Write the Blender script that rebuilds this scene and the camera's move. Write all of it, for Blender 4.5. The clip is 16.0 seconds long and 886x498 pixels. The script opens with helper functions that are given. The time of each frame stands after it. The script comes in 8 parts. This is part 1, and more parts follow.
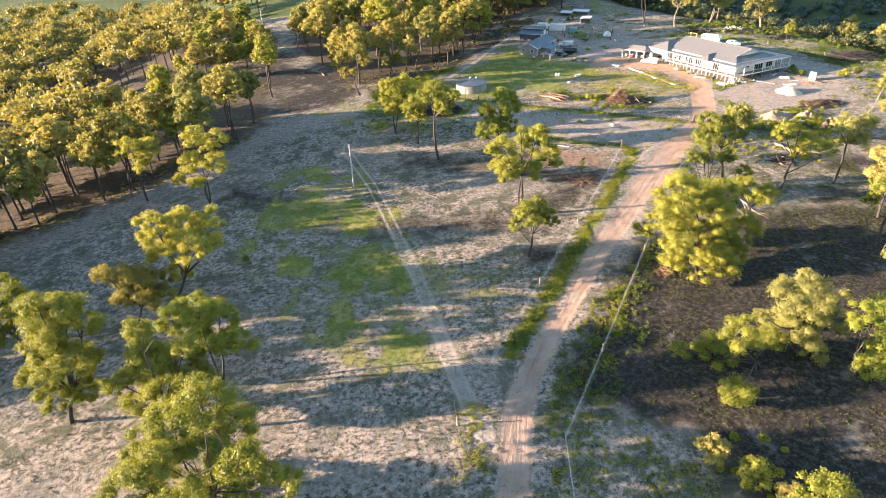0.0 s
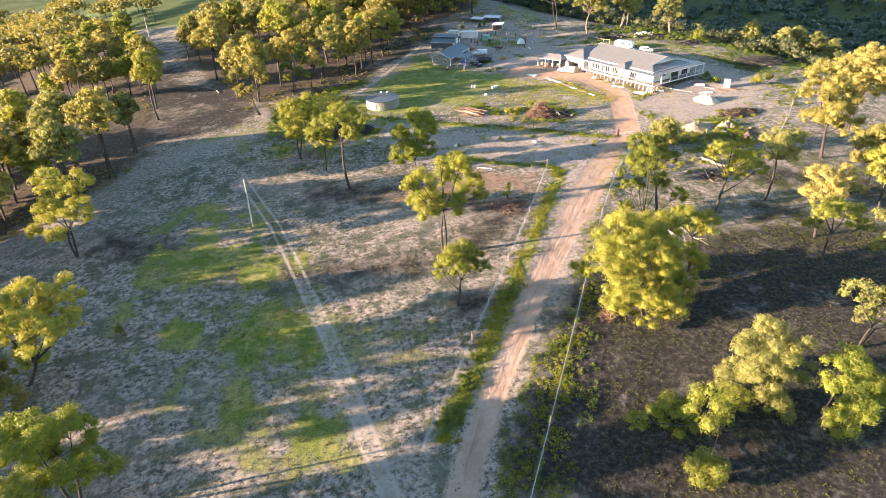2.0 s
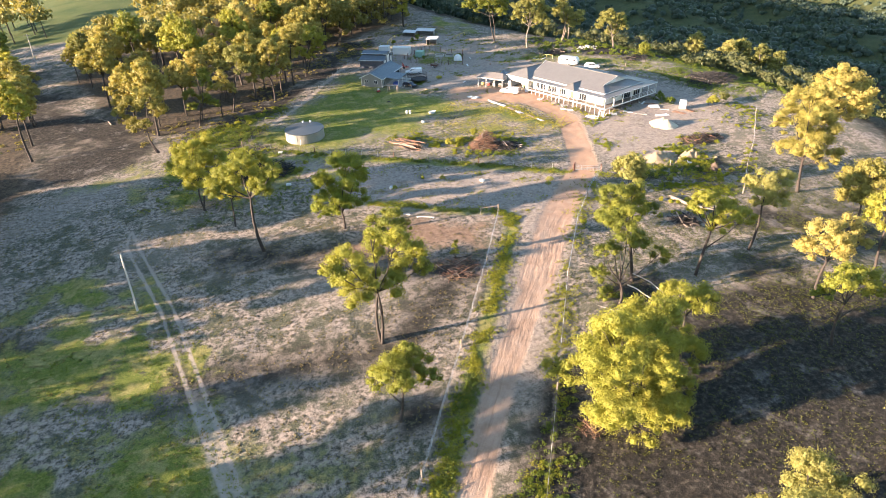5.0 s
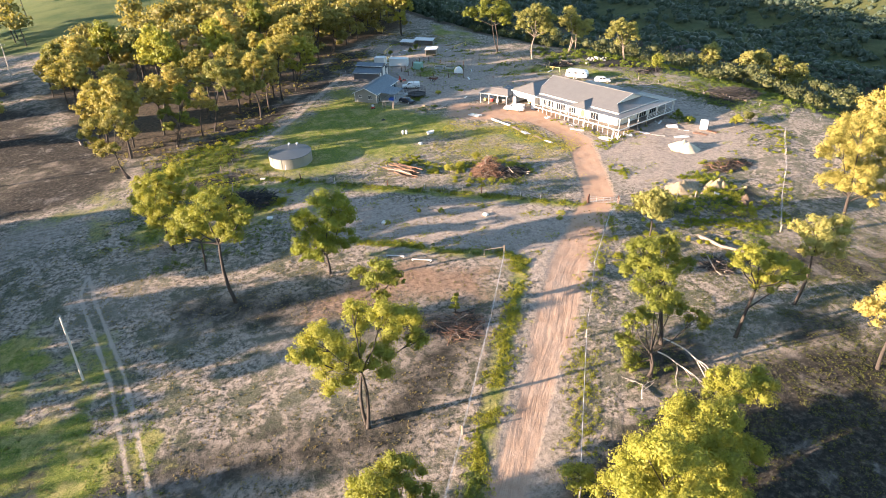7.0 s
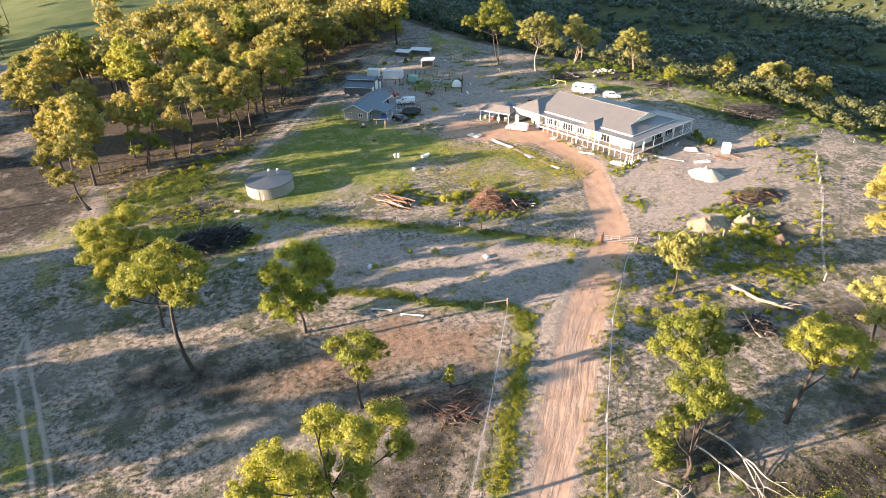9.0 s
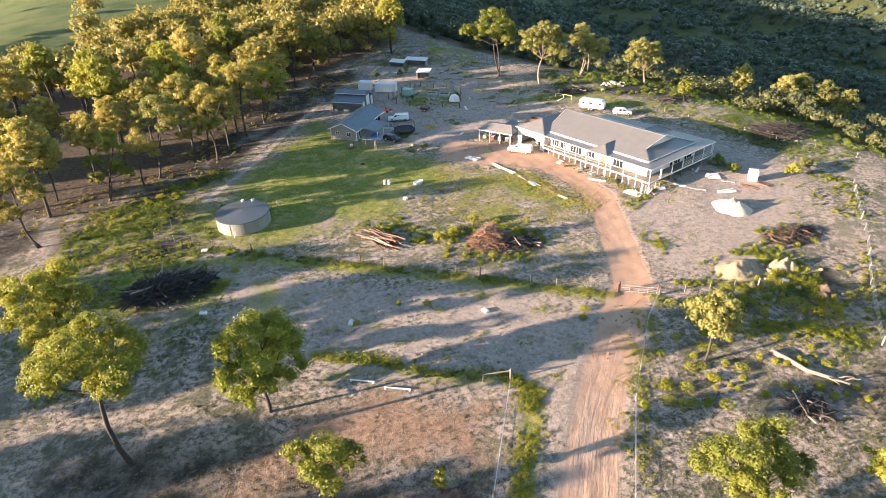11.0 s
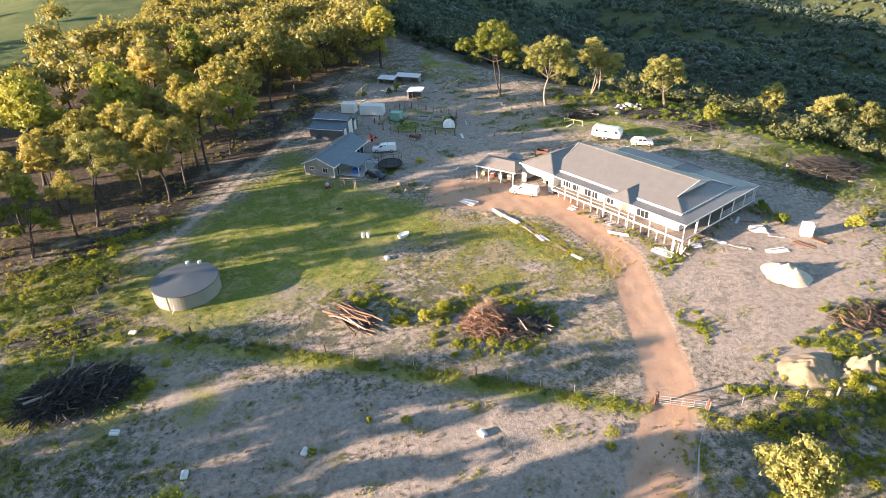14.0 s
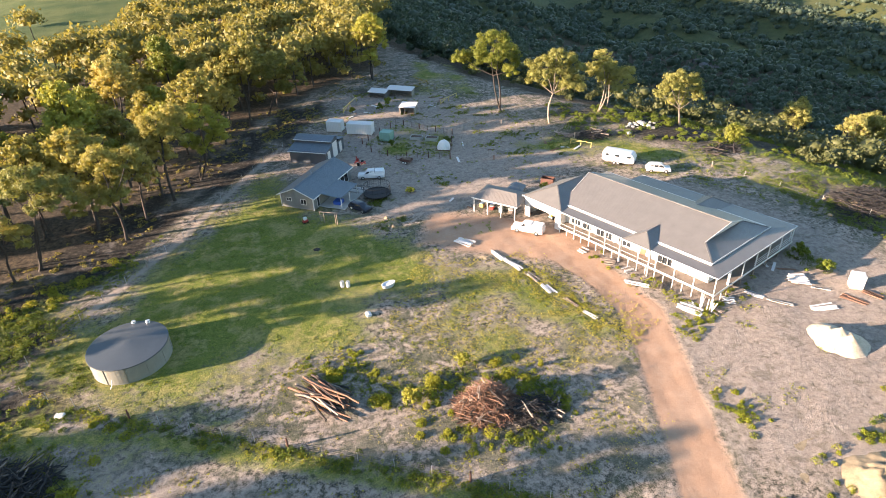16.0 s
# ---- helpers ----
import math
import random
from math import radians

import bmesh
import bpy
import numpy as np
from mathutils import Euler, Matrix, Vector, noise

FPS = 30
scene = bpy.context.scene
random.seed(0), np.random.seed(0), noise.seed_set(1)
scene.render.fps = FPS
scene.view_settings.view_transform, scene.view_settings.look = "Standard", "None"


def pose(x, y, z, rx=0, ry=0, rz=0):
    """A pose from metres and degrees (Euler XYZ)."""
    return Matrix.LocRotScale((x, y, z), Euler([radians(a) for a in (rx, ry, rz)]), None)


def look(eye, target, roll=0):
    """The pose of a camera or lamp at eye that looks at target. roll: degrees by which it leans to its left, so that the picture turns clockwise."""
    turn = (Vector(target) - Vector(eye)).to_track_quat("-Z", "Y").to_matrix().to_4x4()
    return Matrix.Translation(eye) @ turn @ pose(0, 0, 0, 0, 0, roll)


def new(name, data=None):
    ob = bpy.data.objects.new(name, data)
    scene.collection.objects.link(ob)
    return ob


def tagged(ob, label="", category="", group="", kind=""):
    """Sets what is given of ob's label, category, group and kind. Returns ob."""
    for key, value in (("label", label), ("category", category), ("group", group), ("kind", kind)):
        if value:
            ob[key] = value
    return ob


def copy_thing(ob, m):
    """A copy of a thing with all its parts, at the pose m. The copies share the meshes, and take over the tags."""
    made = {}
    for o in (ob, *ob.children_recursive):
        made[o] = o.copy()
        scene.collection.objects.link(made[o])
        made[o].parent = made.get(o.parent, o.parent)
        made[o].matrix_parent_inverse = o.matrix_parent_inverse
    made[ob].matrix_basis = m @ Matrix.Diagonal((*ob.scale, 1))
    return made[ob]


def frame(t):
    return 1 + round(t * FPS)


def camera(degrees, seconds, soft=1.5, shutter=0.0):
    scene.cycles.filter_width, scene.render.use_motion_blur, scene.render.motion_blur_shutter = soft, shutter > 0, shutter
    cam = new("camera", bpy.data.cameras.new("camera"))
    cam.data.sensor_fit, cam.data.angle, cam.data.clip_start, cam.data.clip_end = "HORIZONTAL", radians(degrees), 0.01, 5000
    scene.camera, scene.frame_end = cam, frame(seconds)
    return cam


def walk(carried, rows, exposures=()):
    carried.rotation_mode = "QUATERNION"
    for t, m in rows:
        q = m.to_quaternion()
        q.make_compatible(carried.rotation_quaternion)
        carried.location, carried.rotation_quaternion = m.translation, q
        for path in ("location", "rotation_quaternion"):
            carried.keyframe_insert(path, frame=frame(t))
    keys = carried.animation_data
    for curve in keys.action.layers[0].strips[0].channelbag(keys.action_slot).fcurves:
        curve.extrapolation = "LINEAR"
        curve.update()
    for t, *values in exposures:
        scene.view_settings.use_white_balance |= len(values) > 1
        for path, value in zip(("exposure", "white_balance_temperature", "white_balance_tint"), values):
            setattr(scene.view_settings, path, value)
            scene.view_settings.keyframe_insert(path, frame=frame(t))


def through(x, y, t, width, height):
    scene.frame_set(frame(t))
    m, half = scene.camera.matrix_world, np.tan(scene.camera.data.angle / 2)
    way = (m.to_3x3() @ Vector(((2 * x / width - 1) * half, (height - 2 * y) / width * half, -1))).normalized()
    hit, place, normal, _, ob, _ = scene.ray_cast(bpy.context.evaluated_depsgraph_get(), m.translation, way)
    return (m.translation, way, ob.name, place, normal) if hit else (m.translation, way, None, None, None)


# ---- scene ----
cam = camera(73.0, 16.0, 0.9)
METRES, EYE, TILT, LEAN, TURN = 120.0, 55.2, 0.0, 0.0, -2.2
ROWS = [
    (0.0, 0.0, 0.0, 0.0, -2.4, -31.79, 3.87),
    (0.5, 0.0039, 0.0311, -0.0016, -4.74, -31.92, 3.55),
    (1.0, 0.0078, 0.062, -0.0035, -6.77, -31.97, 3.3),
    (1.5, 0.0125, 0.0931, -0.0053, -8.6, -32.04, 3.11),
    (2.0, 0.0177, 0.124, -0.0068, -10.41, -32.09, 2.89),
    (2.5, 0.0236, 0.1547, -0.0082, -12.24, -32.13, 2.67),
    (3.0, 0.0306, 0.1853, -0.0108, -14.07, -32.1, 2.44),
    (3.5, 0.0378, 0.2159, -0.0125, -15.73, -32.11, 2.22),
    (4.0, 0.045, 0.246, -0.0141, -16.44, -32.06, 2.17),
    (6.5, 0.088, 0.3943, -0.0215, -16.39, -31.76, 2.05),
    (7.0, 0.0979, 0.4236, -0.0232, -16.39, -31.71, 2.04),
    (7.5, 0.1082, 0.4528, -0.0249, -16.39, -31.64, 2.04),
    (8.0, 0.1185, 0.4819, -0.0265, -16.39, -31.59, 2.03),
    (8.5, 0.1291, 0.511, -0.0278, -16.39, -31.55, 2.03),
    (9.0, 0.1397, 0.5401, -0.0295, -16.38, -31.5, 2.04),
    (11.5, 0.1939, 0.685, -0.0366, -16.33, -31.39, 2.03),
    (12.0, 0.205, 0.7144, -0.0381, -16.32, -31.39, 2.03),
    (12.5, 0.216, 0.7437, -0.0397, -16.31, -31.36, 2.03),
    (13.0, 0.2271, 0.7732, -0.0413, -16.3, -31.34, 2.02),
    (13.5, 0.2384, 0.8026, -0.043, -16.28, -31.33, 2.01),
    (14.0, 0.2496, 0.8322, -0.0446, -16.28, -31.3, 2.02),
    (14.5, 0.2608, 0.8619, -0.0459, -16.28, -31.3, 2.02),
    (15.0, 0.272, 0.8916, -0.0473, -16.28, -31.28, 2.01),
    (15.5, 0.2834, 0.9214, -0.0487, -16.28, -31.29, 2.01),
    (16.0, 0.2947, 0.9511, -0.0499, -16.29, -31.28, 1.99),
]
walk(cam, [(t, pose(0, 0, EYE, TILT, LEAN, TURN) @ pose(METRES * x, METRES * y, METRES * z, 90 + pitch, roll, yaw)) for t, x, y, z, yaw, pitch, roll in ROWS],
     exposures=[(0.0, 2.79), (4.0, 2.76), (8.0, 2.65), (12.0, 2.61), (16.0, 2.60)])

# ---- world, sun ----
SUN_EL, SUN_FROM = 11.2, 178.5   # degrees above the horizon; compass bearing in the plan (from the x axis)
world = bpy.data.worlds.new("World")
scene.world = world
world.use_nodes = True
wn = world.node_tree
sky = wn.nodes.new("ShaderNodeTexSky")
sky.sky_type = "NISHITA"
sky.sun_disc = False
sky.ozone_density, sky.dust_density, sky.air_density = 1.9, 0.6, 1.0
sky.sun_elevation = radians(SUN_EL)
sky.sun_rotation = radians(90 - SUN_FROM)
wn.links.new(sky.outputs["Color"], wn.nodes["Background"].inputs["Color"])
wn.nodes["Background"].inputs["Strength"].default_value = 0.083
sun_data = bpy.data.lights.new("sun", "SUN")
sun_data.energy, sun_data.angle, sun_data.color = 5.0, radians(0.6), (1.0, 0.745, 0.575)
sun = new("sun", sun_data)
_a, _e = radians(SUN_FROM), radians(SUN_EL)
sun.matrix_world = look((300 * math.cos(_a) * math.cos(_e), 300 * math.sin(_a) * math.cos(_e) + 150, 300 * math.sin(_e)), (0, 150, 0))

# ---- materials ----
def material(name):
    m = bpy.data.materials.new(name)
    m.use_nodes = True
    t = m.node_tree
    return m, t, t.nodes["Principled BSDF"]


def nd(t, kind, **inputs):
    n = t.nodes.new(kind)
    for k, v in inputs.items():
        n.inputs[k].default_value = v
    return n


def noise_tex(t, scale, detail=4.0, rough=0.6, vec=None, distortion=0.0):
    n = nd(t, "ShaderNodeTexNoise", Scale=scale, Detail=detail, Roughness=rough, Distortion=distortion)
    if vec is not None:
        t.links.new(vec, n.inputs["Vector"])
    return n.outputs["Fac"]


def ramp(t, fac, stops):
    n = t.nodes.new("ShaderNodeValToRGB")
    el = n.color_ramp.elements
    while len(el) < len(stops):
        el.new(0.5)
    for e, (p, c) in zip(el, stops):
        e.position, e.color = p, (*c, 1.0)
    t.links.new(fac, n.inputs["Fac"])
    return n.outputs["Color"]


def mixc(t, fac, a, b, mode="MIX"):
    n = t.nodes.new("ShaderNodeMix")
    n.data_type, n.blend_type = "RGBA", mode
    for sock, v in ((n.inputs[0], fac), (n.inputs[6], a), (n.inputs[7], b)):
        if isinstance(v, (int, float)):
            sock.default_value = v
        elif isinstance(v, tuple):
            sock.default_value = (*v, 1.0)
        else:
            t.links.new(v, sock)
    return n.outputs[2]


def calc(t, op, a, b=0.0, clamp=False):
    n = t.nodes.new("ShaderNodeMath")
    n.operation, n.use_clamp = op, clamp
    for sock, v in zip(n.inputs, (a, b)):
        if isinstance(v, (int, float)):
            sock.default_value = v
        else:
            t.links.new(v, sock)
    return n.outputs[0]


def smooth(t, v, lo, hi):
    n = t.nodes.new("ShaderNodeMapRange")
    n.interpolation_type = "SMOOTHSTEP"
    t.links.new(v, n.inputs["Value"])
    n.inputs["From Min"].default_value, n.inputs["From Max"].default_value = lo, hi
    return n.outputs["Result"]


def bump(t, p, height, strength, distance):
    b = nd(t, "ShaderNodeBump", Strength=strength, Distance=distance)
    t.links.new(height, b.inputs["Height"])
    t.links.new(b.outputs["Normal"], p.inputs["Normal"])


def coords(t, kind="Object"):
    return t.nodes.new("ShaderNodeTexCoord").outputs[kind]


def plain(name, col, rough=0.6, metal=0.0, vary=0.12, scale=3.0, relief=0.0, stain=None):
    """A painted, timber or metal surface with grain and blotches; stain: the colour of its dirt."""
    m, t, p = material(name)
    v = coords(t)
    n1, n2 = noise_tex(t, scale, 5.0, 0.65, v), noise_tex(t, scale * 9, 3.0, 0.6, v)
    f = calc(t, "ADD", calc(t, "MULTIPLY", n1, 0.65), calc(t, "MULTIPLY", n2, 0.35))
    lo, hi = tuple(c * (1 - vary) for c in col), tuple(min(1, c * (1 + vary)) for c in col)
    c = ramp(t, f, [(0.3, lo), (0.7, hi)])
    if stain:
        c = mixc(t, calc(t, "MULTIPLY", smooth(t, noise_tex(t, scale * 0.6, 6.0, 0.7, v), 0.52, 0.75), 0.55), c, stain)
    rnd = t.nodes.new("ShaderNodeObjectInfo").outputs["Random"]
    c = mixc(t, 1.0, c, ramp(t, rnd, [(0.0, (0.86, 0.86, 0.86)), (1.0, (1.0, 1.0, 1.0))]), "MULTIPLY")
    t.links.new(c, p.inputs["Base Color"])
    p.inputs["Roughness"].default_value, p.inputs["Metallic"].default_value = rough, metal
    if relief:
        bump(t, p, n2, 0.6, relief)
    return m


def ribbed(name, col, axis, pitch, rough=0.45, metal=0.0, depth=0.02, stain=(0.2, 0.17, 0.14)):
    """Profiled sheet metal or weatherboard: ribs across one axis of the object."""
    m, t, p = material(name)
    v = coords(t)
    sep = t.nodes.new("ShaderNodeSeparateXYZ")
    t.links.new(v, sep.inputs[0])
    w = calc(t, "SINE", calc(t, "MULTIPLY", sep.outputs[axis], 2 * math.pi / pitch))
    n1 = noise_tex(t, 0.7, 5.0, 0.65, v)
    n2 = noise_tex(t, 14.0, 3.0, 0.6, v)
    c = ramp(t, n1, [(0.3, tuple(x * 0.9 for x in col)), (0.7, tuple(min(1, x * 1.08) for x in col))])
    c = mixc(t, calc(t, "MULTIPLY", smooth(t, n2, 0.55, 0.8), 0.25), c, stain)
    t.links.new(c, p.inputs["Base Color"])
    p.inputs["Roughness"].default_value, p.inputs["Metallic"].default_value = rough, metal
    bump(t, p, w, 0.8, depth)
    return m


def leaf_material(name, stops, through=0.5):
    """Foliage: hue by tree, shade by leaf, some light passing through."""
    m, t, p = material(name)
    rnd = t.nodes.new("ShaderNodeObjectInfo").outputs["Random"]
    isl = t.nodes.new("ShaderNodeNewGeometry").outputs["Random Per Island"]
    big = noise_tex(t, 0.35, 2.0, 0.5, coords(t))
    f = calc(t, "ADD", calc(t, "MULTIPLY", calc(t, "ADD", rnd, 0.1), 0.6), calc(t, "ADD", calc(t, "MULTIPLY", isl, 0.16), calc(t, "MULTIPLY", calc(t, "SUBTRACT", big, 0.5), 0.7)))
    c = ramp(t, f, stops)
    t.links.new(c, p.inputs["Base Color"])
    p.inputs["Roughness"].default_value = 0.55
    p.inputs["Specular IOR Level"].default_value = 0.25
    tr = t.nodes.new("ShaderNodeBsdfTranslucent")
    t.links.new(mixc(t, 1.0, c, (1.25, 1.15, 0.6), "MULTIPLY"), tr.inputs["Color"])
    mx = t.nodes.new("ShaderNodeMixShader")
    mx.inputs[0].default_value = through
    t.links.new(p.outputs[0], mx.inputs[1])
    t.links.new(tr.outputs[0], mx.inputs[2])
    t.links.new(mx.outputs[0], t.nodes["Material Output"].inputs["Surface"])
    return m


def ground_material():
    """Dry paddock soil and grass; masks on the ground say where it is road, lawn, sand or scorched litter, with some
    wood shade in the litter mask.
    """
    m, t, p = material("paddock_ground")
    v = coords(t)
    A, B = t.nodes.new("ShaderNodeAttribute"), t.nodes.new("ShaderNodeAttribute")
    A.attribute_name, B.attribute_name = "cover_a", "cover_b"
    sa, sb = t.nodes.new("ShaderNodeSeparateColor"), t.nodes.new("ShaderNodeSeparateColor")
    t.links.new(A.outputs["Color"], sa.inputs[0])
    t.links.new(B.outputs["Color"], sb.inputs[0])
    road, green, bare = sa.outputs[0], sa.outputs[1], sa.outputs[2]
    litter, arena, forest = sb.outputs[0], sb.outputs[1], sb.outputs[2]
    track, field = A.outputs["Alpha"], B.outputs["Alpha"]
    n_big = noise_tex(t, 0.05, 5.0, 0.6, v)
    n_mid = noise_tex(t, 0.26, 7.0, 0.70, v, 0.15)
    n_clump = noise_tex(t, 1.25, 8.0, 0.78, v, 0.1)
    n_fine = noise_tex(t, 7.0, 5.0, 0.75, v)
    lane = t.nodes.new("ShaderNodeAttribute")
    lane.attribute_name = "lane"
    n_lane = noise_tex(t, 1.0, 5.0, 0.62, lane.outputs["Vector"], 0.3)
    jig = calc(t, "SUBTRACT", calc(t, "ADD", calc(t, "MULTIPLY", n_mid, 0.5), calc(t, "MULTIPLY", n_clump, 0.5)), 0.5)

    def edge(mask, lo, hi, amount=1.6):
        return smooth(t, calc(t, "ADD", mask, calc(t, "MULTIPLY", jig, amount)), lo, hi)

    n_grass = calc(t, "ADD", calc(t, "MULTIPLY", n_clump, 0.74), calc(t, "MULTIPLY", n_fine, 0.26))
    dry = ramp(t, n_grass, [(0.42, (0.040, 0.042, 0.030)), (0.465, (0.130, 0.112, 0.086)), (0.51, (0.275, 0.228, 0.184)), (0.58, (0.390, 0.326, 0.268))])
    dry = mixc(t, calc(t, "MULTIPLY", smooth(t, n_mid, 0.468, 0.57), 0.82), dry, ramp(t, n_fine, [(0.36, (0.022, 0.032, 0.016)), (0.52, (0.066, 0.076, 0.042)), (0.66, (0.200, 0.182, 0.130))]))
    dry = mixc(t, calc(t, "MULTIPLY", smooth(t, n_big, 0.45, 0.65), 0.35), dry, (0.268, 0.226, 0.184))
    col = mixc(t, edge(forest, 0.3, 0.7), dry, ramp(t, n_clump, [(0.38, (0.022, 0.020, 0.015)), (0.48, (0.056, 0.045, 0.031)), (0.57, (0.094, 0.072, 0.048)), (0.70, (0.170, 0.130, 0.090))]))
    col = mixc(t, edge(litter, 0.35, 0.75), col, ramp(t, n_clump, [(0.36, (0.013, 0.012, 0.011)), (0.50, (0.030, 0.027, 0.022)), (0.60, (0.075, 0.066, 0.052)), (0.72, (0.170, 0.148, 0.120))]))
    ash = calc(t, "MULTIPLY", calc(t, "MULTIPLY", smooth(t, noise_tex(t, 0.16, 7.0, 0.68, v, 0.3), 0.55, 0.64), 0.55), edge(litter, 0.35, 0.75))
    col = mixc(t, ash, col, ramp(t, n_clump, [(0.4, (0.080, 0.074, 0.066)), (0.6, (0.240, 0.215, 0.192))]))
    bares = ramp(t, n_clump, [(0.34, (0.135, 0.112, 0.092)), (0.42, (0.225, 0.188, 0.155)), (0.55, (0.296, 0.250, 0.207)), (0.68, (0.370, 0.318, 0.266))])
    bares = mixc(t, calc(t, "MULTIPLY", smooth(t, noise_tex(t, 0.45, 7.0, 0.72, v, 0.4), 0.53, 0.62), 0.55), bares, ramp(t, n_fine, [(0.36, (0.060, 0.056, 0.040)), (0.55, (0.150, 0.126, 0.092)), (0.66, (0.235, 0.196, 0.150))]))
    col = mixc(t, edge(bare, 0.35, 0.7, 1.3), col, bares)
    col = mixc(t, edge(arena, 0.35, 0.7), col, ramp(t, n_clump, [(0.36, (0.120, 0.080, 0.055)), (0.5, (0.205, 0.138, 0.094)), (0.66, (0.290, 0.205, 0.146))]))
    lawn = ramp(t, n_fine, [(0.34, (0.044, 0.072, 0.012)), (0.5, (0.122, 0.148, 0.027)), (0.66, (0.255, 0.245, 0.062))])
    lawn = mixc(t, calc(t, "MULTIPLY", smooth(t, n_mid, 0.47, 0.60), 0.75), lawn, ramp(t, n_fine, [(0.35, (0.150, 0.140, 0.045)), (0.6, (0.340, 0.290, 0.120))]))
    lawn = mixc(t, 1.0, lawn, ramp(t, n_clump, [(0.36, (0.62, 0.68, 0.60)), (0.5, (1.0, 1.0, 1.0)), (0.64, (1.16, 1.08, 1.05))]), "MULTIPLY")
    col = mixc(t, edge(green, 0.35, 0.72, 1.9), col, lawn)
    col = mixc(t, edge(field, 0.3, 0.7, 0.8), col, ramp(t, n_big, [(0.35, (0.040, 0.066, 0.016)), (0.6, (0.082, 0.098, 0.030))]))
    col = mixc(t, calc(t, "MULTIPLY", edge(track, 0.35, 0.65, 0.5), 0.8), col, (0.344, 0.290, 0.239))
    rut = t.nodes.new("ShaderNodeAttribute")
    rut.attribute_name = "rut"
    off = calc(t, "ABSOLUTE", calc(t, "SUBTRACT", rut.outputs["Fac"], 0.85))
    worn = calc(t, "MULTIPLY", calc(t, "SUBTRACT", 1.0, smooth(t, calc(t, "ADD", off, calc(t, "MULTIPLY", jig, 1.2)), 0.10, 0.42)), 0.85)
    col = mixc(t, worn, col, (0.344, 0.290, 0.239))
    roads = ramp(t, calc(t, "ADD", calc(t, "MULTIPLY", n_fine, 0.35), calc(t, "MULTIPLY", n_mid, 0.65)), [(0.36, (0.300, 0.183, 0.115)), (0.5, (0.350, 0.224, 0.145)), (0.64, (0.395, 0.274, 0.190))])
    sl = t.nodes.new("ShaderNodeSeparateXYZ")
    t.links.new(lane.outputs["Vector"], sl.inputs[0])
    rough_way = calc(t, "SUBTRACT", 1.1, smooth(t, sl.outputs[1], 12.0, 16.5), True)
    roads = mixc(t, calc(t, "MULTIPLY", rough_way, 0.6), roads, ramp(t, n_mid, [(0.38, (0.255, 0.190, 0.145)), (0.6, (0.365, 0.290, 0.232))]))
    roads = mixc(t, rough_way, roads, ramp(t, n_lane, [(0.30, (0.74, 0.72, 0.70)), (0.44, (0.97, 0.96, 0.95)), (0.60, (1.0, 1.0, 1.0)), (0.74, (1.07, 1.09, 1.11))]), "MULTIPLY")
    roads = mixc(t, calc(t, "MULTIPLY", smooth(t, n_big, 0.45, 0.7), 0.4), roads, (0.365, 0.245, 0.170))
    col = mixc(t, edge(road, 0.34, 0.66, 1.1), col, roads)
    speck = smooth(t, noise_tex(t, 3.2, 3.0, 0.8, v), 0.62, 0.72)
    keep = calc(t, "SUBTRACT", 1.0, edge(road, 0.3, 0.6, 0.8))
    col = mixc(t, calc(t, "MULTIPLY", calc(t, "MULTIPLY", speck, keep), 0.35), col, (0.063, 0.052, 0.038))
    t.links.new(col, p.inputs["Base Color"])
    p.inputs["Roughness"].default_value = 0.95
    p.inputs["Specular IOR Level"].default_value = 0.15
    h = calc(t, "ADD", calc(t, "MULTIPLY", n_clump, 0.7), calc(t, "MULTIPLY", n_fine, 0.3))
    h = calc(t, "MULTIPLY", h, calc(t, "ADD", calc(t, "MULTIPLY", keep, 0.75), 0.25))
    h = calc(t, "ADD", h, calc(t, "MULTIPLY", calc(t, "MULTIPLY", n_lane, rough_way), calc(t, "SUBTRACT", 0.55, calc(t, "MULTIPLY", keep, 0.5))))
    bump(t, p, h, 1.0, 0.28)
    return m


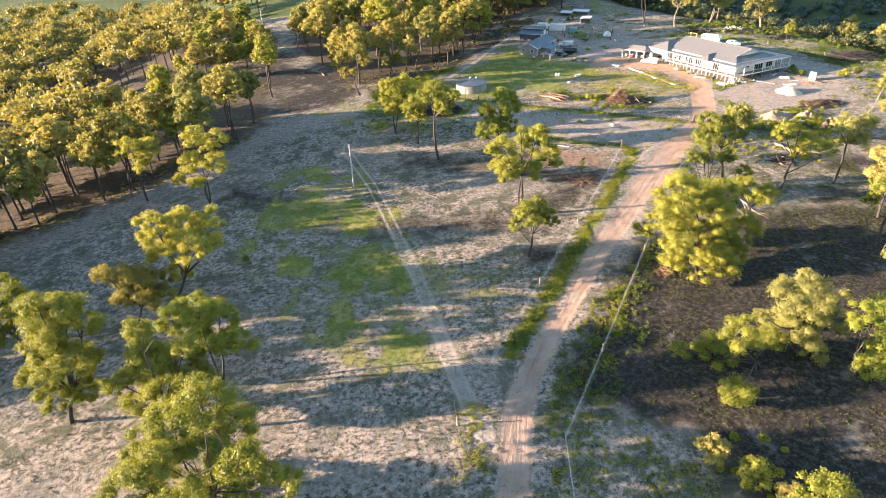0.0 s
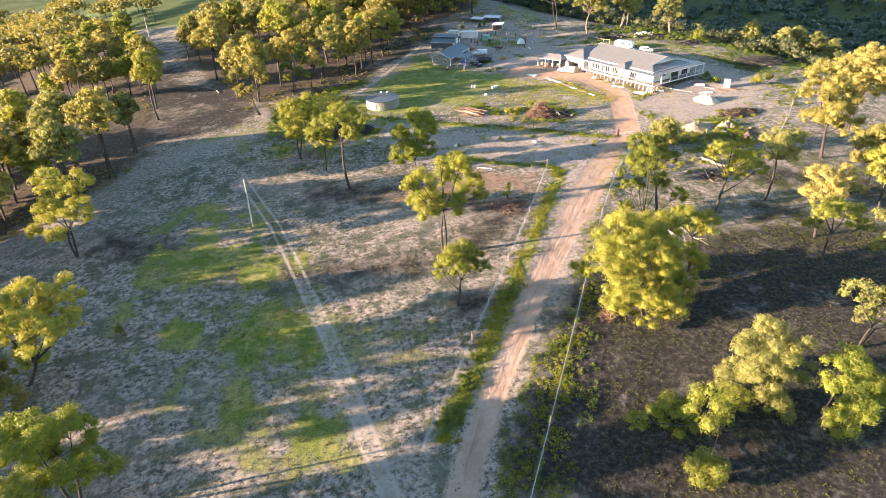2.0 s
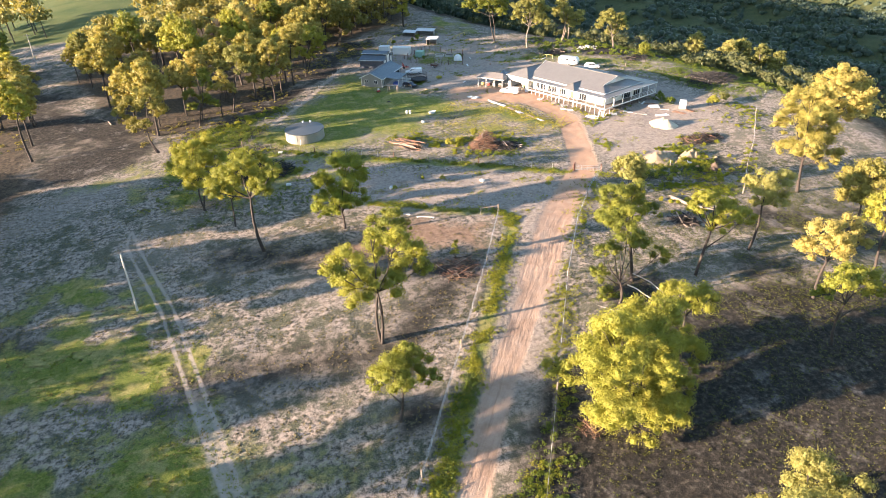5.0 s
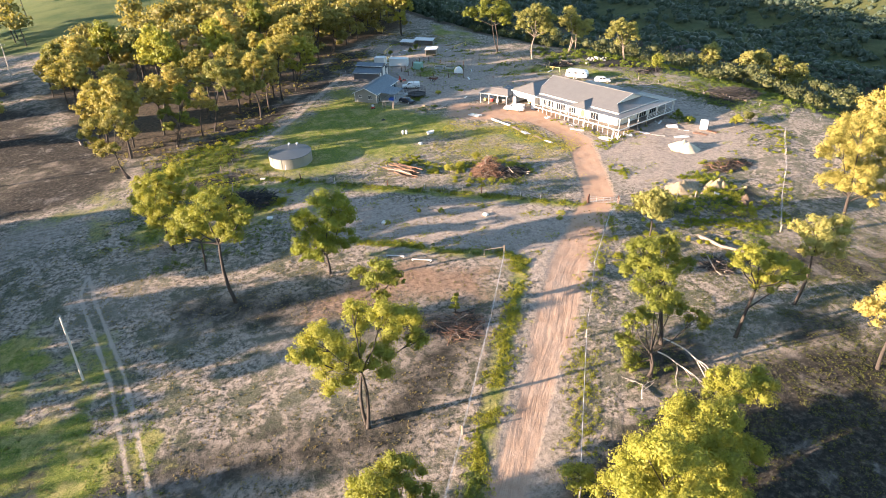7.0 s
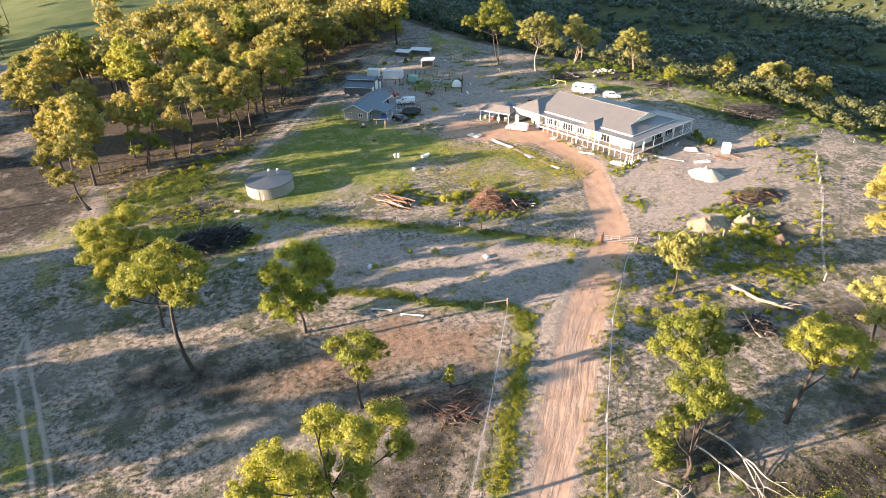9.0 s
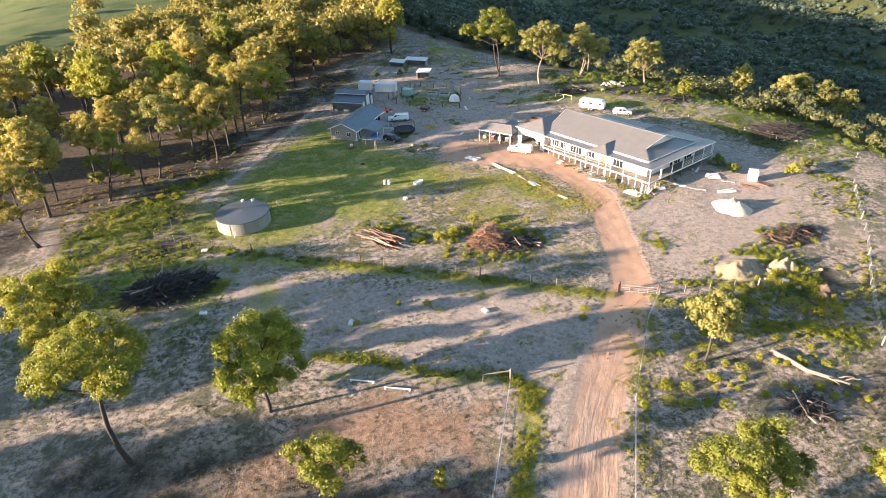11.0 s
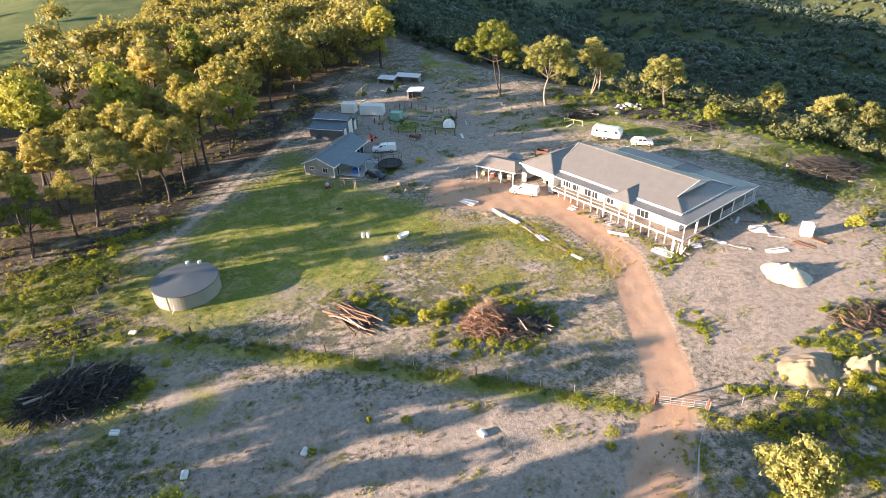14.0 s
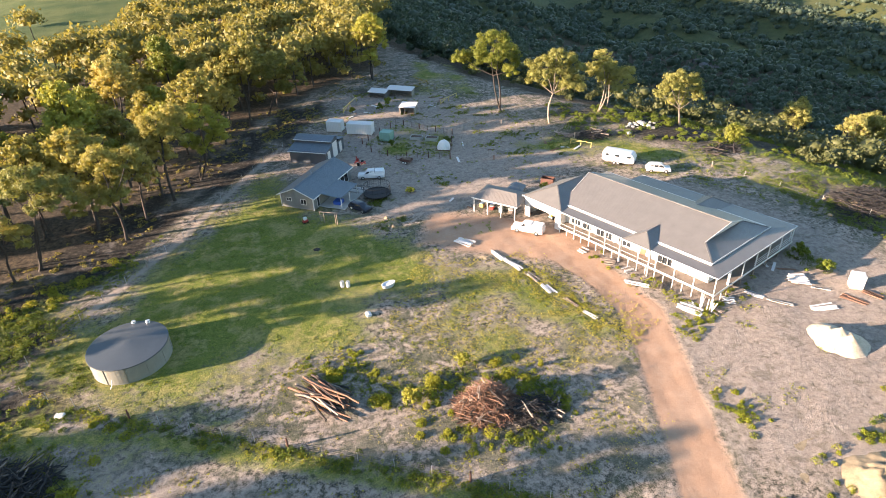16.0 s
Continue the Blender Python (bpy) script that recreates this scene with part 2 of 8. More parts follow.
M = {
    "ground": ground_material(),
    "bark": plain("bark", (0.046, 0.036, 0.029), 0.9, vary=0.5, scale=2.0, relief=0.03),
    "bone_wood": plain("bone_wood", (0.46, 0.41, 0.35), 0.85, vary=0.2, scale=2.0),
    "bark_pale": plain("bark_pale", (0.24, 0.19, 0.145), 0.85, vary=0.4, scale=1.5, relief=0.02),
    "leaf_bright": leaf_material("leaf_bright", [(0.1, (0.135, 0.156, 0.026)), (0.45, (0.238, 0.245, 0.040)), (0.85, (0.350, 0.330, 0.060))], 0.38),
    "leaf_olive": leaf_material("leaf_olive", [(0.1, (0.164, 0.156, 0.040)), (0.45, (0.286, 0.257, 0.068)), (0.85, (0.412, 0.345, 0.112))], 0.4),
    "leaf_dark": leaf_material("leaf_dark", [(0.1, (0.080, 0.112, 0.017)), (0.45, (0.145, 0.180, 0.024)), (0.85, (0.240, 0.255, 0.036))], 0.34),
    "leaf_pale": leaf_material("leaf_pale", [(0.1, (0.150, 0.158, 0.048)), (0.45, (0.228, 0.226, 0.066)), (0.85, (0.315, 0.295, 0.096))], 0.38),
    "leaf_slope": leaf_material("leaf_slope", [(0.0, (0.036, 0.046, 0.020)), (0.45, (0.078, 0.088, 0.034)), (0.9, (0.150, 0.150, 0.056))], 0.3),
    # valley leaves: the bluish tint puts distant haze into the colour
    "leaf_far_haze": leaf_material("leaf_far_haze", [(0.0, (0.034, 0.053, 0.037)), (0.45, (0.075, 0.104, 0.066)), (0.9, (0.138, 0.152, 0.086))], 0.3),
    "weed": leaf_material("weed", [(0.1, (0.100, 0.145, 0.015)), (0.45, (0.200, 0.225, 0.023)), (0.85, (0.315, 0.298, 0.038))], 0.45),
    "weed_dull": leaf_material("weed_dull", [(0.1, (0.070, 0.082, 0.018)), (0.45, (0.135, 0.138, 0.030)), (0.85, (0.225, 0.205, 0.055))], 0.35),
    "leaf_wood": leaf_material("leaf_wood", [(0.0, (0.098, 0.098, 0.030)), (0.45, (0.185, 0.170, 0.046)), (0.9, (0.295, 0.250, 0.078))], 0.36),
    "straw": leaf_material("straw", [(0.1, (0.200, 0.190, 0.030)), (0.45, (0.330, 0.300, 0.052)), (0.85, (0.450, 0.390, 0.110))], 0.4),
    "grass": leaf_material("grass", [(0.1, (0.112, 0.101, 0.045)), (0.45, (0.213, 0.179, 0.084)), (0.85, (0.336, 0.280, 0.157))]),
    "roof": ribbed("roof_sheet", (0.162, 0.154, 0.142), 1, 0.19, 0.46, 0.25, 0.006),
    "roof_cross": ribbed("roof_sheet_cross", (0.162, 0.154, 0.142), 0, 0.19, 0.46, 0.25, 0.006),
    "roof_blue": ribbed("roof_sheet_blue", (0.105, 0.135, 0.160), 0, 0.19, 0.55),
    "roof_tan": ribbed("roof_sheet_tan", (0.185, 0.165, 0.145), 1, 0.19, 0.65),
    "board": ribbed("weatherboard", (0.68, 0.66, 0.62), 2, 0.17, 0.55, 0.0, 0.02, (0.55, 0.48, 0.4)),
    "white": plain("white_paint", (0.66, 0.64, 0.61), 0.5, vary=0.05, stain=(0.55, 0.47, 0.38)),
    "clad_grey": ribbed("grey_cladding", (0.185, 0.180, 0.165), 2, 0.2, 0.6),
    "clad_dark": ribbed("dark_cladding", (0.060, 0.070, 0.085), 2, 0.25, 0.5, 0.1),
    "tank": ribbed("tank_sheet", (0.215, 0.21, 0.175), 2, 0.12, 0.6, 0.0, 0.012),
    "tank_roof": plain("tank_roof", (0.095, 0.110, 0.120), 0.42, 0.25, vary=0.1, scale=0.6),
    "deck": plain("deck_timber", (0.205, 0.168, 0.135), 0.8, vary=0.25, scale=2.5, relief=0.01),
    "wood": plain("weathered_wood", (0.27, 0.22, 0.175), 0.9, vary=0.4, scale=3.0, relief=0.02),
    "rust": plain("red_post", (0.105, 0.050, 0.036), 0.85, vary=0.4, scale=4.0),
    "charred": plain("charred_wood", (0.026, 0.024, 0.023), 0.9, vary=0.5, scale=3.0, relief=0.02),
    "brownwood": plain("brown_branches", (0.19, 0.105, 0.065), 0.9, vary=0.45, scale=3.0),
    "trim": plain("grey_trim", (0.46, 0.46, 0.45), 0.5, vary=0.06),
    "pole_grey": plain("pole_grey", (0.46, 0.42, 0.36), 0.85, vary=0.25, scale=1.5),
    "glass": plain("window_glass", (0.025, 0.030, 0.035), 0.08, vary=0.1),
    "tyre": plain("tyre", (0.022, 0.022, 0.022), 0.85),
    "steel": plain("galvanised", (0.50, 0.50, 0.49), 0.4, 0.6, vary=0.1),
    "carwhite": plain("white_enamel", (0.64, 0.64, 0.63), 0.25, vary=0.03),
    "cardark": plain("dark_enamel", (0.020, 0.024, 0.035), 0.2, vary=0.1),
    "black": plain("black_fabric", (0.018, 0.018, 0.019), 0.8, vary=0.3),
    "red": plain("red_paint", (0.35, 0.035, 0.025), 0.5, vary=0.25),
    "yellow": plain("yellow_paint", (0.55, 0.42, 0.12), 0.6, vary=0.2),
    "bluetarp": plain("blue_tarp", (0.035, 0.10, 0.38), 0.5, vary=0.2),
    "sand": plain("sand_heap", (0.52, 0.455, 0.34), 0.95, vary=0.3, scale=2.2, relief=0.16),
    "rock": plain("pale_rock", (0.265, 0.208, 0.128), 0.9, vary=0.45, scale=1.4, relief=0.12, stain=(0.16, 0.12, 0.08)),
    "granite": plain("granite", (0.10, 0.097, 0.093), 0.9, vary=0.3, scale=0.2, relief=0.1),
    "greenpaint": plain("green_paint", (0.22, 0.38, 0.31), 0.5, vary=0.1),
    "plastic": plain("white_plastic", (0.60, 0.60, 0.58), 0.6, vary=0.05),
    "concrete": plain("concrete", (0.42, 0.40, 0.36), 0.9, vary=0.15, scale=1.0),
    "soil": plain("dark_soil", (0.10, 0.07, 0.05), 0.95, vary=0.3),
}

# ---- mesh helpers ----
def link(name, bm, mat, parent=None, label="", flat=True):
    me = bpy.data.meshes.new(name)
    bm.to_mesh(me)
    bm.free()
    for p in me.polygons:
        p.use_smooth = not flat
    for mm in (mat if isinstance(mat, (list, tuple)) else [mat]):
        me.materials.append(mm)
    ob = new(name, me)
    if parent is not None:
        ob.parent = parent
    if label:
        ob["label"] = label
    return ob


def part(name, bm, mat, parent, label="", flat=True):
    return link(name, bm, mat, parent, label, flat)


def thing(name, m, label, category, group="", kind=""):
    e = new(name)
    e.matrix_basis = m
    e.empty_display_size = 0.2
    return tagged(e, label, category, group, kind)


def box(bm, x0, x1, y0, y1, z0, z1, m=None):
    vs = [bm.verts.new((x, y, z)) for x in (x0, x1) for y in (y0, y1) for z in (z0, z1)]
    for f in ((0, 1, 3, 2), (4, 6, 7, 5), (0, 4, 5, 1), (2, 3, 7, 6), (0, 2, 6, 4), (1, 5, 7, 3)):
        bm.faces.new([vs[i] for i in f])
    if m is not None:
        for v in vs:
            v.co = m @ v.co
    return vs


def boxes(*dims):
    bm = bmesh.new()
    for d in dims:
        box(bm, *d)
    return bm


def bevelled(bm, w=0.03, seg=1):
    bmesh.ops.bevel(bm, geom=bm.edges[:], offset=w, segments=seg, affect="EDGES", profile=0.5)
    return bm


def slab(bm, pts, thick):
    """A flat sheet with thickness below its upper face."""
    top = [bm.verts.new(p) for p in pts]
    bot = [bm.verts.new((p[0], p[1], p[2] - thick)) for p in pts]
    bm.faces.new(top)
    bm.faces.new(bot[::-1])
    n = len(pts)
    for i in range(n):
        bm.faces.new((top[i], bot[i], bot[(i + 1) % n], top[(i + 1) % n]))
    return bm


def tube(bm, path, radii, sides=6, cap=True):
    rings = []
    path, radii = [Vector(p) for p in path], [float(q) for q in radii]
    for i, p in enumerate(path):
        d = (path[min(i + 1, len(path) - 1)] - path[max(i - 1, 0)]).normalized()
        a = d.cross(Vector((0.13, 0.97, 0.2)))
        if a.length < 0.05:
            a = d.cross(Vector((1, 0, 0)))
        a.normalize()
        b = d.cross(a)
        rings.append([bm.verts.new(p + radii[i] * (a * math.cos(2 * math.pi * k / sides) + b * math.sin(2 * math.pi * k / sides))) for k in range(sides)])
    for r, s in zip(rings, rings[1:]):
        for k in range(sides):
            bm.faces.new((r[k], r[(k + 1) % sides], s[(k + 1) % sides], s[k]))
    if cap:
        bm.faces.new(rings[0][::-1])
        bm.faces.new(rings[-1])
    return bm


def cyl(bm, x, y, z0, z1, r, sides=12, r2=None):
    return tube(bm, [(x, y, z0), (x, y, z1)], [r, r if r2 is None else r2], sides)


def mesh_from(name, verts, faces_idx, per, mat):
    """A mesh from numpy arrays; every face has the same number of corners."""
    me = bpy.data.meshes.new(name)
    nv, nf = len(verts), len(faces_idx)
    me.vertices.add(nv)
    me.vertices.foreach_set("co", np.ascontiguousarray(verts, dtype=np.float32).ravel())
    me.loops.add(nf * per)
    me.loops.foreach_set("vertex_index", np.ascontiguousarray(faces_idx, dtype=np.int32).ravel())
    me.polygons.add(nf)
    me.polygons.foreach_set("loop_start", np.arange(0, nf * per, per, dtype=np.int32))
    me.update(calc_edges=True)
    if mat is not None:
        me.materials.append(mat)
    return me


def leaf_cards(rng, centres, normals, sizes, aspect=1.6):
    """Sprays of leaves, one three-cornered blade for each centre."""
    n = len(centres)
    normals = normals / (np.linalg.norm(normals, axis=1, keepdims=True) + 1e-9)
    t = np.cross(normals, rng.normal(size=(n, 3)))
    t /= np.linalg.norm(t, axis=1, keepdims=True) + 1e-9
    b = np.cross(normals, t)
    s = sizes[:, None]
    v = np.empty((n, 3, 3))
    v[:, 0] = centres + t * s * 0.6 * aspect
    v[:, 1] = centres - t * s * 0.3 * aspect + b * s * 0.58
    v[:, 2] = centres - t * s * 0.3 * aspect - b * s * 0.58
    return v.reshape(-1, 3), np.arange(n * 3).reshape(-1, 3)


def sphere_dirs(rng, n):
    d = rng.normal(size=(n, 3))
    return d / np.linalg.norm(d, axis=1, keepdims=True)


# ---- ground ----
def seg_dist(px, py, line):
    best = np.full(px.shape, 1e9)
    for (x0, y0), (x1, y1) in zip(line, line[1:]):
        dx, dy = x1 - x0, y1 - y0
        u = np.clip(((px - x0) * dx + (py - y0) * dy) / (dx * dx + dy * dy), 0, 1)
        best = np.minimum(best, np.hypot(px - x0 - u * dx, py - y0 - u * dy))
    return best


def inside(px, py, poly):
    c = np.zeros(px.shape, bool)
    for (x0, y0), (x1, y1) in zip(poly, poly[1:] + poly[:1]):
        hitx = (x1 - x0) * (py - y0) / (y1 - y0 + 1e-12) + x0
        c ^= ((y0 > py) != (y1 > py)) & (px < hitx)
    return c


def area(px, py, poly, soft=4.0):
    d = seg_dist(px, py, poly + poly[:1])
    s = np.where(inside(px, py, poly), d, -d)
    return np.clip(0.5 + s / soft * 0.5, 0, 1)


def strip(px, py, line, width, soft=1.5):
    return np.clip(0.5 + (width / 2 - seg_dist(px, py, line)) / soft * 0.5, 0, 1)


BRINK = [(60, 6000), (66, 420), (84, 335), (96, 284), (108, 254), (122, 231), (131, 208), (135, 188), (139, 166), (141, 146), (137, 120), (131, 90), (126, 40), (130, -60), (150, -900)]


def wavy(x, y, k, seed):
    """Smooth rolling variation, about -1 to 1."""
    r = np.random.default_rng(seed)
    out = 0
    for i in range(6):
        a, ph, f = r.uniform(0, 2 * np.pi), r.uniform(0, 2 * np.pi), k * r.uniform(0.6, 1.9)
        out = out + np.sin((x * np.cos(a) + y * np.sin(a)) * f + ph)
    return out / 3.2


def height(x, y):
    x, y = np.asarray(x, float), np.asarray(y, float)
    past = seg_dist(x, y, BRINK)
    out = inside(x, y, BRINK + [(9000, -900), (9000, 6000)])
    d = np.where(out, past, 0.0)
    d = np.sqrt(d * d + 900) - 30
    z = -265 * (1 - np.exp(-d / 390)) * (1 + 0.10 * wavy(x, y, 0.012, 3)) + np.clip(d / 400, 0, 1) * 16 * wavy(x, y, 0.006, 5)
    z = z - np.clip((x - 78) / 60, 0, 1) ** 2 * np.clip((135 - y) / 50, 0, 1) * 8
    core = np.clip((np.hypot(x - 60, y - 150) - 20) / 30, 0, 1)
    z = z - (0.0013 - 0.0009 * np.clip((122 - y) / 15, 0, 1)) * np.clip(-38 - x, 0, 110) ** 2
    return z + 0.10 * wavy(x, y, 0.35, 8) * core + 0.05 * wavy(x, y, 1.3, 9)


DRIVE = [(4.5, 10), (6.8, 39), (9.2, 50), (11.8, 56), (18.7, 67.6), (31, 86), (44, 103), (56, 119.5), (66, 131), (72.5, 138), (76, 146), (79.5, 155), (83.3, 165), (82.5, 176), (79, 187), (75, 194), (66, 198)]
TRACK = [(5, 47), (2.5, 58), (-1.3, 81), (-9.4, 117), (-16, 138), (-19, 160)]
CORRIDOR = [(-16, 165), (-28, 206), (-50, 240), (-67, 292), (-80, 350)]
FENCE_YARD = [(4.4, 179.5), (20.1, 168.6), (36.3, 158.4), (52.6, 148.2), (62, 141.6), (69.4, 137)]
FENCE_SIDE = [(4.4, 179.5), (14.1, 194.2), (24.3, 210), (34.8, 230.1), (44.2, 245.8)]
FENCE_EAST = [(12.6, 36), (13.9, 45.4), (24.7, 62.8), (34.3, 78.3), (41.2, 89.6), (49.6, 103.2), (59.6, 118), (69.6, 130), (74.3, 134.2)]
FENCE_WEST = [(2.6, 58), (7.6, 59.6), (15.5, 72.3), (24.3, 86.7), (30.7, 97.1), (39.6, 111.8), (47.3, 125.2)]
ARENA_WEEDS = [(26, 139), (30, 137), (34, 135), (39, 130.5), (45, 128), (49, 125.5), (48.5, 121)]
ARENA_TOP = [(27, 134.5), (36, 132), (42, 128), (48.5, 126.5)]
LAWN = [(6, 181), (15, 194), (25, 209), (36, 229), (41, 231), (46, 211), (55, 204), (62, 194), (70, 180), (79.5, 164), (77.5, 157), (64, 157), (50, 163), (36, 163), (20, 170)]


def growing(lo, hi, step, far, k=1.07):
    mid = list(np.arange(lo, hi, step))
    up, dn, s = [hi], [lo - step], step
    while up[-1] < far:
        s *= k
        up.append(up[-1] + s)
        dn.append(dn[-1] - s)
    return np.array(dn[::-1] + mid + up)


def lane_coords(px, py, line):
    """Distance across a line, signed, and along it."""
    best, across, run = np.full(px.shape, 1e9), np.zeros(px.shape), np.zeros(px.shape)
    acc = 0.0
    for (x0, y0), (x1, y1) in zip(line, line[1:]):
        dx, dy = x1 - x0, y1 - y0
        ln = math.hypot(dx, dy)
        u = np.clip(((px - x0) * dx + (py - y0) * dy) / ln ** 2, 0, 1)
        d = np.hypot(px - x0 - u * dx, py - y0 - u * dy)
        k = d < best
        side = np.sign((px - x0) * dy - (py - y0) * dx)
        best, across, run = np.where(k, d, best), np.where(k, d * side, across), np.where(k, acc + u * ln, run)
        acc += ln
    return across, run


def build_ground():
    xs, ys = growing(-62, 128, 0.72, 2600), growing(34, 216, 0.72, 2600)
    X, Y = np.meshgrid(xs, ys)
    x, y = X.ravel(), Y.ravel()
    z = height(x, y)
    road = strip(x, y, DRIVE, 3.5, 1.2)
    wide = strip(x, y, DRIVE[6:], 5.6, 1.8)
    road = np.maximum(road, wide)
    road = np.maximum(road, 0.9 * area(x, y, [(60, 193), (66, 203), (80, 195), (88, 184), (84, 176), (72, 184)], 4))
    # wheel ruts on the drive and the track
    d = seg_dist(x, y, DRIVE)
    z = z - 0.07 * np.exp(-((d - 0.85) / 0.28) ** 2) - 0.06 * np.clip(1 - d / 3.4, 0, 1)
    dt = seg_dist(x, y, TRACK)
    track = np.clip(1.15 - dt / 3.2, 0, 0.95) * (0.62 - 0.34 * np.clip((y - 92) / 10, 0, 1))
    track = np.maximum(track, 0.6 * area(x, y, [(0, 50), (8, 54), (5, 66), (-1, 78), (-5, 80), (-2, 60)], 8))
    dc = seg_dist(x, y, CORRIDOR)
    track = np.maximum(track, 0.40 * np.exp(-((dc - 1.2) / 1.4) ** 2))
    track = np.maximum(track, 0.8 * strip(x, y, [(12, 191.5)] + FENCE_SIDE[1:], 1.8, 1.2))
    track = np.maximum(track, 0.62 * strip(x, y, FENCE_EAST, 1.3, 0.9))
    track = np.maximum(track, 0.66 * strip(x, y, FENCE_WEST, 0.9, 0.7))
    green = area(x, y, LAWN, 9) * np.clip(1.06 - 0.034 * np.clip(1.1 * (181 - y) + 0.7 * (x - 32), 0, 60) + 0.30 * wavy(x, y, 0.22, 66), 0, 1)
    green = np.maximum(green, (0.58 + 0.34 * wavy(x, 2.2 * y, 0.16, 61)) * area(x, y, [(-30, 116), (-8, 124), (-3, 104), (1, 88), (4, 66), (-1, 56), (-8, 66), (-24, 88)], 11))
    green = np.maximum(green, (0.50 + 0.25 * wavy(x, 2.0 * y, 0.1, 62)) * area(x, y, [(-20, 62), (0, 60), (12, 72), (20, 86), (10, 92), (-20, 96)], 20))
    green = np.maximum(green, 0.8 * strip(x, y, [(-2, 172), (20, 166), (36, 156.5), (52, 146.5), (68, 136.5)], 3.2, 2))
    green = np.maximum(green, 0.72 * strip(x, y, [(10.5, 61), (18.5, 73), (27.5, 87), (34, 97.5), (43, 112), (50, 124)], 3.4, 1.6))
    green = np.maximum(green, 0.75 * strip(x, y, ARENA_TOP, 2.0, 1.4))
    green = np.maximum(green, 0.72 * area(x, y, [(62, 181), (71, 185), (76, 176), (80, 163), (76, 159), (68, 168)], 5))
    green = np.maximum(green, 0.7 * area(x, y, [(-2, 176), (5, 184), (14, 200), (8, 203), (-8, 190), (-14, 180)], 6))
    green = np.maximum(green, 0.7 * strip(x, y, [(-30, 168), (-14, 172), (2, 168), (12, 160)], 6, 4))
    green = np.maximum(green, 0.34 * area(x, y, [(60, 242), (72, 251), (83, 239), (78, 224), (62, 232)], 5))
    green = np.maximum(green, 0.38 * area(x, y, [(92, 268), (112, 250), (130, 240), (145, 226), (120, 216), (104, 224)], 9))
    green = np.maximum(green, 0.42 * area(x, y, [(118, 205), (150, 215), (158, 185), (150, 150), (136, 165), (128, 185)], 10))
    green = np.maximum(green, 0.45 * area(x, y, [(78, 268), (92, 300), (104, 270), (94, 262)], 8))
    green = np.maximum(green, (0.60 + 0.25 * wavy(x, y, 0.3, 68)) * area(x, y, [(94, 222), (112, 228), (128, 208), (137, 186), (128, 180), (118, 196), (104, 205)], 7))
    green = np.maximum(green, (0.46 + 0.3 * wavy(x, y, 0.4, 73)) * area(x, y, [(48, 170), (58, 187), (70, 187), (81, 162), (70, 157), (58, 161)], 8))
    green = np.maximum(green, (0.50 + 0.35 * wavy(x, y, 0.35, 74)) * area(x, y, [(-16, 152), (2, 146), (18, 150), (30, 158), (34, 163), (14, 176), (-12, 184), (-26, 172)], 9))
    pasture = area(x, y, [(-34, 120), (-27, 134), (-12, 128), (-2, 112), (-1, 96), (1, 78), (3, 66), (-2, 58), (-12, 62), (-24, 76), (-34, 95)], 8)
    green = np.maximum(green, pasture * np.clip(0.60 + 0.46 * wavy(0.6 * x, 1.7 * y, 0.24, 81) + 0.38 * wavy(x, y, 0.8, 82), 0, 1))
    green = np.maximum(green, 0.9 * strip(x, y, ARENA_WEEDS, 2.0, 1.6))
    green = np.maximum(green, (0.55 + 0.3 * wavy(x, y, 0.45, 83)) * area(x, y, [(-14, 152), (2, 148), (16, 152), (12, 156), (-2, 158), (-14, 166)], 5))
    green = np.maximum(green, (0.62 + 0.3 * wavy(x, y, 0.35, 84)) * area(x, y, [(74, 133), (80, 128), (95, 122), (96, 130), (92, 136), (84, 133)], 4))
    green = np.maximum(green, (0.52 + 0.3 * wavy(x, y, 0.6, 95)) * area(x, y, [(62, 240), (63, 234), (67, 229), (77, 225), (82, 237), (72, 249)], 2))
    green = np.maximum(green, (0.6 + 0.35 * wavy(x, y, 0.35, 85)) * area(x, y, [(126, 215), (133, 192), (131, 172), (133, 155), (162, 179), (153, 196), (140, 215)], 8))
    green = np.maximum(green, (0.55 + 0.35 * wavy(x, y, 0.4, 96)) * area(x, y, [(88, 236), (97, 235), (104, 228), (112, 222), (118, 212), (112, 208), (100, 216), (92, 220)], 4))
    green = np.maximum(green, (0.50 + 0.4 * wavy(x, y, 0.4, 97)) * area(x, y, [(80, 268), (92, 312), (108, 300), (104, 276), (98, 262)], 6))
    bare = area(x, y, [(16, 164), (36, 153), (62, 139), (70, 132), (62, 122), (50, 108), (47, 122), (42, 127), (28, 134), (14, 148)], 7)
    bare = np.maximum(bare, area(x, y, [(78, 140), (90, 132), (112, 145), (124, 156), (124, 170), (120, 187), (110, 199), (100, 206), (92, 205), (80, 200), (86, 170)], 8))
    bare = np.maximum(bare, 0.85 * area(x, y, [(56, 203), (66, 200), (82, 204), (100, 210), (104, 222), (90, 226), (78, 222), (62, 230), (58, 222)], 5))
    bare = np.maximum(bare, 0.85 * area(x, y, [(56, 250), (60, 282), (88, 272), (104, 240), (100, 224), (84, 226), (84, 240), (72, 252)], 8))
    bare = np.maximum(bare, 0.8 * area(x, y, [(48, 228), (56, 214), (84, 204), (104, 214), (104, 240), (84, 252), (60, 254), (50, 246)], 6))
    bare = np.maximum(bare, 0.5 * area(x, y, [(48, 168), (56, 184), (66, 188), (78, 166), (70, 158), (56, 162)], 8))
    bare = np.maximum(bare, 0.55 * strip(x, y, [(-100, 88), (-72, 112), (-50, 135), (-35, 160), (-20, 168)], 17, 6))
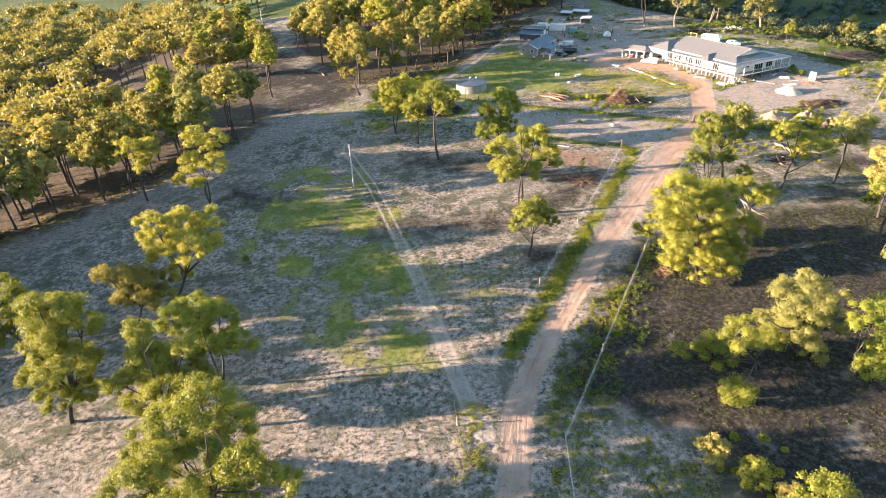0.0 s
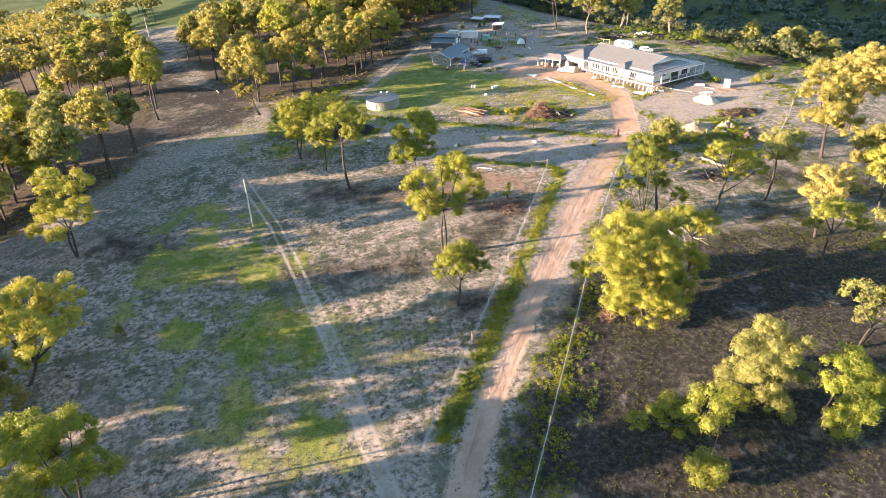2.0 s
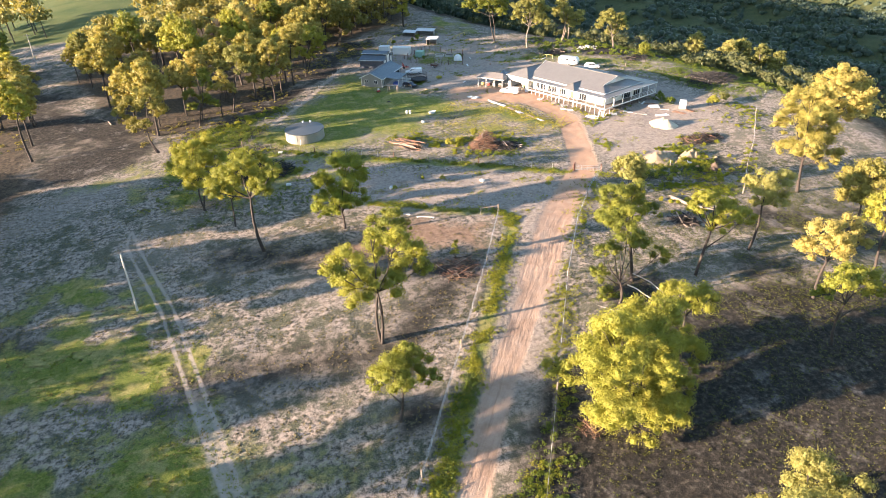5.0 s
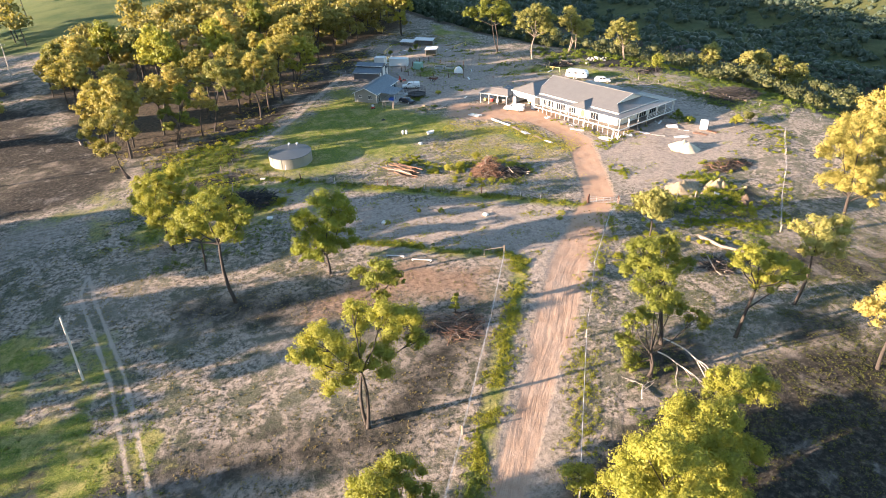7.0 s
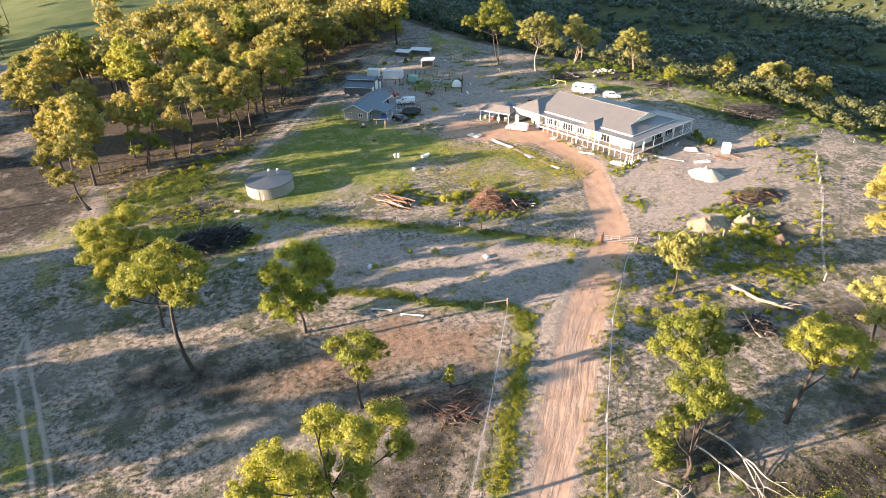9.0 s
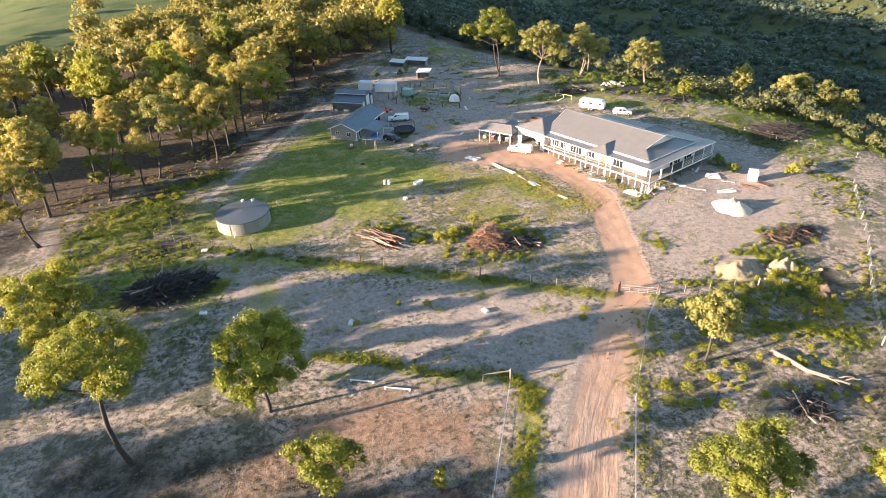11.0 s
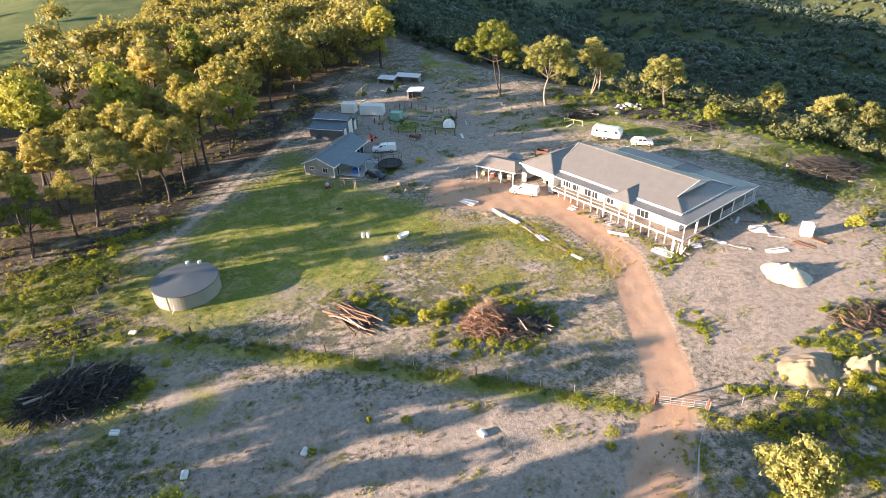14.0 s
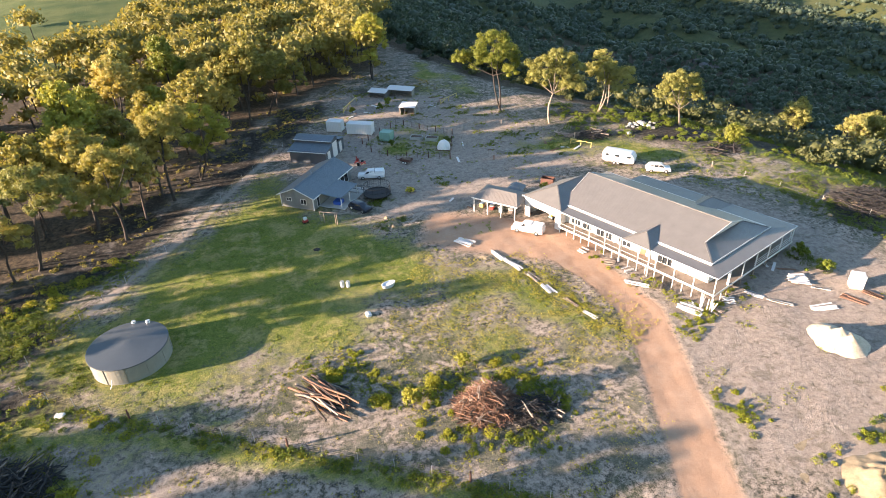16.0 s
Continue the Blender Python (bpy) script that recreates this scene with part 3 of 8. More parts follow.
    bare = np.maximum(bare, 0.55 * area(x, y, [(-60, 36), (2, 36), (2, 54), (-20, 56), (-56, 52)], 8))
    bare = np.maximum(bare, 0.72 * strip(x, y, DRIVE[5:10], 11, 4))
    litter = area(x, y, [(14.5, 51), (16, 57), (22.5, 67), (35, 84), (44, 88), (58, 92), (76, 92), (96, 84), (130, 80), (142, 52), (128, 18), (104, -8), (70, 2), (48, -10), (33, 14), (29, 43), (21, 49)], 5)
    # corridor litter, with the shade of the west wood put into its darkness
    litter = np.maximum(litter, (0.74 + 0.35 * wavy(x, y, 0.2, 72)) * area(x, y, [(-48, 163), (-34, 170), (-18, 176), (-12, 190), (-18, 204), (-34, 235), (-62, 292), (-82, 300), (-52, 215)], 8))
    litter = np.maximum(litter, (0.52 + 0.34 * wavy(x, y, 0.2, 69)) * area(x, y, [(44, 88), (52, 102), (66, 110), (84, 113), (110, 113), (130, 104), (110, 88)], 8))
    litter = np.maximum(litter, (0.75 + 0.25 * wavy(x, y, 0.15, 67)) * area(x, y, [(112, 226), (104, 240), (112, 252), (134, 238), (150, 214), (160, 180), (152, 150), (142, 160), (140, 186), (132, 204), (122, 214)], 9))
    litter = np.maximum(litter, (0.62 + 0.3 * wavy(x, y, 0.4, 98)) * area(x, y, [(-14, 176), (3, 168), (13, 168), (17, 174), (14, 181), (12, 188), (9, 199), (-4, 197), (-14, 190)], 5))
    litter = np.maximum(litter, 0.72 * area(x, y, [(-12, 160), (0, 156), (14, 158), (18, 165), (8, 171), (-6, 176), (-16, 172)], 8))
    litter = np.maximum(litter, 0.72 * strip(x, y, [(-38, 120), (-10, 100), (20, 96), (34, 110), (20, 122), (0, 128)], 14, 8))
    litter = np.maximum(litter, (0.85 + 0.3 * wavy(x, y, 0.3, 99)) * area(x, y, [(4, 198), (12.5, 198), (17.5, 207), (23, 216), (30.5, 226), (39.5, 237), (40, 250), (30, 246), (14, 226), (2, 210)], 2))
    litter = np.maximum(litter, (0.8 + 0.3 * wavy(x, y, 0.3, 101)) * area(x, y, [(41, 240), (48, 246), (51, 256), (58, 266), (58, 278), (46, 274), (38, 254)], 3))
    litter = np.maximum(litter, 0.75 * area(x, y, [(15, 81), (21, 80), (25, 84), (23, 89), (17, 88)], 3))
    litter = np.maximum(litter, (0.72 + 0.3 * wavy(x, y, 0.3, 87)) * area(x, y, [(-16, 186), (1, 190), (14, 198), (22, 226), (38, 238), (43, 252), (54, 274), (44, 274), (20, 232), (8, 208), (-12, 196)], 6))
    litter = np.maximum(litter, (0.60 + 0.35 * wavy(x, y, 0.3, 88)) * area(x, y, [(56, 250), (64, 252), (84, 240), (100, 238), (96, 262), (84, 282), (62, 284)], 8))
    litter = np.maximum(litter, (0.55 + 0.35 * wavy(x, y, 0.3, 89)) * area(x, y, [(96, 222), (112, 216), (124, 204), (132, 204), (126, 220), (112, 238), (98, 236)], 6))
    litter = np.maximum(litter, (0.60 + 0.35 * wavy(x, y, 0.35, 93)) * area(x, y, [(74, 133), (78, 126), (88, 119), (99, 124), (101, 131), (95, 134), (88, 131), (82, 132)], 4))
    litter = np.maximum(litter, (0.55 + 0.35 * wavy(x, y, 0.3, 94)) * area(x, y, [(126, 192), (124, 178), (128, 166), (136, 160), (148, 166), (148, 184), (138, 198)], 6))
    arena = 0.8 * area(x, y, [(12, 119), (22, 131), (34, 131), (46, 124), (40, 114), (28, 120)], 6)
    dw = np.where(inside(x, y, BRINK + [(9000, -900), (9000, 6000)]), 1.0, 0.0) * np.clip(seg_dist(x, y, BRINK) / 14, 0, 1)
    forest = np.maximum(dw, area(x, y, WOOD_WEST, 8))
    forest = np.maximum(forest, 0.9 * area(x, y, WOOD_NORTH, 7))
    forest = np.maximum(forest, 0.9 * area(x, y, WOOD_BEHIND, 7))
    field = np.where(inside(x, y, BRINK + [(9000, -900), (9000, 6000)]), 0, 1) * np.clip((y - 318 - 0.25 * np.abs(x + 30)) / 20, 0, 1) * (1 - area(x, y, WOOD_BEHIND, 7))
    field = np.maximum(field, dw * 0.55 * np.clip((np.hypot(x - 50, y - 110) - 900) / 300, 0, 1))
    n = len(xs)
    i = np.arange(n * len(ys)).reshape(len(ys), n)
    faces = np.stack([i[:-1, :-1], i[:-1, 1:], i[1:, 1:], i[1:, :-1]], -1).reshape(-1, 4)
    me = mesh_from("ground", np.stack([x, y, z], 1), faces, 4, M["ground"])
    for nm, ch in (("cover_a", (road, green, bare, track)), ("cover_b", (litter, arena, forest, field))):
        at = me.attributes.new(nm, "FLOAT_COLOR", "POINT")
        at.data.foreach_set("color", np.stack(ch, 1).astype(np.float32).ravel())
    at = me.attributes.new("rut", "FLOAT", "POINT")
    at.data.foreach_set("value", np.minimum(dt + np.clip((y - 140) / 6, 0, 9), 9).astype(np.float32))
    across, run = lane_coords(x, y, DRIVE)
    at = me.attributes.new("lane", "FLOAT_VECTOR", "POINT")
    at.data.foreach_set("vector", np.stack([across * 1.1 + 0.5 * wavy(x, y, 0.16, 71), run * 0.11, 0 * run], 1).astype(np.float32).ravel())
    me.polygons.foreach_set("use_smooth", np.ones(len(me.polygons), bool))
    tagged(new("ground", me), "dry paddock soil with red drive, green lawn and pale sand", "ground", kind="structure")


WOOD_WEST = [(-84, 112), (-74, 122), (-60, 131), (-47, 146), (-43, 160), (-40, 172), (-46, 215), (-58, 250), (-74, 296), (-110, 330), (-260, 330), (-260, 84), (-118, 84), (-100, 98)]
WOOD_NORTH = [(-48, 262), (-38, 242), (-24, 196), (-10, 194), (0, 203), (10, 206), (16, 213), (22, 228), (28, 240), (36, 256), (46, 272), (56, 284), (70, 296), (82, 305), (84, 336), (66, 420), (66, 520), (40, 500), (16, 400), (-4, 352), (-30, 322), (-44, 300)]

WOOD_BEHIND = [(-12, 316), (2, 356), (12, 410), (40, 470), (72, 450), (90, 345), (74, 300), (30, 285)]
build_ground()

# ---- trees ----
ICO = [(0, 0, 1), (0.894, 0, 0.447), (0.276, 0.851, 0.447), (-0.724, 0.526, 0.447), (-0.724, -0.526, 0.447), (0.276, -0.851, 0.447),
       (0.724, 0.526, -0.447), (-0.276, 0.851, -0.447), (-0.894, 0, -0.447), (-0.276, -0.851, -0.447), (0.724, -0.526, -0.447), (0, 0, -1)]
ICO_TRI = [(0, 1 + k, 1 + (k + 1) % 5) for k in range(5)] + [(11, 6 + (k + 1) % 5, 6 + k) for k in range(5)]
ICO_TRI += [(1 + k, 6 + k, 1 + (k + 1) % 5) for k in range(5)] + [(6 + k, 6 + (k + 1) % 5, 1 + (k + 1) % 5) for k in range(5)]


def clumps_of(rng, lobes, share=0.46):
    """Rounded leaf clumps over the outside of each lobe of a crown: x, y, z, radius."""
    lobes = np.array(lobes, float)
    out = []
    for i, (x, y, z, R) in enumerate(lobes):
        rc = float(np.clip(share * R, 0.16, 1.0))
        n = max(7, int(2.5 * (R / rc) ** 2))
        k = np.arange(n) + 0.5
        up = 1 - 1.62 * k / n + rng.normal(0, 0.06, n)
        up = np.clip(up, -0.9, 1)
        az = k * 2.39996 + rng.uniform(0, 6.28)
        ring = np.sqrt(np.clip(1 - up * up, 0, 1))
        d = np.stack([np.cos(az) * ring, np.sin(az) * ring, up], 1) + rng.normal(0, 0.12, (n, 3))
        r = rc * rng.uniform(0.5, 1.3, n)
        p = np.array([x, y, z]) + d * (R - 0.5 * rc) * rng.uniform(0.82, 1.12, (n, 1)) * np.array([1, 1, 0.92])
        deep = np.zeros(n, bool)
        for j, q in enumerate(lobes):
            if j != i:
                deep |= np.linalg.norm(p - q[:3], axis=1) < 0.58 * q[3]
        keep = ~deep & (rng.random(n) > 0.06)
        out.append(np.concatenate([p[keep], r[keep, None]], 1))
    return np.concatenate(out)


def crown_mesh(rng, cl, size, cover, leaf):
    """Leafy clumps: a lumpy inner mass each, under a coat of small sprays."""
    m = len(cl)
    body = np.array(ICO)[None] * (cl[:, 3] * 0.66)[:, None, None] * rng.uniform(0.78, 1.15, (m, 12, 1)) * np.array([1, 1, 0.82]) + cl[:, None, :3]
    bf = (np.arange(m)[:, None, None] * 12 + np.array(ICO_TRI)[None]).reshape(-1, 3)
    n = np.maximum(10, cover * 9.4 * cl[:, 3] ** 2 / (0.835 * size * size)).astype(int)
    own = np.repeat(np.arange(m), n)
    d = sphere_dirs(rng, len(own))
    d[:, 2] = np.where(d[:, 2] < -0.35, -d[:, 2], d[:, 2])
    r = cl[own, 3]
    lump = 1 + 0.16 * np.sin(d[:, 0] * 5.1 + own) * np.cos(d[:, 1] * 5.7 - own * 1.3)
    c = cl[own, :3] + d * (r * lump * rng.uniform(0.52, 1.18, len(own)))[:, None] * np.array([1, 1, 0.86])
    v, f = leaf_cards(rng, c, d + rng.normal(size=d.shape) * 0.5, size * rng.uniform(0.6, 1.4, len(own)))
    return mesh_from("crown", np.concatenate([body.reshape(-1, 3), v]), np.concatenate([bf, f + m * 12]), 3, leaf)


def grow(root, rng, lobes, cl, leaf, bark, stems, size, cover, twigs):
    """Stems that fork into the lobes, limbs with a bend in them, thin twigs to some clumps, and the crown."""
    L = np.array(lobes, float)
    h = (L[:, 2] + L[:, 3]).max()
    r0 = 0.0125 * h + 0.06
    bm = bmesh.new()
    low = max(0.12 * h, (L[:, 2] - L[:, 3]).min())
    groups = [L[np.argsort(L[:, 0])[k::stems]] for k in range(stems)]
    for g in groups:
        if not len(g):
            continue
        off = np.zeros(2) if stems == 1 else rng.uniform(-0.55, 0.55, 2)
        mid = np.average(g[:, :3], axis=0, weights=g[:, 3])
        fork = np.array([mid[0] * 0.62, mid[1] * 0.62, low * 0.75 + mid[2] * 0.25])
        bend = rng.uniform(-0.03, 0.03, 2) * h
        k = 1.0 if stems == 1 else 0.75
        path = [np.array([off[0] * (1 - u) + fork[0] * u + bend[0] * math.sin(3.1 * u), off[1] * (1 - u) + fork[1] * u + bend[1] * math.sin(3.1 * u), -0.2 + (fork[2] + 0.2) * u]) for u in (0, 0.05, 0.3, 0.6, 0.85, 1.0)]
        tube(bm, path, [r0 * 1.5 * k, r0 * 1.05 * k, r0 * 0.88 * k, r0 * 0.78 * k, r0 * 0.68 * k, r0 * 0.55 * k], 7)
        for x, y, z, R in g:
            a = path[-1] if z - 0.3 * R > fork[2] else path[int(rng.integers(3, 5))]
            e = np.array([x, y, z + 0.2 * R])
            q = a * 0.5 + e * 0.5 + np.array([*(rng.uniform(-0.12, 0.12, 2) * R), -0.06 * np.linalg.norm(e - a)])
            tube(bm, [a, a * 0.6 + q * 0.4, q, q * 0.4 + e * 0.6, e], [r0 * 0.5 * k, r0 * 0.42 * k, r0 * 0.32 * k, r0 * 0.22 * k, 0.03], 5, False)
            near = np.argsort(np.linalg.norm(cl[:, :3] - e, axis=1))
            for j in rng.choice(near[:14], min(twigs, len(near[:14])), replace=False):
                w = cl[j, :3]
                tube(bm, [q * 0.5 + e * 0.5, (e + w) / 2 + rng.uniform(-0.15, 0.15, 3), w], [r0 * 0.18, r0 * 0.11, 0.02], 4, False)
    part("trunk", bm, bark, root, flat=False)
    ob = new("crown", crown_mesh(rng, cl, size, cover, leaf))
    ob.parent = root


def gum_tree(m, seed, h, crown, leaf, bark, label, size=0.26, clear=0.36, stems=1, group="", cover=0.5, n_lobe=6, twigs=2):
    """A eucalypt of a given height and crown width, with lobes spread round its fork."""
    rng = np.random.default_rng(seed)
    root = thing("gum_tree", m @ pose(0, 0, 0, -3.2, 2.6, 0), label, "tree", group)
    R, c = crown / 2, h * clear
    lobes = []
    for k in range(n_lobe):
        r = min(R * rng.uniform(0.40, 0.60), (h - c) * 0.42)
        u = (k + 0.5) / n_lobe
        az, reach = k * 2.4 + rng.uniform(-0.4, 0.4) + seed, (R - r) * (1.05 - 0.75 * max(0, u - 0.45)) * rng.uniform(0.75, 1.05)
        lobes.append((math.cos(az) * reach, math.sin(az) * reach, c + r * 0.9 + (h - c - 1.9 * r) * min(1, max(0, u + rng.uniform(-0.12, 0.12))), r))
    lobes.append((rng.uniform(-0.2, 0.2) * R, rng.uniform(-0.2, 0.2) * R, h - R * 0.42, R * 0.42))
    grow(root, rng, lobes, clumps_of(rng, lobes, 0.5), leaf, bark, stems, size, cover, twigs)
    return root


def lobed_tree(x, y, leaf, label, seed, stems, size, lobes, bark=None):
    """A eucalypt whose crown has the given lobes (x, y from the foot, height, radius)."""
    rng = np.random.default_rng(seed)
    root = thing("gum_tree", at_ground(x, y), label, "tree")
    grow(root, rng, lobes, clumps_of(rng, lobes), leaf, bark or M["bark"], stems, size, 0.52, 3)


def at_ground(x, y, rz=0.0, dz=0.0):
    return pose(x, y, float(height(x, y)) + dz, 0, 0, rz)


B_, O_, D_, P_ = M["leaf_bright"], M["leaf_olive"], M["leaf_dark"], M["leaf_pale"]
LB = "yellow-green gum tree with rounded leaf clumps on dry grass"
LO = "olive-leaved gum tree with a forked dark trunk"
LD = "dense dark-green tree with a short trunk"
LP = "pale grey-green gum tree with light limbs"
lobed_tree(20.0, 131.0, D_, LD, 400, 1, 0.14, [(1.3, -2, 12.1, 3.06), (-2.3, 1.8, 8.5, 2.46), (1.6, 1.7, 5.3, 3.01), (-2, -0, 5.9, 2.68), (3, -0.6, 9.6, 2.12), (-0.8, -2.1, 5.6, 1.96), (-3.5, 2.7, 2.6, 1.6)])
lobed_tree(24.4, 114.8, B_, LB, 401, 1, 0.14, [(0.1, -1.3, 10.5, 2.25), (-1.6, 1.4, 8.4, 1.3), (2.6, 0.9, 7.1, 1.46), (0.4, -0.6, 5.8, 1.18), (-0.8, 0.5, 7.6, 1.17)])
lobed_tree(18.9, 98.3, B_, LB, 402, 2, 0.107, [(-3.7, -2.2, 14.7, 2.42), (1.1, 2, 13.3, 2.26), (5.4, 3, 10.1, 2.52), (-2.7, -0.5, 9.8, 2.39), (1.3, 0.3, 9.1, 2.28), (-5.8, -3.2, 15, 1.04), (6.6, 1.3, 9.5, 1.33), (2.5, -3.4, 17.3, 1.65), (-4.1, 2.9, 9.3, 1.31), (0, -0.7, 17, 1.07)])
lobed_tree(17.6, 84.1, B_, LB, 403, 1, 0.107, [(-0.8, -1.3, 9.3, 2.06), (2.5, 0.3, 8.3, 1.99), (-1.6, 2.7, 4.7, 1.33), (3.2, -1.6, 7.3, 1.27), (1.4, -0.1, 9.9, 1.39), (0.3, -2.4, 8.5, 1.5)])
lobed_tree(-4.1, 148.4, B_, LB, 404, 2, 0.14, [(0.2, -2.1, 11.8, 3.34), (3, 0.5, 12.2, 2.5), (-2.5, 3.6, 8.9, 2.1), (1.4, -1.2, 7.6, 3.2), (4.8, -1, 10.4, 1.82), (-0.4, -2.9, 6.8, 1.81)])
lobed_tree(5.6, 128.5, B_, LB, 405, 1, 0.14, [(-0.7, -2.6, 16.3, 2.86), (2.5, 1.2, 13.6, 2.61), (-4.2, 5.1, 11.2, 2.47), (1.5, -1.6, 12.4, 1.97), (-5.8, 2.3, 11.1, 1.41), (4.2, -5.4, 16.3, 1.32), (0.6, 2.6, 16, 1.8)])
lobed_tree(1.3, 139.4, B_, LB, 406, 1, 0.14, [(1, -1, 8.4, 1.62), (-0.5, 0.6, 7.1, 1.54), (1.7, 0.5, 6.2, 1.33)])
lobed_tree(42.7, 74.7, B_, "large bushy yellow-green tree leafy down to the ground", 407, 2, 0.107, [(-6.6, -2.4, 15.4, 3.22), (1.7, 2.5, 11.4, 3.48), (7.3, 3.9, 5, 3.15), (-6.8, 0.3, 10.1, 2.66), (-0.9, 1.1, 6.1, 4.09), (-6.8, -4.5, 8.5, 2.16), (-7.3, 6.5, 4.8, 1.62), (-0.2, -3.4, 5.8, 2.02), (5.7, 0.5, 2.8, 1.9), (-2, -0.3, 10.8, 4.01), (2.6, -1.6, 2.2, 2.3), (-1.4, -2.2, 2.0, 2.2), (5.2, 0.6, 2.6, 2.2), (-4.2, 0.4, 2.4, 2.0), (1, 2, 3.2, 2.8)])
lobed_tree(53.8, 81.6, B_, LB, 408, 1, 0.107, [(-2.7, -0.5, 10.9, 1.78), (1.6, 0.4, 8.9, 1.69), (0.9, 1.5, 7.5, 1.72), (-3.7, 0.6, 11.2, 1.05)])
lobed_tree(58.0, 98.6, B_, LB, 409, 1, 0.107, [(-5.7, -0.1, 15.7, 1.82), (-1, 1.6, 14.1, 1.64), (-3.8, 3.8, 10.1, 1.48), (-1.7, -0.2, 12.4, 1.9), (1.2, 0, 12.1, 1.06), (-5.2, -1.2, 14, 1.55)])
lobed_tree(52.7, 93.7, B_, LB, 410, 2, 0.107, [(-2.6, -1.3, 14.6, 2.12), (2.3, 0.8, 9.7, 1.56), (6.3, 1.1, 6.4, 1.4), (-2.4, -0.1, 10.5, 1.18), (-3, 1.4, 5.6, 1.48), (-5.1, -1.6, 11.4, 1.02), (-0.7, 2.4, 0.5, 1.21), (-1.5, -1.2, 15.5, 1.31)])
lobed_tree(67.6, 96.2, B_, LB, 411, 1, 0.107, [(-2.9, -1.1, 13.6, 1.81), (3.4, 0.4, 10.6, 1.94), (7.7, 0.4, 8.2, 1.38), (-3.2, 0.2, 12.6, 1.16), (2, -0.2, 8.5, 1.58), (1.5, -3.5, 11.1, 0.91), (1.9, 1.4, 12.6, 0.96)])
lobed_tree(80.1, 99.1, P_, LP, 412, 1, 0.14, [(-1.2, -0.9, 12.1, 2.05), (2.7, 0.1, 11.6, 1.71), (-0.9, 2, 11.4, 1.34), (1.7, -1, 9.1, 1.71), (-0.2, 0.3, 8.6, 1.34)])
lobed_tree(79.3, 85.5, O_, LO, 413, 1, 0.14, [(-3.3, -1, 12, 2.13), (2.9, 0.6, 10.5, 1.88), (-0.4, 3, 6.7, 1.77), (0.1, -0.8, 8.6, 2.2), (4.3, -0.9, 8.5, 1.2)])
lobed_tree(73.4, 76.9, B_, LB, 414, 1, 0.14, [(-4.2, -0.7, 11.3, 1.71), (1.9, 0.8, 8.9, 2.03), (5.9, 0.9, 6.5, 1.13), (-1.9, -0.2, 11.8, 1.35), (-2.9, 1.2, 8.1, 1.24)])
lobed_tree(94.0, 88.0, B_, LB, 415, 1, 0.14, [(-3.7, -0.1, 12, 2.12), (1.5, 0.4, 8.8, 1.64), (-1.8, 2.2, 8.6, 1.29), (-0.8, -0.2, 7.8, 1.45)])
lobed_tree(104.2, 113.0, O_, LO, 416, 1, 0.14, [(-3.9, -0.7, 18.3, 3.82), (-3, 2.2, 13.5, 3.32), (2.7, 1.8, 11.7, 3.61), (2.4, -1.5, 7.2, 2.7), (-3.6, 1.4, 8.6, 2.48), (-2.6, -2, 10.2, 2.62)])
lobed_tree(79.4, 70.4, P_, LP, 417, 2, 0.14, [(-4.1, -0, 10.9, 2.29), (-2.1, 1.5, 6.5, 1.66), (1.5, 1.3, 6.8, 1.9), (-0.2, -0.4, 10, 2.18)])
lobed_tree(64.8, 60.4, P_, LP, 418, 2, 0.14, [(-4.3, -0.3, 10.2, 1.58), (1.6, 0.6, 7.1, 2.31), (1.4, 1.8, 4.1, 1.47), (2.4, -1.4, 4.9, 1.66), (3.6, -0.8, 7.4, 1.9)])
lobed_tree(48.5, 56.5, P_, LP, 420, 1, 0.107, [(-5.6, -2.2, 10.5, 2.28), (0.7, 1.6, 6, 2.9), (-2.5, 3.4, 1.8, 1.97), (-1.9, -0.9, 4.2, 2.57), (2.9, 0.4, 3.1, 2.19), (-9.5, -3.2, 8.4, 0.94), (-0.7, 2.4, 9, 1.29), (-0.1, -1.9, 0.7, 1.88)])
lobed_tree(41.0, 53.5, B_, LB, 421, 1, 0.107, [(-6.2, -3.4, 9.2, 2.31), (-4.7, 2.7, 0.2, 2.94), (2.4, 4.9, -4.5, 3.58), (2.7, -1.5, -2.9, 2.44), (-10.6, 1.1, 3.2, 1.41), (-6.2, -5.2, 1, 2.13), (6.1, 3.4, -3.1, 1.82), (-1.6, -2.8, -3.5, 1.85), (1.7, 1.7, 2.8, 1.72)])
lobed_tree(51.5, 51.0, D_, LD, 422, 2, 0.107, [(-3.2, -1.8, 10.5, 2.02), (1.7, 1.3, 8.6, 1.73), (0.6, 2.7, -3.9, 1.78), (1, -0.8, 1.3, 1.92), (4.3, 0.2, 4.4, 2.45), (-0.6, -2.9, 6.1, 1.93)])
lobed_tree(31.0, 26.5, B_, LB, 422, 1, 0.107, [(-4.4, -0.8, 15.4, 1.57), (-1.2, 0.7, 13.2, 1.48), (1.3, 1.3, 9.2, 1.38), (-4.2, -0.2, 12.4, 1.21), (-1.5, 0.2, 10.1, 1.79)])
lobed_tree(-46.4, 56.7, B_, LB, 423, 1, 0.107, [(4.5, -1.7, 17.8, 2.59), (5.1, 0.9, 16.6, 2.29), (6, 1.9, 13.7, 2.38), (4.3, -0.8, 14.5, 2.61), (-0.4, 0.3, 7.5, 2.87), (5, -2.5, 11.2, 2.7), (4.3, 1.4, 8.4, 2.1), (1.5, -1.3, 13, 1.47), (-0.2, 0.8, 3.5, 2.16), (3.9, -0.5, 5.4, 2.1)])
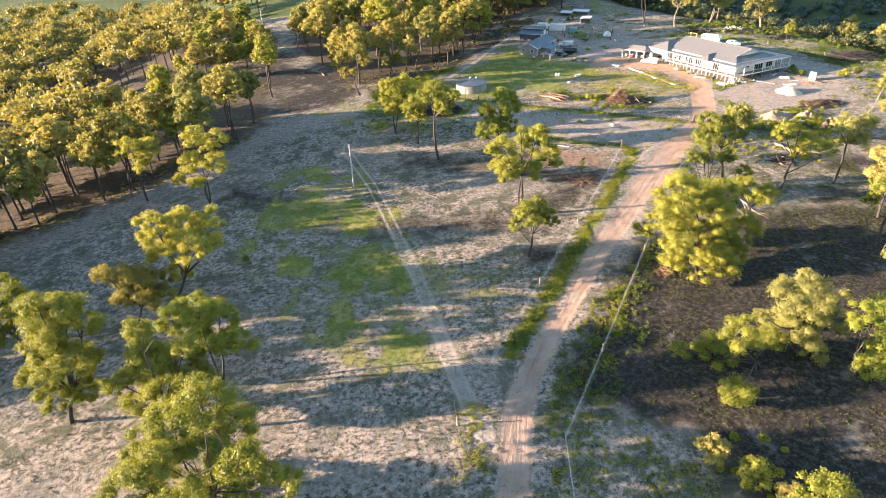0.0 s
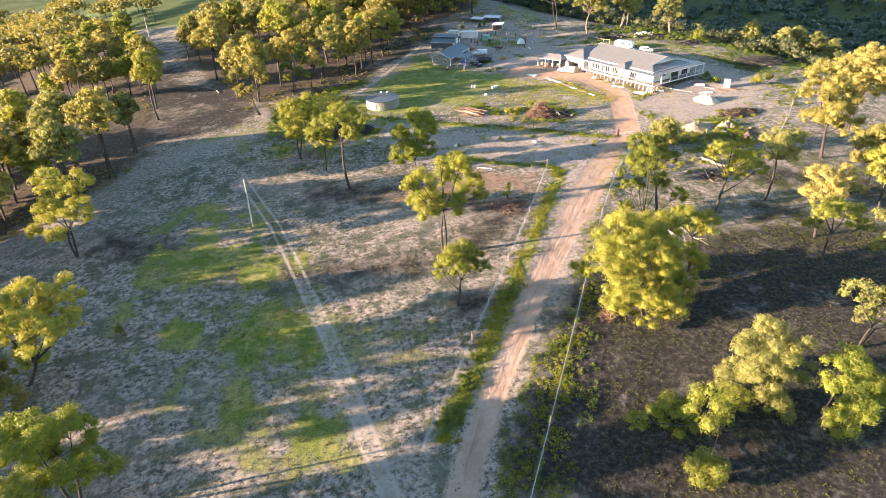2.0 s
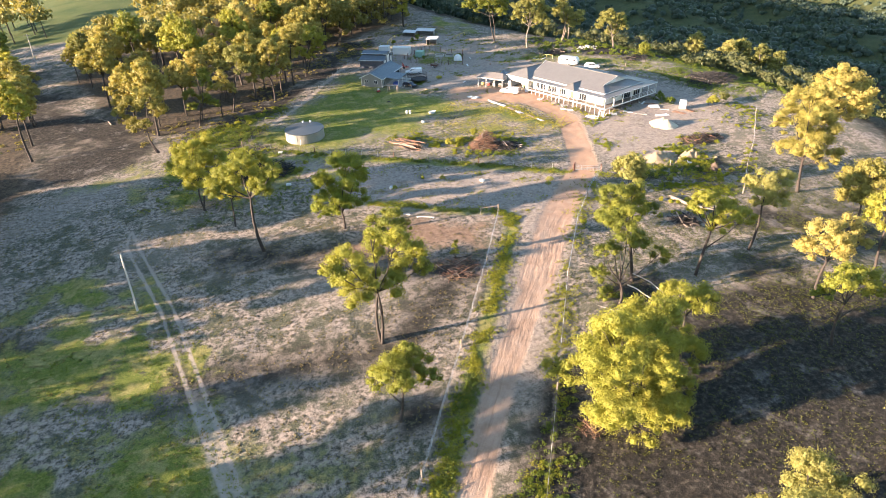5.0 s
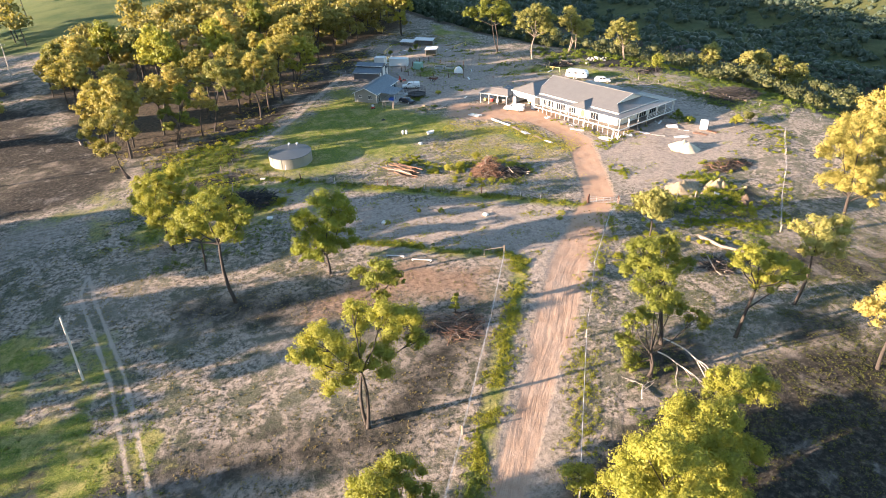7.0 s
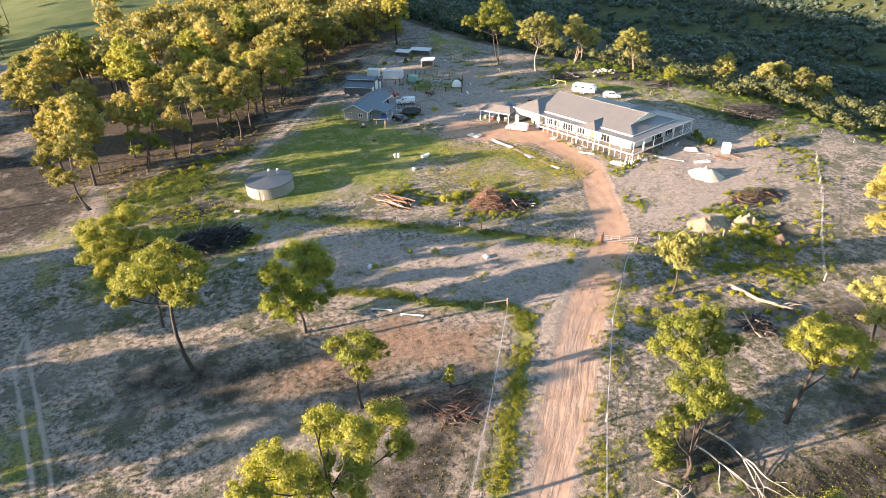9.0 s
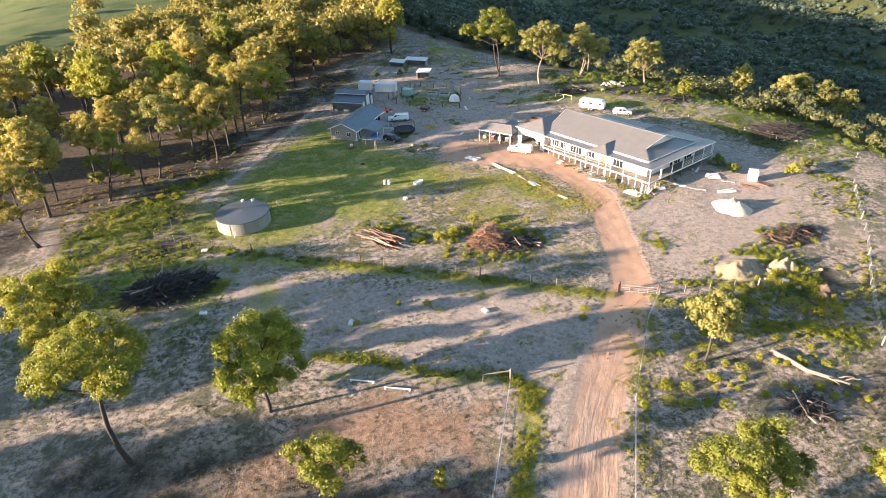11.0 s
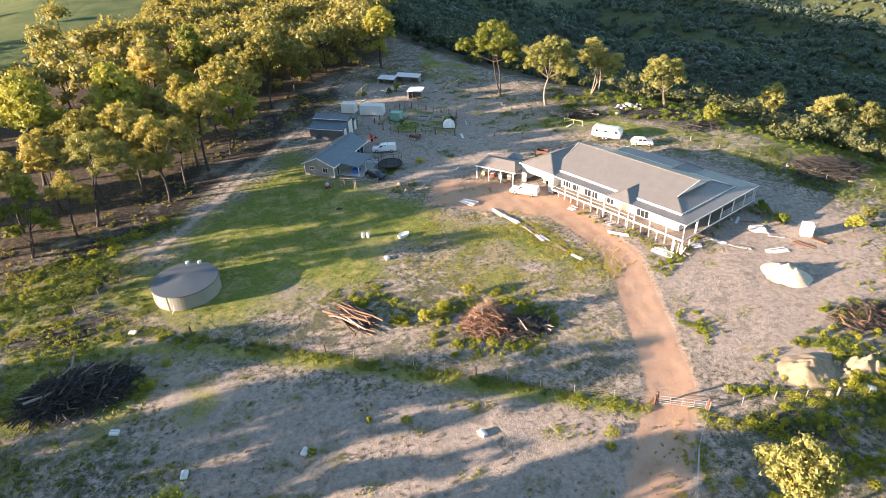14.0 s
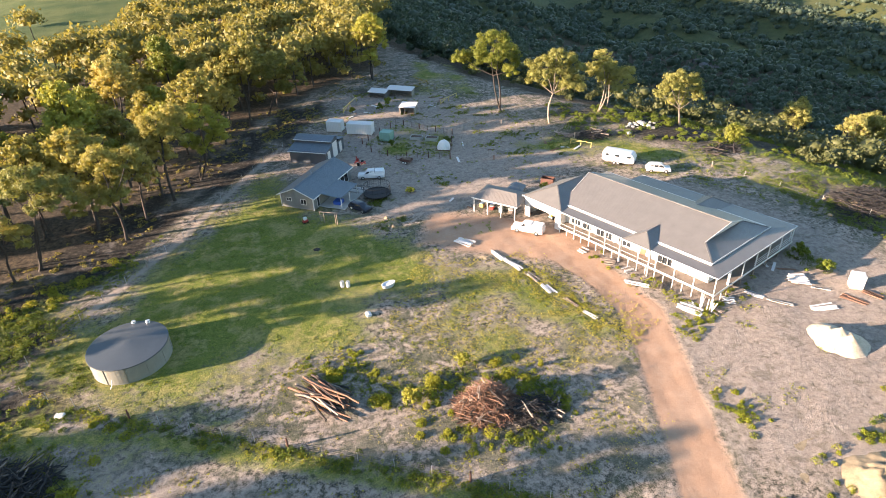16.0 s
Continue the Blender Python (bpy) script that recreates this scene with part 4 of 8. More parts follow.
lobed_tree(-59.2, 70.3, B_, LB, 424, 1, 0.14, [(3.6, -1.5, 11, 2.71), (2, 0.9, 12.3, 1.97), (2.3, 1.8, 7.6, 1.84), (0.2, -0.6, 5.7, 2.02), (-1.6, 0.3, 8.3, 3.01)])
lobed_tree(-45.0, 76.5, O_, LO, 425, 1, 0.14, [(-0.4, -2.4, 10.7, 1.84), (0.2, 1.7, 7.5, 1.96), (2.7, 3.2, 5.1, 2.92), (2, -1, 6.1, 2.78), (5, 0.3, 3.7, 2.42)])
lobed_tree(-40.8, 83.2, B_, LB, 426, 1, 0.14, [(1.4, -2.6, 13.4, 2.8), (3.6, 1.6, 12.1, 2.94), (6.1, 3.3, 10.3, 3.02), (9, -1.4, 9.6, 1.45), (-0.4, 0.5, 8.1, 2.74), (5.6, -4, 10.8, 3.24), (0.5, 2.5, 2.7, 1.92), (8, -2.3, 9.5, 1.77)])
lobed_tree(-28.3, 60.8, D_, LD, 427, 2, 0.107, [(1.1, -2.3, 13.9, 2.73), (-3.7, 1.7, 10.1, 2.38), (1.1, 3.1, 8.4, 2.64), (4.7, -1.1, 7.6, 2.0), (0.4, 0.4, 8.2, 2.75), (3.6, -3.5, 9.4, 1.91)])
lobed_tree(-33.8, 53.3, B_, LB, 428, 1, 0.107, [(3.2, -2.4, 17.2, 1.5), (0.8, 1.6, 10, 2.76), (2.8, 3.1, 7.4, 2.87), (-2.2, -0.8, 9.2, 1.47), (-1.2, 0.5, 5.2, 2.23), (4.7, -3.6, 9.2, 2.61), (5, 2.1, 7.1, 2.07), (7.6, -2.1, 14.8, 1.7)])
lobed_tree(-24.6, 40.0, B_, LB, 429, 2, 0.107, [(5.7, -4, 20.5, 2.44), (-1.9, 2.7, 11, 2.98), (2.9, 5.1, 7.7, 2.73), (-2.4, -1.4, 12.2, 2.76), (-0.2, 0.8, 7.5, 3.56), (8.2, -5.9, 15.8, 1.78), (4, 3.6, 1, 3.14), (10.3, -3.4, 9.4, 1.72), (-7.4, 2.2, 4, 2.69), (1.8, -0.8, 5.1, 2.84)])
lobed_tree(-59.1, 122.5, B_, LB, 430, 1, 0.14, [(1.1, -1.5, 13.2, 2.33), (2.7, 0.9, 10.8, 2.75), (-3.2, 2.1, 10.1, 1.57), (1.5, -0.6, 8.3, 1.91)])
lobed_tree(-43.8, 116.4, B_, LB, 431, 2, 0.14, [(1.8, -2.2, 15.4, 2.53), (4.7, 1.3, 13.2, 2.51), (-2.3, 3, 8.2, 2.71), (3.7, -1, 9.4, 2.28), (-5.1, 0.6, 5.8, 1.52), (0, -3.2, 6.4, 1.82), (2.3, 2, 11.2, 2.08)])
lobed_tree(-5.4, 199.3, B_, LB, 432, 2, 0.16, [(4.3, -3.1, 11.4, 1.84), (-0.7, 1.5, 7.7, 1.73), (3.2, 1.4, 6.4, 1.95), (-0.7, -0.5, 5.4, 1.34), (4.7, -1.1, 5.7, 1.25), (4, -3.9, 13.7, 1.62)])
lobed_tree(0.4, 204.7, O_, LO, 433, 1, 0.16, [(1.8, -2.1, 10.2, 1.96), (-1.3, 1.5, 7.6, 1.52), (2.4, 1.5, 7.5, 1.74), (4, -1.9, 7, 1.01)])
lobed_tree(3.6, 207.2, P_, LP, 434, 2, 0.16, [(3.2, -3.3, 15.5, 2.74), (5.9, -0.2, 13, 2.34), (-1.3, 3.6, 11.2, 2.08), (4.2, -2.2, 11.3, 2.02), (7.2, -1.8, 12.3, 1.62)])
lobed_tree(15.1, 212.8, O_, LO, 435, 1, 0.16, [(0.5, -2.5, 15.4, 2.52), (4, 0.4, 13.5, 2.39), (-3.2, 4.2, 12.2, 1.99), (-2.4, -0.2, 8.3, 2.63), (1, 0.1, 7.7, 1.99), (-5.2, -1.8, 7.1, 1.51), (-0.1, 2.3, 10, 2.44)])
lobed_tree(22.1, 226.0, O_, LO, 436, 1, 0.16, [(0.4, -1.8, 15.1, 2.82), (-2.5, 2, 12.6, 2.05), (3.4, 1.3, 15.7, 2.4), (3.3, -1.7, 12.9, 2.03)])
lobed_tree(26.8, 234.1, B_, LB, 437, 2, 0.16, [(2.5, -2.4, 12.7, 3.02), (4.9, -0.4, 8.6, 2.21), (-0.4, 2.4, 7.1, 1.97), (5.9, -2.5, 11.6, 1.91), (2.5, -0.5, 6.3, 1.7)])
lobed_tree(42.9, 269.2, O_, LO, 438, 2, 0.16, [(2.9, -3.9, 13.3, 3.42), (-0.1, 2.1, 10, 2.74), (8, 1.6, 10.8, 2.92), (9.3, -4.1, 8.8, 1.75), (4.7, -0.9, 7, 2.1)])
lobed_tree(-14.6, 184.5, O_, LO, 439, 2, 0.16, [(1.5, -3, 13.4, 2.72), (-3.3, 2.8, 10.4, 2.6), (-7, 5.7, 8.7, 1.57), (2.7, -1.8, 10.5, 1.97), (-3.8, 1.7, 6.5, 2.03), (-0.6, -3.5, 7.9, 1.5), (-5.6, 4.2, 7.1, 1.57)])

lobed_tree(98.5, 248.5, B_, LB, 460, 2, 0.16, [(-3.2, -2.5, 15.7, 4.3), (-4.6, 3.9, 12.6, 3.11), (3.3, 3.9, 11.7, 3.7), (-1.1, -1, 17.1, 2.66), (-9.1, 3.5, 13.5, 2.05), (0.4, -5.4, 11.3, 2.0)])
lobed_tree(105.6, 235.3, P_, LP, 461, 1, 0.16, [(-3.3, -1.5, 13.8, 3.14), (3.5, 0.7, 13.1, 3.24), (2.7, 2.7, 8.8, 3.33), (4.3, -2.4, 9.2, 2.42), (-3.7, 1.7, 10.5, 1.95), (-1, -3.5, 16.2, 2.01)], M["bark_pale"])
lobed_tree(120.7, 238.7, P_, LP, 462, 2, 0.16, [(-1.5, -1.7, 13.2, 2.81), (-0.7, 1.7, 9.6, 2.4), (3.5, 2, 9.6, 2.07), (4.3, -2.2, 7.2, 2.39), (6.3, -1.5, 9, 1.71), (1.9, -3.9, 6, 1.35)], M["bark_pale"])
lobed_tree(133.6, 223.3, P_, LP, 463, 2, 0.16, [(-5.5, -0.6, 10.4, 2.66), (1.4, 1.2, 9.1, 2.74), (0.5, 3.2, 5.4, 2.64), (1.9, -1.5, 7.1, 1.6), (-5.3, 2.1, 7.7, 1.61), (-4.2, -2.2, 12.4, 1.85)], M["bark_pale"])
lobed_tree(75.2, 290.5, B_, LB, 464, 1, 0.16, [(-0.5, -1.5, 15.2, 4.03), (2.8, 0.3, 10.7, 3.1), (-2.5, 3.1, 10.7, 2.91), (-0.3, -0.6, 7.1, 2.49)])

# x, y, height, crown width, leaf, clear share, stems, label
for k, (x, y, h, w, leaf, clear, stems, lab) in enumerate([
        (71.2, 120.7, 9.6, 6.6, P_, 0.40, 1, LP), (118, 122, 20, 15, O_, 0.35, 2, LO), (101, 98, 13, 9, O_, 0.3, 1, LO),
        (126, 243, 11, 7.5, P_, 0.4, 1, LP), (167, 222, 14, 8, P_, 0.4, 1, LP), (171, 209, 14, 7, P_, 0.4, 1, LP), (177, 210, 17, 9, P_, 0.45, 2, LP), (181, 204, 17, 8, P_, 0.45, 1, LP), (183, 198, 16, 8, P_, 0.45, 1, LP)]):
    gum_tree(at_ground(x, y), 100 + k, h, w, leaf, M["bark_pale"] if leaf is P_ and y > 200 else M["bark"], lab, 0.2, clear, stems, twigs=4)

# a small garden conifer shaped shrub tree on the brink
gum_tree(at_ground(135.8, 208.8), 77, 4.6, 4.6, B_, M["bark"], "small rounded bright yellow-green shrub tree on the brink", 0.2, 0.04, 1)

# wood trees: seven builds, repeated with turns
WOOD_KINDS = []
for k, (h, w, leaf, clear, stems, lab) in enumerate([
        (17, 9.5, O_, 0.42, 1, LO), (19, 10.5, O_, 0.46, 2, LO), (15, 8.5, O_, 0.40, 1, LO), (18, 10.5, P_, 0.46, 2, "grey-olive gum tree with a spreading crown"),
        (14, 8, O_, 0.38, 1, LO), (20, 9.5, B_, 0.48, 1, LB), (13, 8.5, B_, 0.40, 2, LB)]):
    WOOD_KINDS.append(gum_tree(at_ground(-190 - 14 * k, 300), 300 + k, h, w, leaf, M["bark"], lab, 0.28, clear, stems, "wood around the paddock", 0.40, 6, 1))
rng = np.random.default_rng(11)
spots = [(-5.4, 199.3), (0.4, 204.7), (3.6, 207.2), (15.1, 212.8), (22.1, 226), (26.8, 234.1), (42.9, 269.2), (-14.6, 184.5)]
SET = len(spots)   # those stand already
spots += [(-44, 166), (-46, 152), (-52, 143), (-62, 135), (-70, 126), (-80, 117),
          (33.5, 262.5), (64.6, 304), (75.5, 291.8), (-5.4, 226.3), (2.2, 235.4), (28, 244), (38, 264), (52, 285), (-30, 226), (-38, 250),
          (2, 219), (13, 225), (-20, 227), (7, 233), (-1, 245), (20, 228)]
GAP = [(-16, 236), (-5, 262), (10, 303), (30, 335), (52, 350)]


def fill(poly, count, gap, keep):
    xs_, ys_ = [p[0] for p in poly], [p[1] for p in poly]
    tries = 0
    while count > 0 and tries < 20000:
        tries += 1
        p = (rng.uniform(min(xs_), max(xs_)), rng.uniform(min(ys_), max(ys_)))
        if inside(np.array([p[0]]), np.array([p[1]]), poly)[0] and keep(*p) and seg_dist(np.array([p[0]]), np.array([p[1]]), GAP)[0] > 7 and all((p[0] - q[0]) ** 2 + (p[1] - q[1]) ** 2 > gap * gap for q in spots):
            spots.append(p)
            count -= 1


def glade(x, y):
    """Broken rows, so that low light finds its way through the wood."""
    return float(wavy(np.array([0.15 * x]), np.array([y]), 0.30, 17)[0]) > (0.45 if 168 < y < 245 else -0.35)


fill(WOOD_NORTH, 56, 6.6, lambda x, y: y < 300 and (x > y - 222 or glade(x, y)))
fill(WOOD_NORTH, 60, 8.0, lambda x, y: y > 300)
fill(WOOD_WEST, 100, 5.9, lambda x, y: -100 < x and y < 290 and (y < 134 or glade(x, y)))
fill(WOOD_WEST, 90, 7.5, lambda x, y: -190 < x < -100 and glade(x, y))
# rows out of view to the west, placed to give the paddock its shade
fill([(-130, 66), (-84, 66), (-82, 84), (-130, 84)], 12, 6.4, lambda x, y: True)
fill([(-126, 84), (-82, 84), (-80, 98), (-88, 112), (-126, 112)], 44, 5.2, lambda x, y: True)
fill([(-130, 330), (-40, 350), (10, 345), (20, 420), (-60, 560), (-200, 520)], 5, 20.0, lambda x, y: True)
fill(WOOD_BEHIND, 150, 6.5, lambda x, y: True)
fill([(-280, 190), (-190, 200), (-110, 300), (-100, 345), (-64, 330), (-90, 420), (-280, 480)], 130, 8.0, lambda x, y: True)
fill([(-270, 230), (-190, 240), (-110, 335), (-120, 400), (-270, 430)], 100, 8.0, lambda x, y: True)
# two unseen trees, added and enlarged to carry shade across the pasture
for k, (x, y) in enumerate(((-80, 81), (-86, 96.5))):
    o = copy_thing(WOOD_KINDS[3 * k], at_ground(x, y) @ pose(0, 0, 0, 0, 0, 77 * k))
    o.scale = (1.15, 1.15, 1.15)
far_spots = []
for k, (x, y) in enumerate(spots[SET:]):
    if x < -82 or y > 280:
        far_spots.append((x, y))
        continue
    src = WOOD_KINDS[int(rng.integers(len(WOOD_KINDS)))]
    s = rng.uniform(0.85, 1.1) if y < 111 else rng.uniform(0.9, 1.12) if x < -36 and y < 165 else rng.uniform(0.76, 1.0) if x < -36 else rng.uniform(0.8, 1.12)
    o = copy_thing(src, at_ground(x, y) @ pose(0, 0, 0, -3.2, 2.6, 0) @ pose(0, 0, 0, 0, 0, rng.uniform(0, 360)))
    o.scale = (s * rng.uniform(0.92, 1.1), s * rng.uniform(0.92, 1.1), s)


def canopy(r, x, y, nl, ls, tall, wide, size=1.0):
    """Crowns standing over the ground at the given places: a lumpy leafy mass each, with sprays of leaves all over it."""
    n = len(x)
    hh, rr = r.uniform(*tall, n) * size, r.uniform(*wide, n) * size
    mid = np.stack([x, y, height(x, y) + np.maximum(hh - 0.8 * rr, 0.3 * rr)], 1)
    up = r.uniform(0.7, 0.95, (n, 1))

    def swell(d):
        ph = x[:, None] * 1.7 + y[:, None]
        return 1 + 0.24 * np.sin(d[:, :, 0] * 4.3 + ph) * np.cos(d[:, :, 1] * 4.9 - ph) + 0.12 * np.sin(d[:, :, 2] * 7 + ph * 1.3)

    # the mass: a dome of three rings, seven wide
    dirs = [(0.0, 0.0, 1.0)]
    for k, e in enumerate((50, 12, -34)):
        for j in range(7):
            a = 2 * math.pi * (j + 0.5 * k) / 7
            dirs.append((math.cos(a) * math.cos(math.radians(e)), math.sin(a) * math.cos(math.radians(e)), math.sin(math.radians(e))))
    d = np.repeat(np.array(dirs)[None], n, 0)
    body = d * (rr[:, None] * 0.50 * swell(d))[:, :, None]
    body[:, :, 2] *= up
    body += mid[:, None, :]
    tri = [(0, 1 + j, 1 + (j + 1) % 7) for j in range(7)]
    for k in (0, 1):
        for j in range(7):
            a, b, c, e = 1 + 7 * k + j, 1 + 7 * k + (j + 1) % 7, 8 + 7 * k + j, 8 + 7 * k + (j + 1) % 7
            tri += [(a, c, b), (b, c, e)]
    tri = np.array(tri)
    tf = (np.arange(n)[:, None, None] * 22 + tri[None]).reshape(-1, 3)
    # the sprays
    d = sphere_dirs(r, n * nl).reshape(n, nl, 3)
    d[:, :, 2] = np.abs(d[:, :, 2]) - 0.25
    c = d * (rr[:, None] * swell(d) * r.uniform(0.55, 1.10, (n, nl)))[:, :, None]
    c[:, :, 2] *= up
    c += mid[:, None, :]
    v, f = leaf_cards(r, c.reshape(-1, 3), (d * 0.5 + r.normal(size=d.shape) * 0.6).reshape(-1, 3), ls * r.uniform(0.6, 1.3, n * nl), 1.25)
    m = len(body.reshape(-1, 3))
    return np.concatenate([body.reshape(-1, 3), v]), np.concatenate([tf, f + m])


fx, fy = np.array(far_spots).T
v, f = canopy(np.random.default_rng(71), fx, fy, 270, 0.93, (13, 19), (4.6, 7.0))
near = (fx > -60) & (fy < 345)
q = np.random.default_rng(72)
uv, uf = canopy(q, np.repeat(fx[near], 2) + q.normal(0, 2.4, 2 * near.sum()), np.repeat(fy[near], 2) + q.normal(0, 2.4, 2 * near.sum()), 70, 0.6, (3, 8), (1.6, 3.2))
f = np.concatenate([f, uf + len(v)])
v = np.concatenate([v, uv])
# a tapered stem under each
stem = np.array([(0.28, 0, 0), (-0.14, 0.24, 0), (-0.14, -0.24, 0), (0.12, 0, 12.0), (-0.06, 0.1, 12.0), (-0.06, -0.1, 12.0)])
sv = (np.stack([fx, fy, height(fx, fy)], 1)[:, None] + stem[None]).reshape(-1, 3)
sf = (np.arange(len(fx))[:, None, None] * 6 + np.array([(0, 1, 4), (0, 4, 3), (1, 2, 5), (1, 5, 4), (2, 0, 3), (2, 3, 5)])[None]).reshape(-1, 3)
tagged(new("distant_stems", mesh_from("distant_stems", sv, sf, 3, M["bark"])), "dark stems of the wood behind its front rows", "forest", kind="stuff")
tagged(new("distant_wood", mesh_from("distant_wood", v, f, 3, M["leaf_wood"])), "olive crowns of the wood behind its front rows", "forest", kind="stuff")


def slope_forest():
    """The woodland down the hill and across the valley: one canopy of many small crowns."""
    r = np.random.default_rng(21)
    V, F, base = [], [], 0
    # rows out from the brink: from, to, spacing, sprays, spray size, heights, half widths
    for lo, hi, gap, nl, ls, tall, wide in ((0, 190, 6.2, 110, 0.50, (4, 10), (2.6, 4.8)), (190, 300, 7.2, 66, 1.0, (6, 14), (3.4, 6.0)), (300, 520, 8.8, 38, 1.58, (7, 15), (4.6, 7.6)),
                                            (520, 950, 12.5, 19, 2.45, (9, 16), (6.0, 9.4)), (950, 2100, 24.0, 12, 4.6, (12, 20), (11, 18))):
        n = int(2160 * 1880 / (gap * gap))
        x, y = r.uniform(40, 2200, n), r.uniform(20, 1900, n)
        out = inside(x, y, BRINK + [(9000, -900), (9000, 6000)])
        ang, far = np.degrees(np.arctan2(x - 20, y - 60)), np.hypot(x - 50, y - 110)
        ok = out & (ang > -4) & (ang < 66) & (far > lo) & (far <= hi)
        x, y, far = x[ok], y[ok], far[ok]
        ok = (seg_dist(x, y, BRINK) > 7) & (wavy(x, y, 0.02, 31) + 0.6 * wavy(x, y, 0.06, 33) > -1.9)
        ok &= ~((wavy(x, y, 0.009, 41) > 0.8) & (far > 1250))
        x, y = x[ok], y[ok]
        near = np.clip(seg_dist(x, y, BRINK) / 30, 0.4, 1)
        v, f = canopy(r, x, y, nl, ls, tall, wide, near)
        if lo == 0:
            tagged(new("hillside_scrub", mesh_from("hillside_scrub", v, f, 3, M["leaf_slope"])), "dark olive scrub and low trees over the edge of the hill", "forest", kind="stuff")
            continue
        V.append(v)
        F.append(f + base)
        base += len(v)
    me = mesh_from("valley_forest", np.concatenate(V), np.concatenate(F), 3, M["leaf_far_haze"])
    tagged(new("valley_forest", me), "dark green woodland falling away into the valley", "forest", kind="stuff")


slope_forest()

# ---- low plants ----
def plants(name, label, category, x, y, radius, tall, n_each, size, mat, seed):
    """Low leafy clumps at the given places, as one mesh."""
    r = np.random.default_rng(seed)
    n = len(x)
    d = sphere_dirs(r, n * n_each).reshape(n, n_each, 3)
    d[:, :, 2] = np.abs(d[:, :, 2])
    k = r.uniform(0.3, 1.0, (n, n_each)) ** 0.5
    c = d * k[:, :, None] * np.stack([radius, radius, tall], 1)[:, None, :]
    c += np.stack([x, y, height(x, y)], 1)[:, None, :]
    v, f = leaf_cards(r, c.reshape(-1, 3), (d * 0.6 + r.normal(size=d.shape) * 0.5 + np.array([0, 0, 0.3])).reshape(-1, 3), size * r.uniform(0.6, 1.4, n * n_each))
    return tagged(new(name, mesh_from(name, v, f, 3, mat)), label, category, kind="stuff")


def along(r, line, n, width):
    seg = [math.dist(a, b) for a, b in zip(line, line[1:])]
    u = r.uniform(0, sum(seg), n)
    X, Y = np.zeros(n), np.zeros(n)
    acc = 0
    for (a, b), s in zip(zip(line, line[1:]), seg):
        k = (u >= acc) & (u <= acc + s)
        t = (u[k] - acc) / s
        o = r.normal(0, width / 2.6, k.sum())
        X[k] = a[0] + (b[0] - a[0]) * t - (b[1] - a[1]) / s * o
        Y[k] = a[1] + (b[1] - a[1]) * t + (b[0] - a[0]) / s * o
        acc += s
    return X, Y


def within(r, poly, n):
    p = np.array(poly, float)
    x, y = r.uniform(p[:, 0].min(), p[:, 0].max(), n * 3), r.uniform(p[:, 1].min(), p[:, 1].max(), n * 3)
    k = inside(x, y, poly)
    return x[k][:n], y[k][:n]


r = np.random.default_rng(5)


def weeds(name, label, spots_xy, rad, tall, n_each, size, mat, seed, bald=-9.0):
    x = np.concatenate([s[0] for s in spots_xy])
    y = np.concatenate([s[1] for s in spots_xy])
    q = np.random.default_rng(seed)
    keep = wavy(x, y, 0.9, seed) + 0.7 * wavy(x, y, 0.3, seed + 9) > bald
    x, y = x[keep], y[keep]
    return plants(name, label, "weeds", x, y, rad * q.uniform(0.5, 1.5, len(x)), tall * q.uniform(0.5, 1.6, len(x)), n_each, size, mat, seed)


def patches(r, poly, n, each, spread):
    """Loose patches of plants: places and a scatter round each."""
    x, y = within(r, poly, n)
    return np.repeat(x, each) + r.normal(0, spread, len(x) * each), np.repeat(y, each) + r.normal(0, spread * 0.6, len(x) * each)


weeds("paddock_weeds", "loose patches of low green weeds over the sandy paddock", [
    patches(r, [(14, 164), (62, 140), (68, 131), (50, 123), (16, 146)], 34, 16, 0.9), patches(r, [(-16, 152), (2, 147), (20, 152), (26, 160), (4, 172), (-14, 180)], 60, 24, 1.1), patches(r, [(-12, 174), (4, 179), (10, 188), (20, 203), (12, 205), (-8, 194)], 46, 24, 1.2),
    patches(r, [(80, 140), (86, 168), (104, 158), (120, 160), (112, 142)], 14, 14, 1.0), patches(r, [(28, 160), (44, 176), (70, 160), (72, 146), (62, 142)], 34, 16, 0.9)], 0.26, 0.12, 12, 0.085, M["weed"], 60)
weeds("roadside_weeds", "bright green broad-leaved weeds along the drive and fences", [
    along(r, [(9.8, 60), (18.3, 73), (27.5, 87.5), (34, 98), (43, 112.5), (50, 124.5)], 1900, 2.4), along(r, [(3.6, 38), (3.4, 46), (4.4, 53)], 260, 2.2),
    along(r, ARENA_WEEDS, 520, 1.7), along(r, [(-8, 176), (5, 178), (20.1, 167.6), (36.3, 157.4), (52.6, 147.2), (62, 140.6), (69, 136.5)], 950, 1.5),
    along(r, FENCE_EAST[2:], 1200, 3.0), within(r, [(11, 34), (12, 50), (20, 49), (29, 42), (27, 34)], 800), within(r, [(13, 50), (16, 58), (24, 70), (32, 76), (26, 60), (20, 50)], 420), along(r, [(72, 182), (74, 174), (78, 165)], 260, 4.0),
    along(r, [(86, 172), (90, 165)], 40, 3.0)], 0.34, 0.20, 24, 0.085, M["weed"], 51, -0.35)
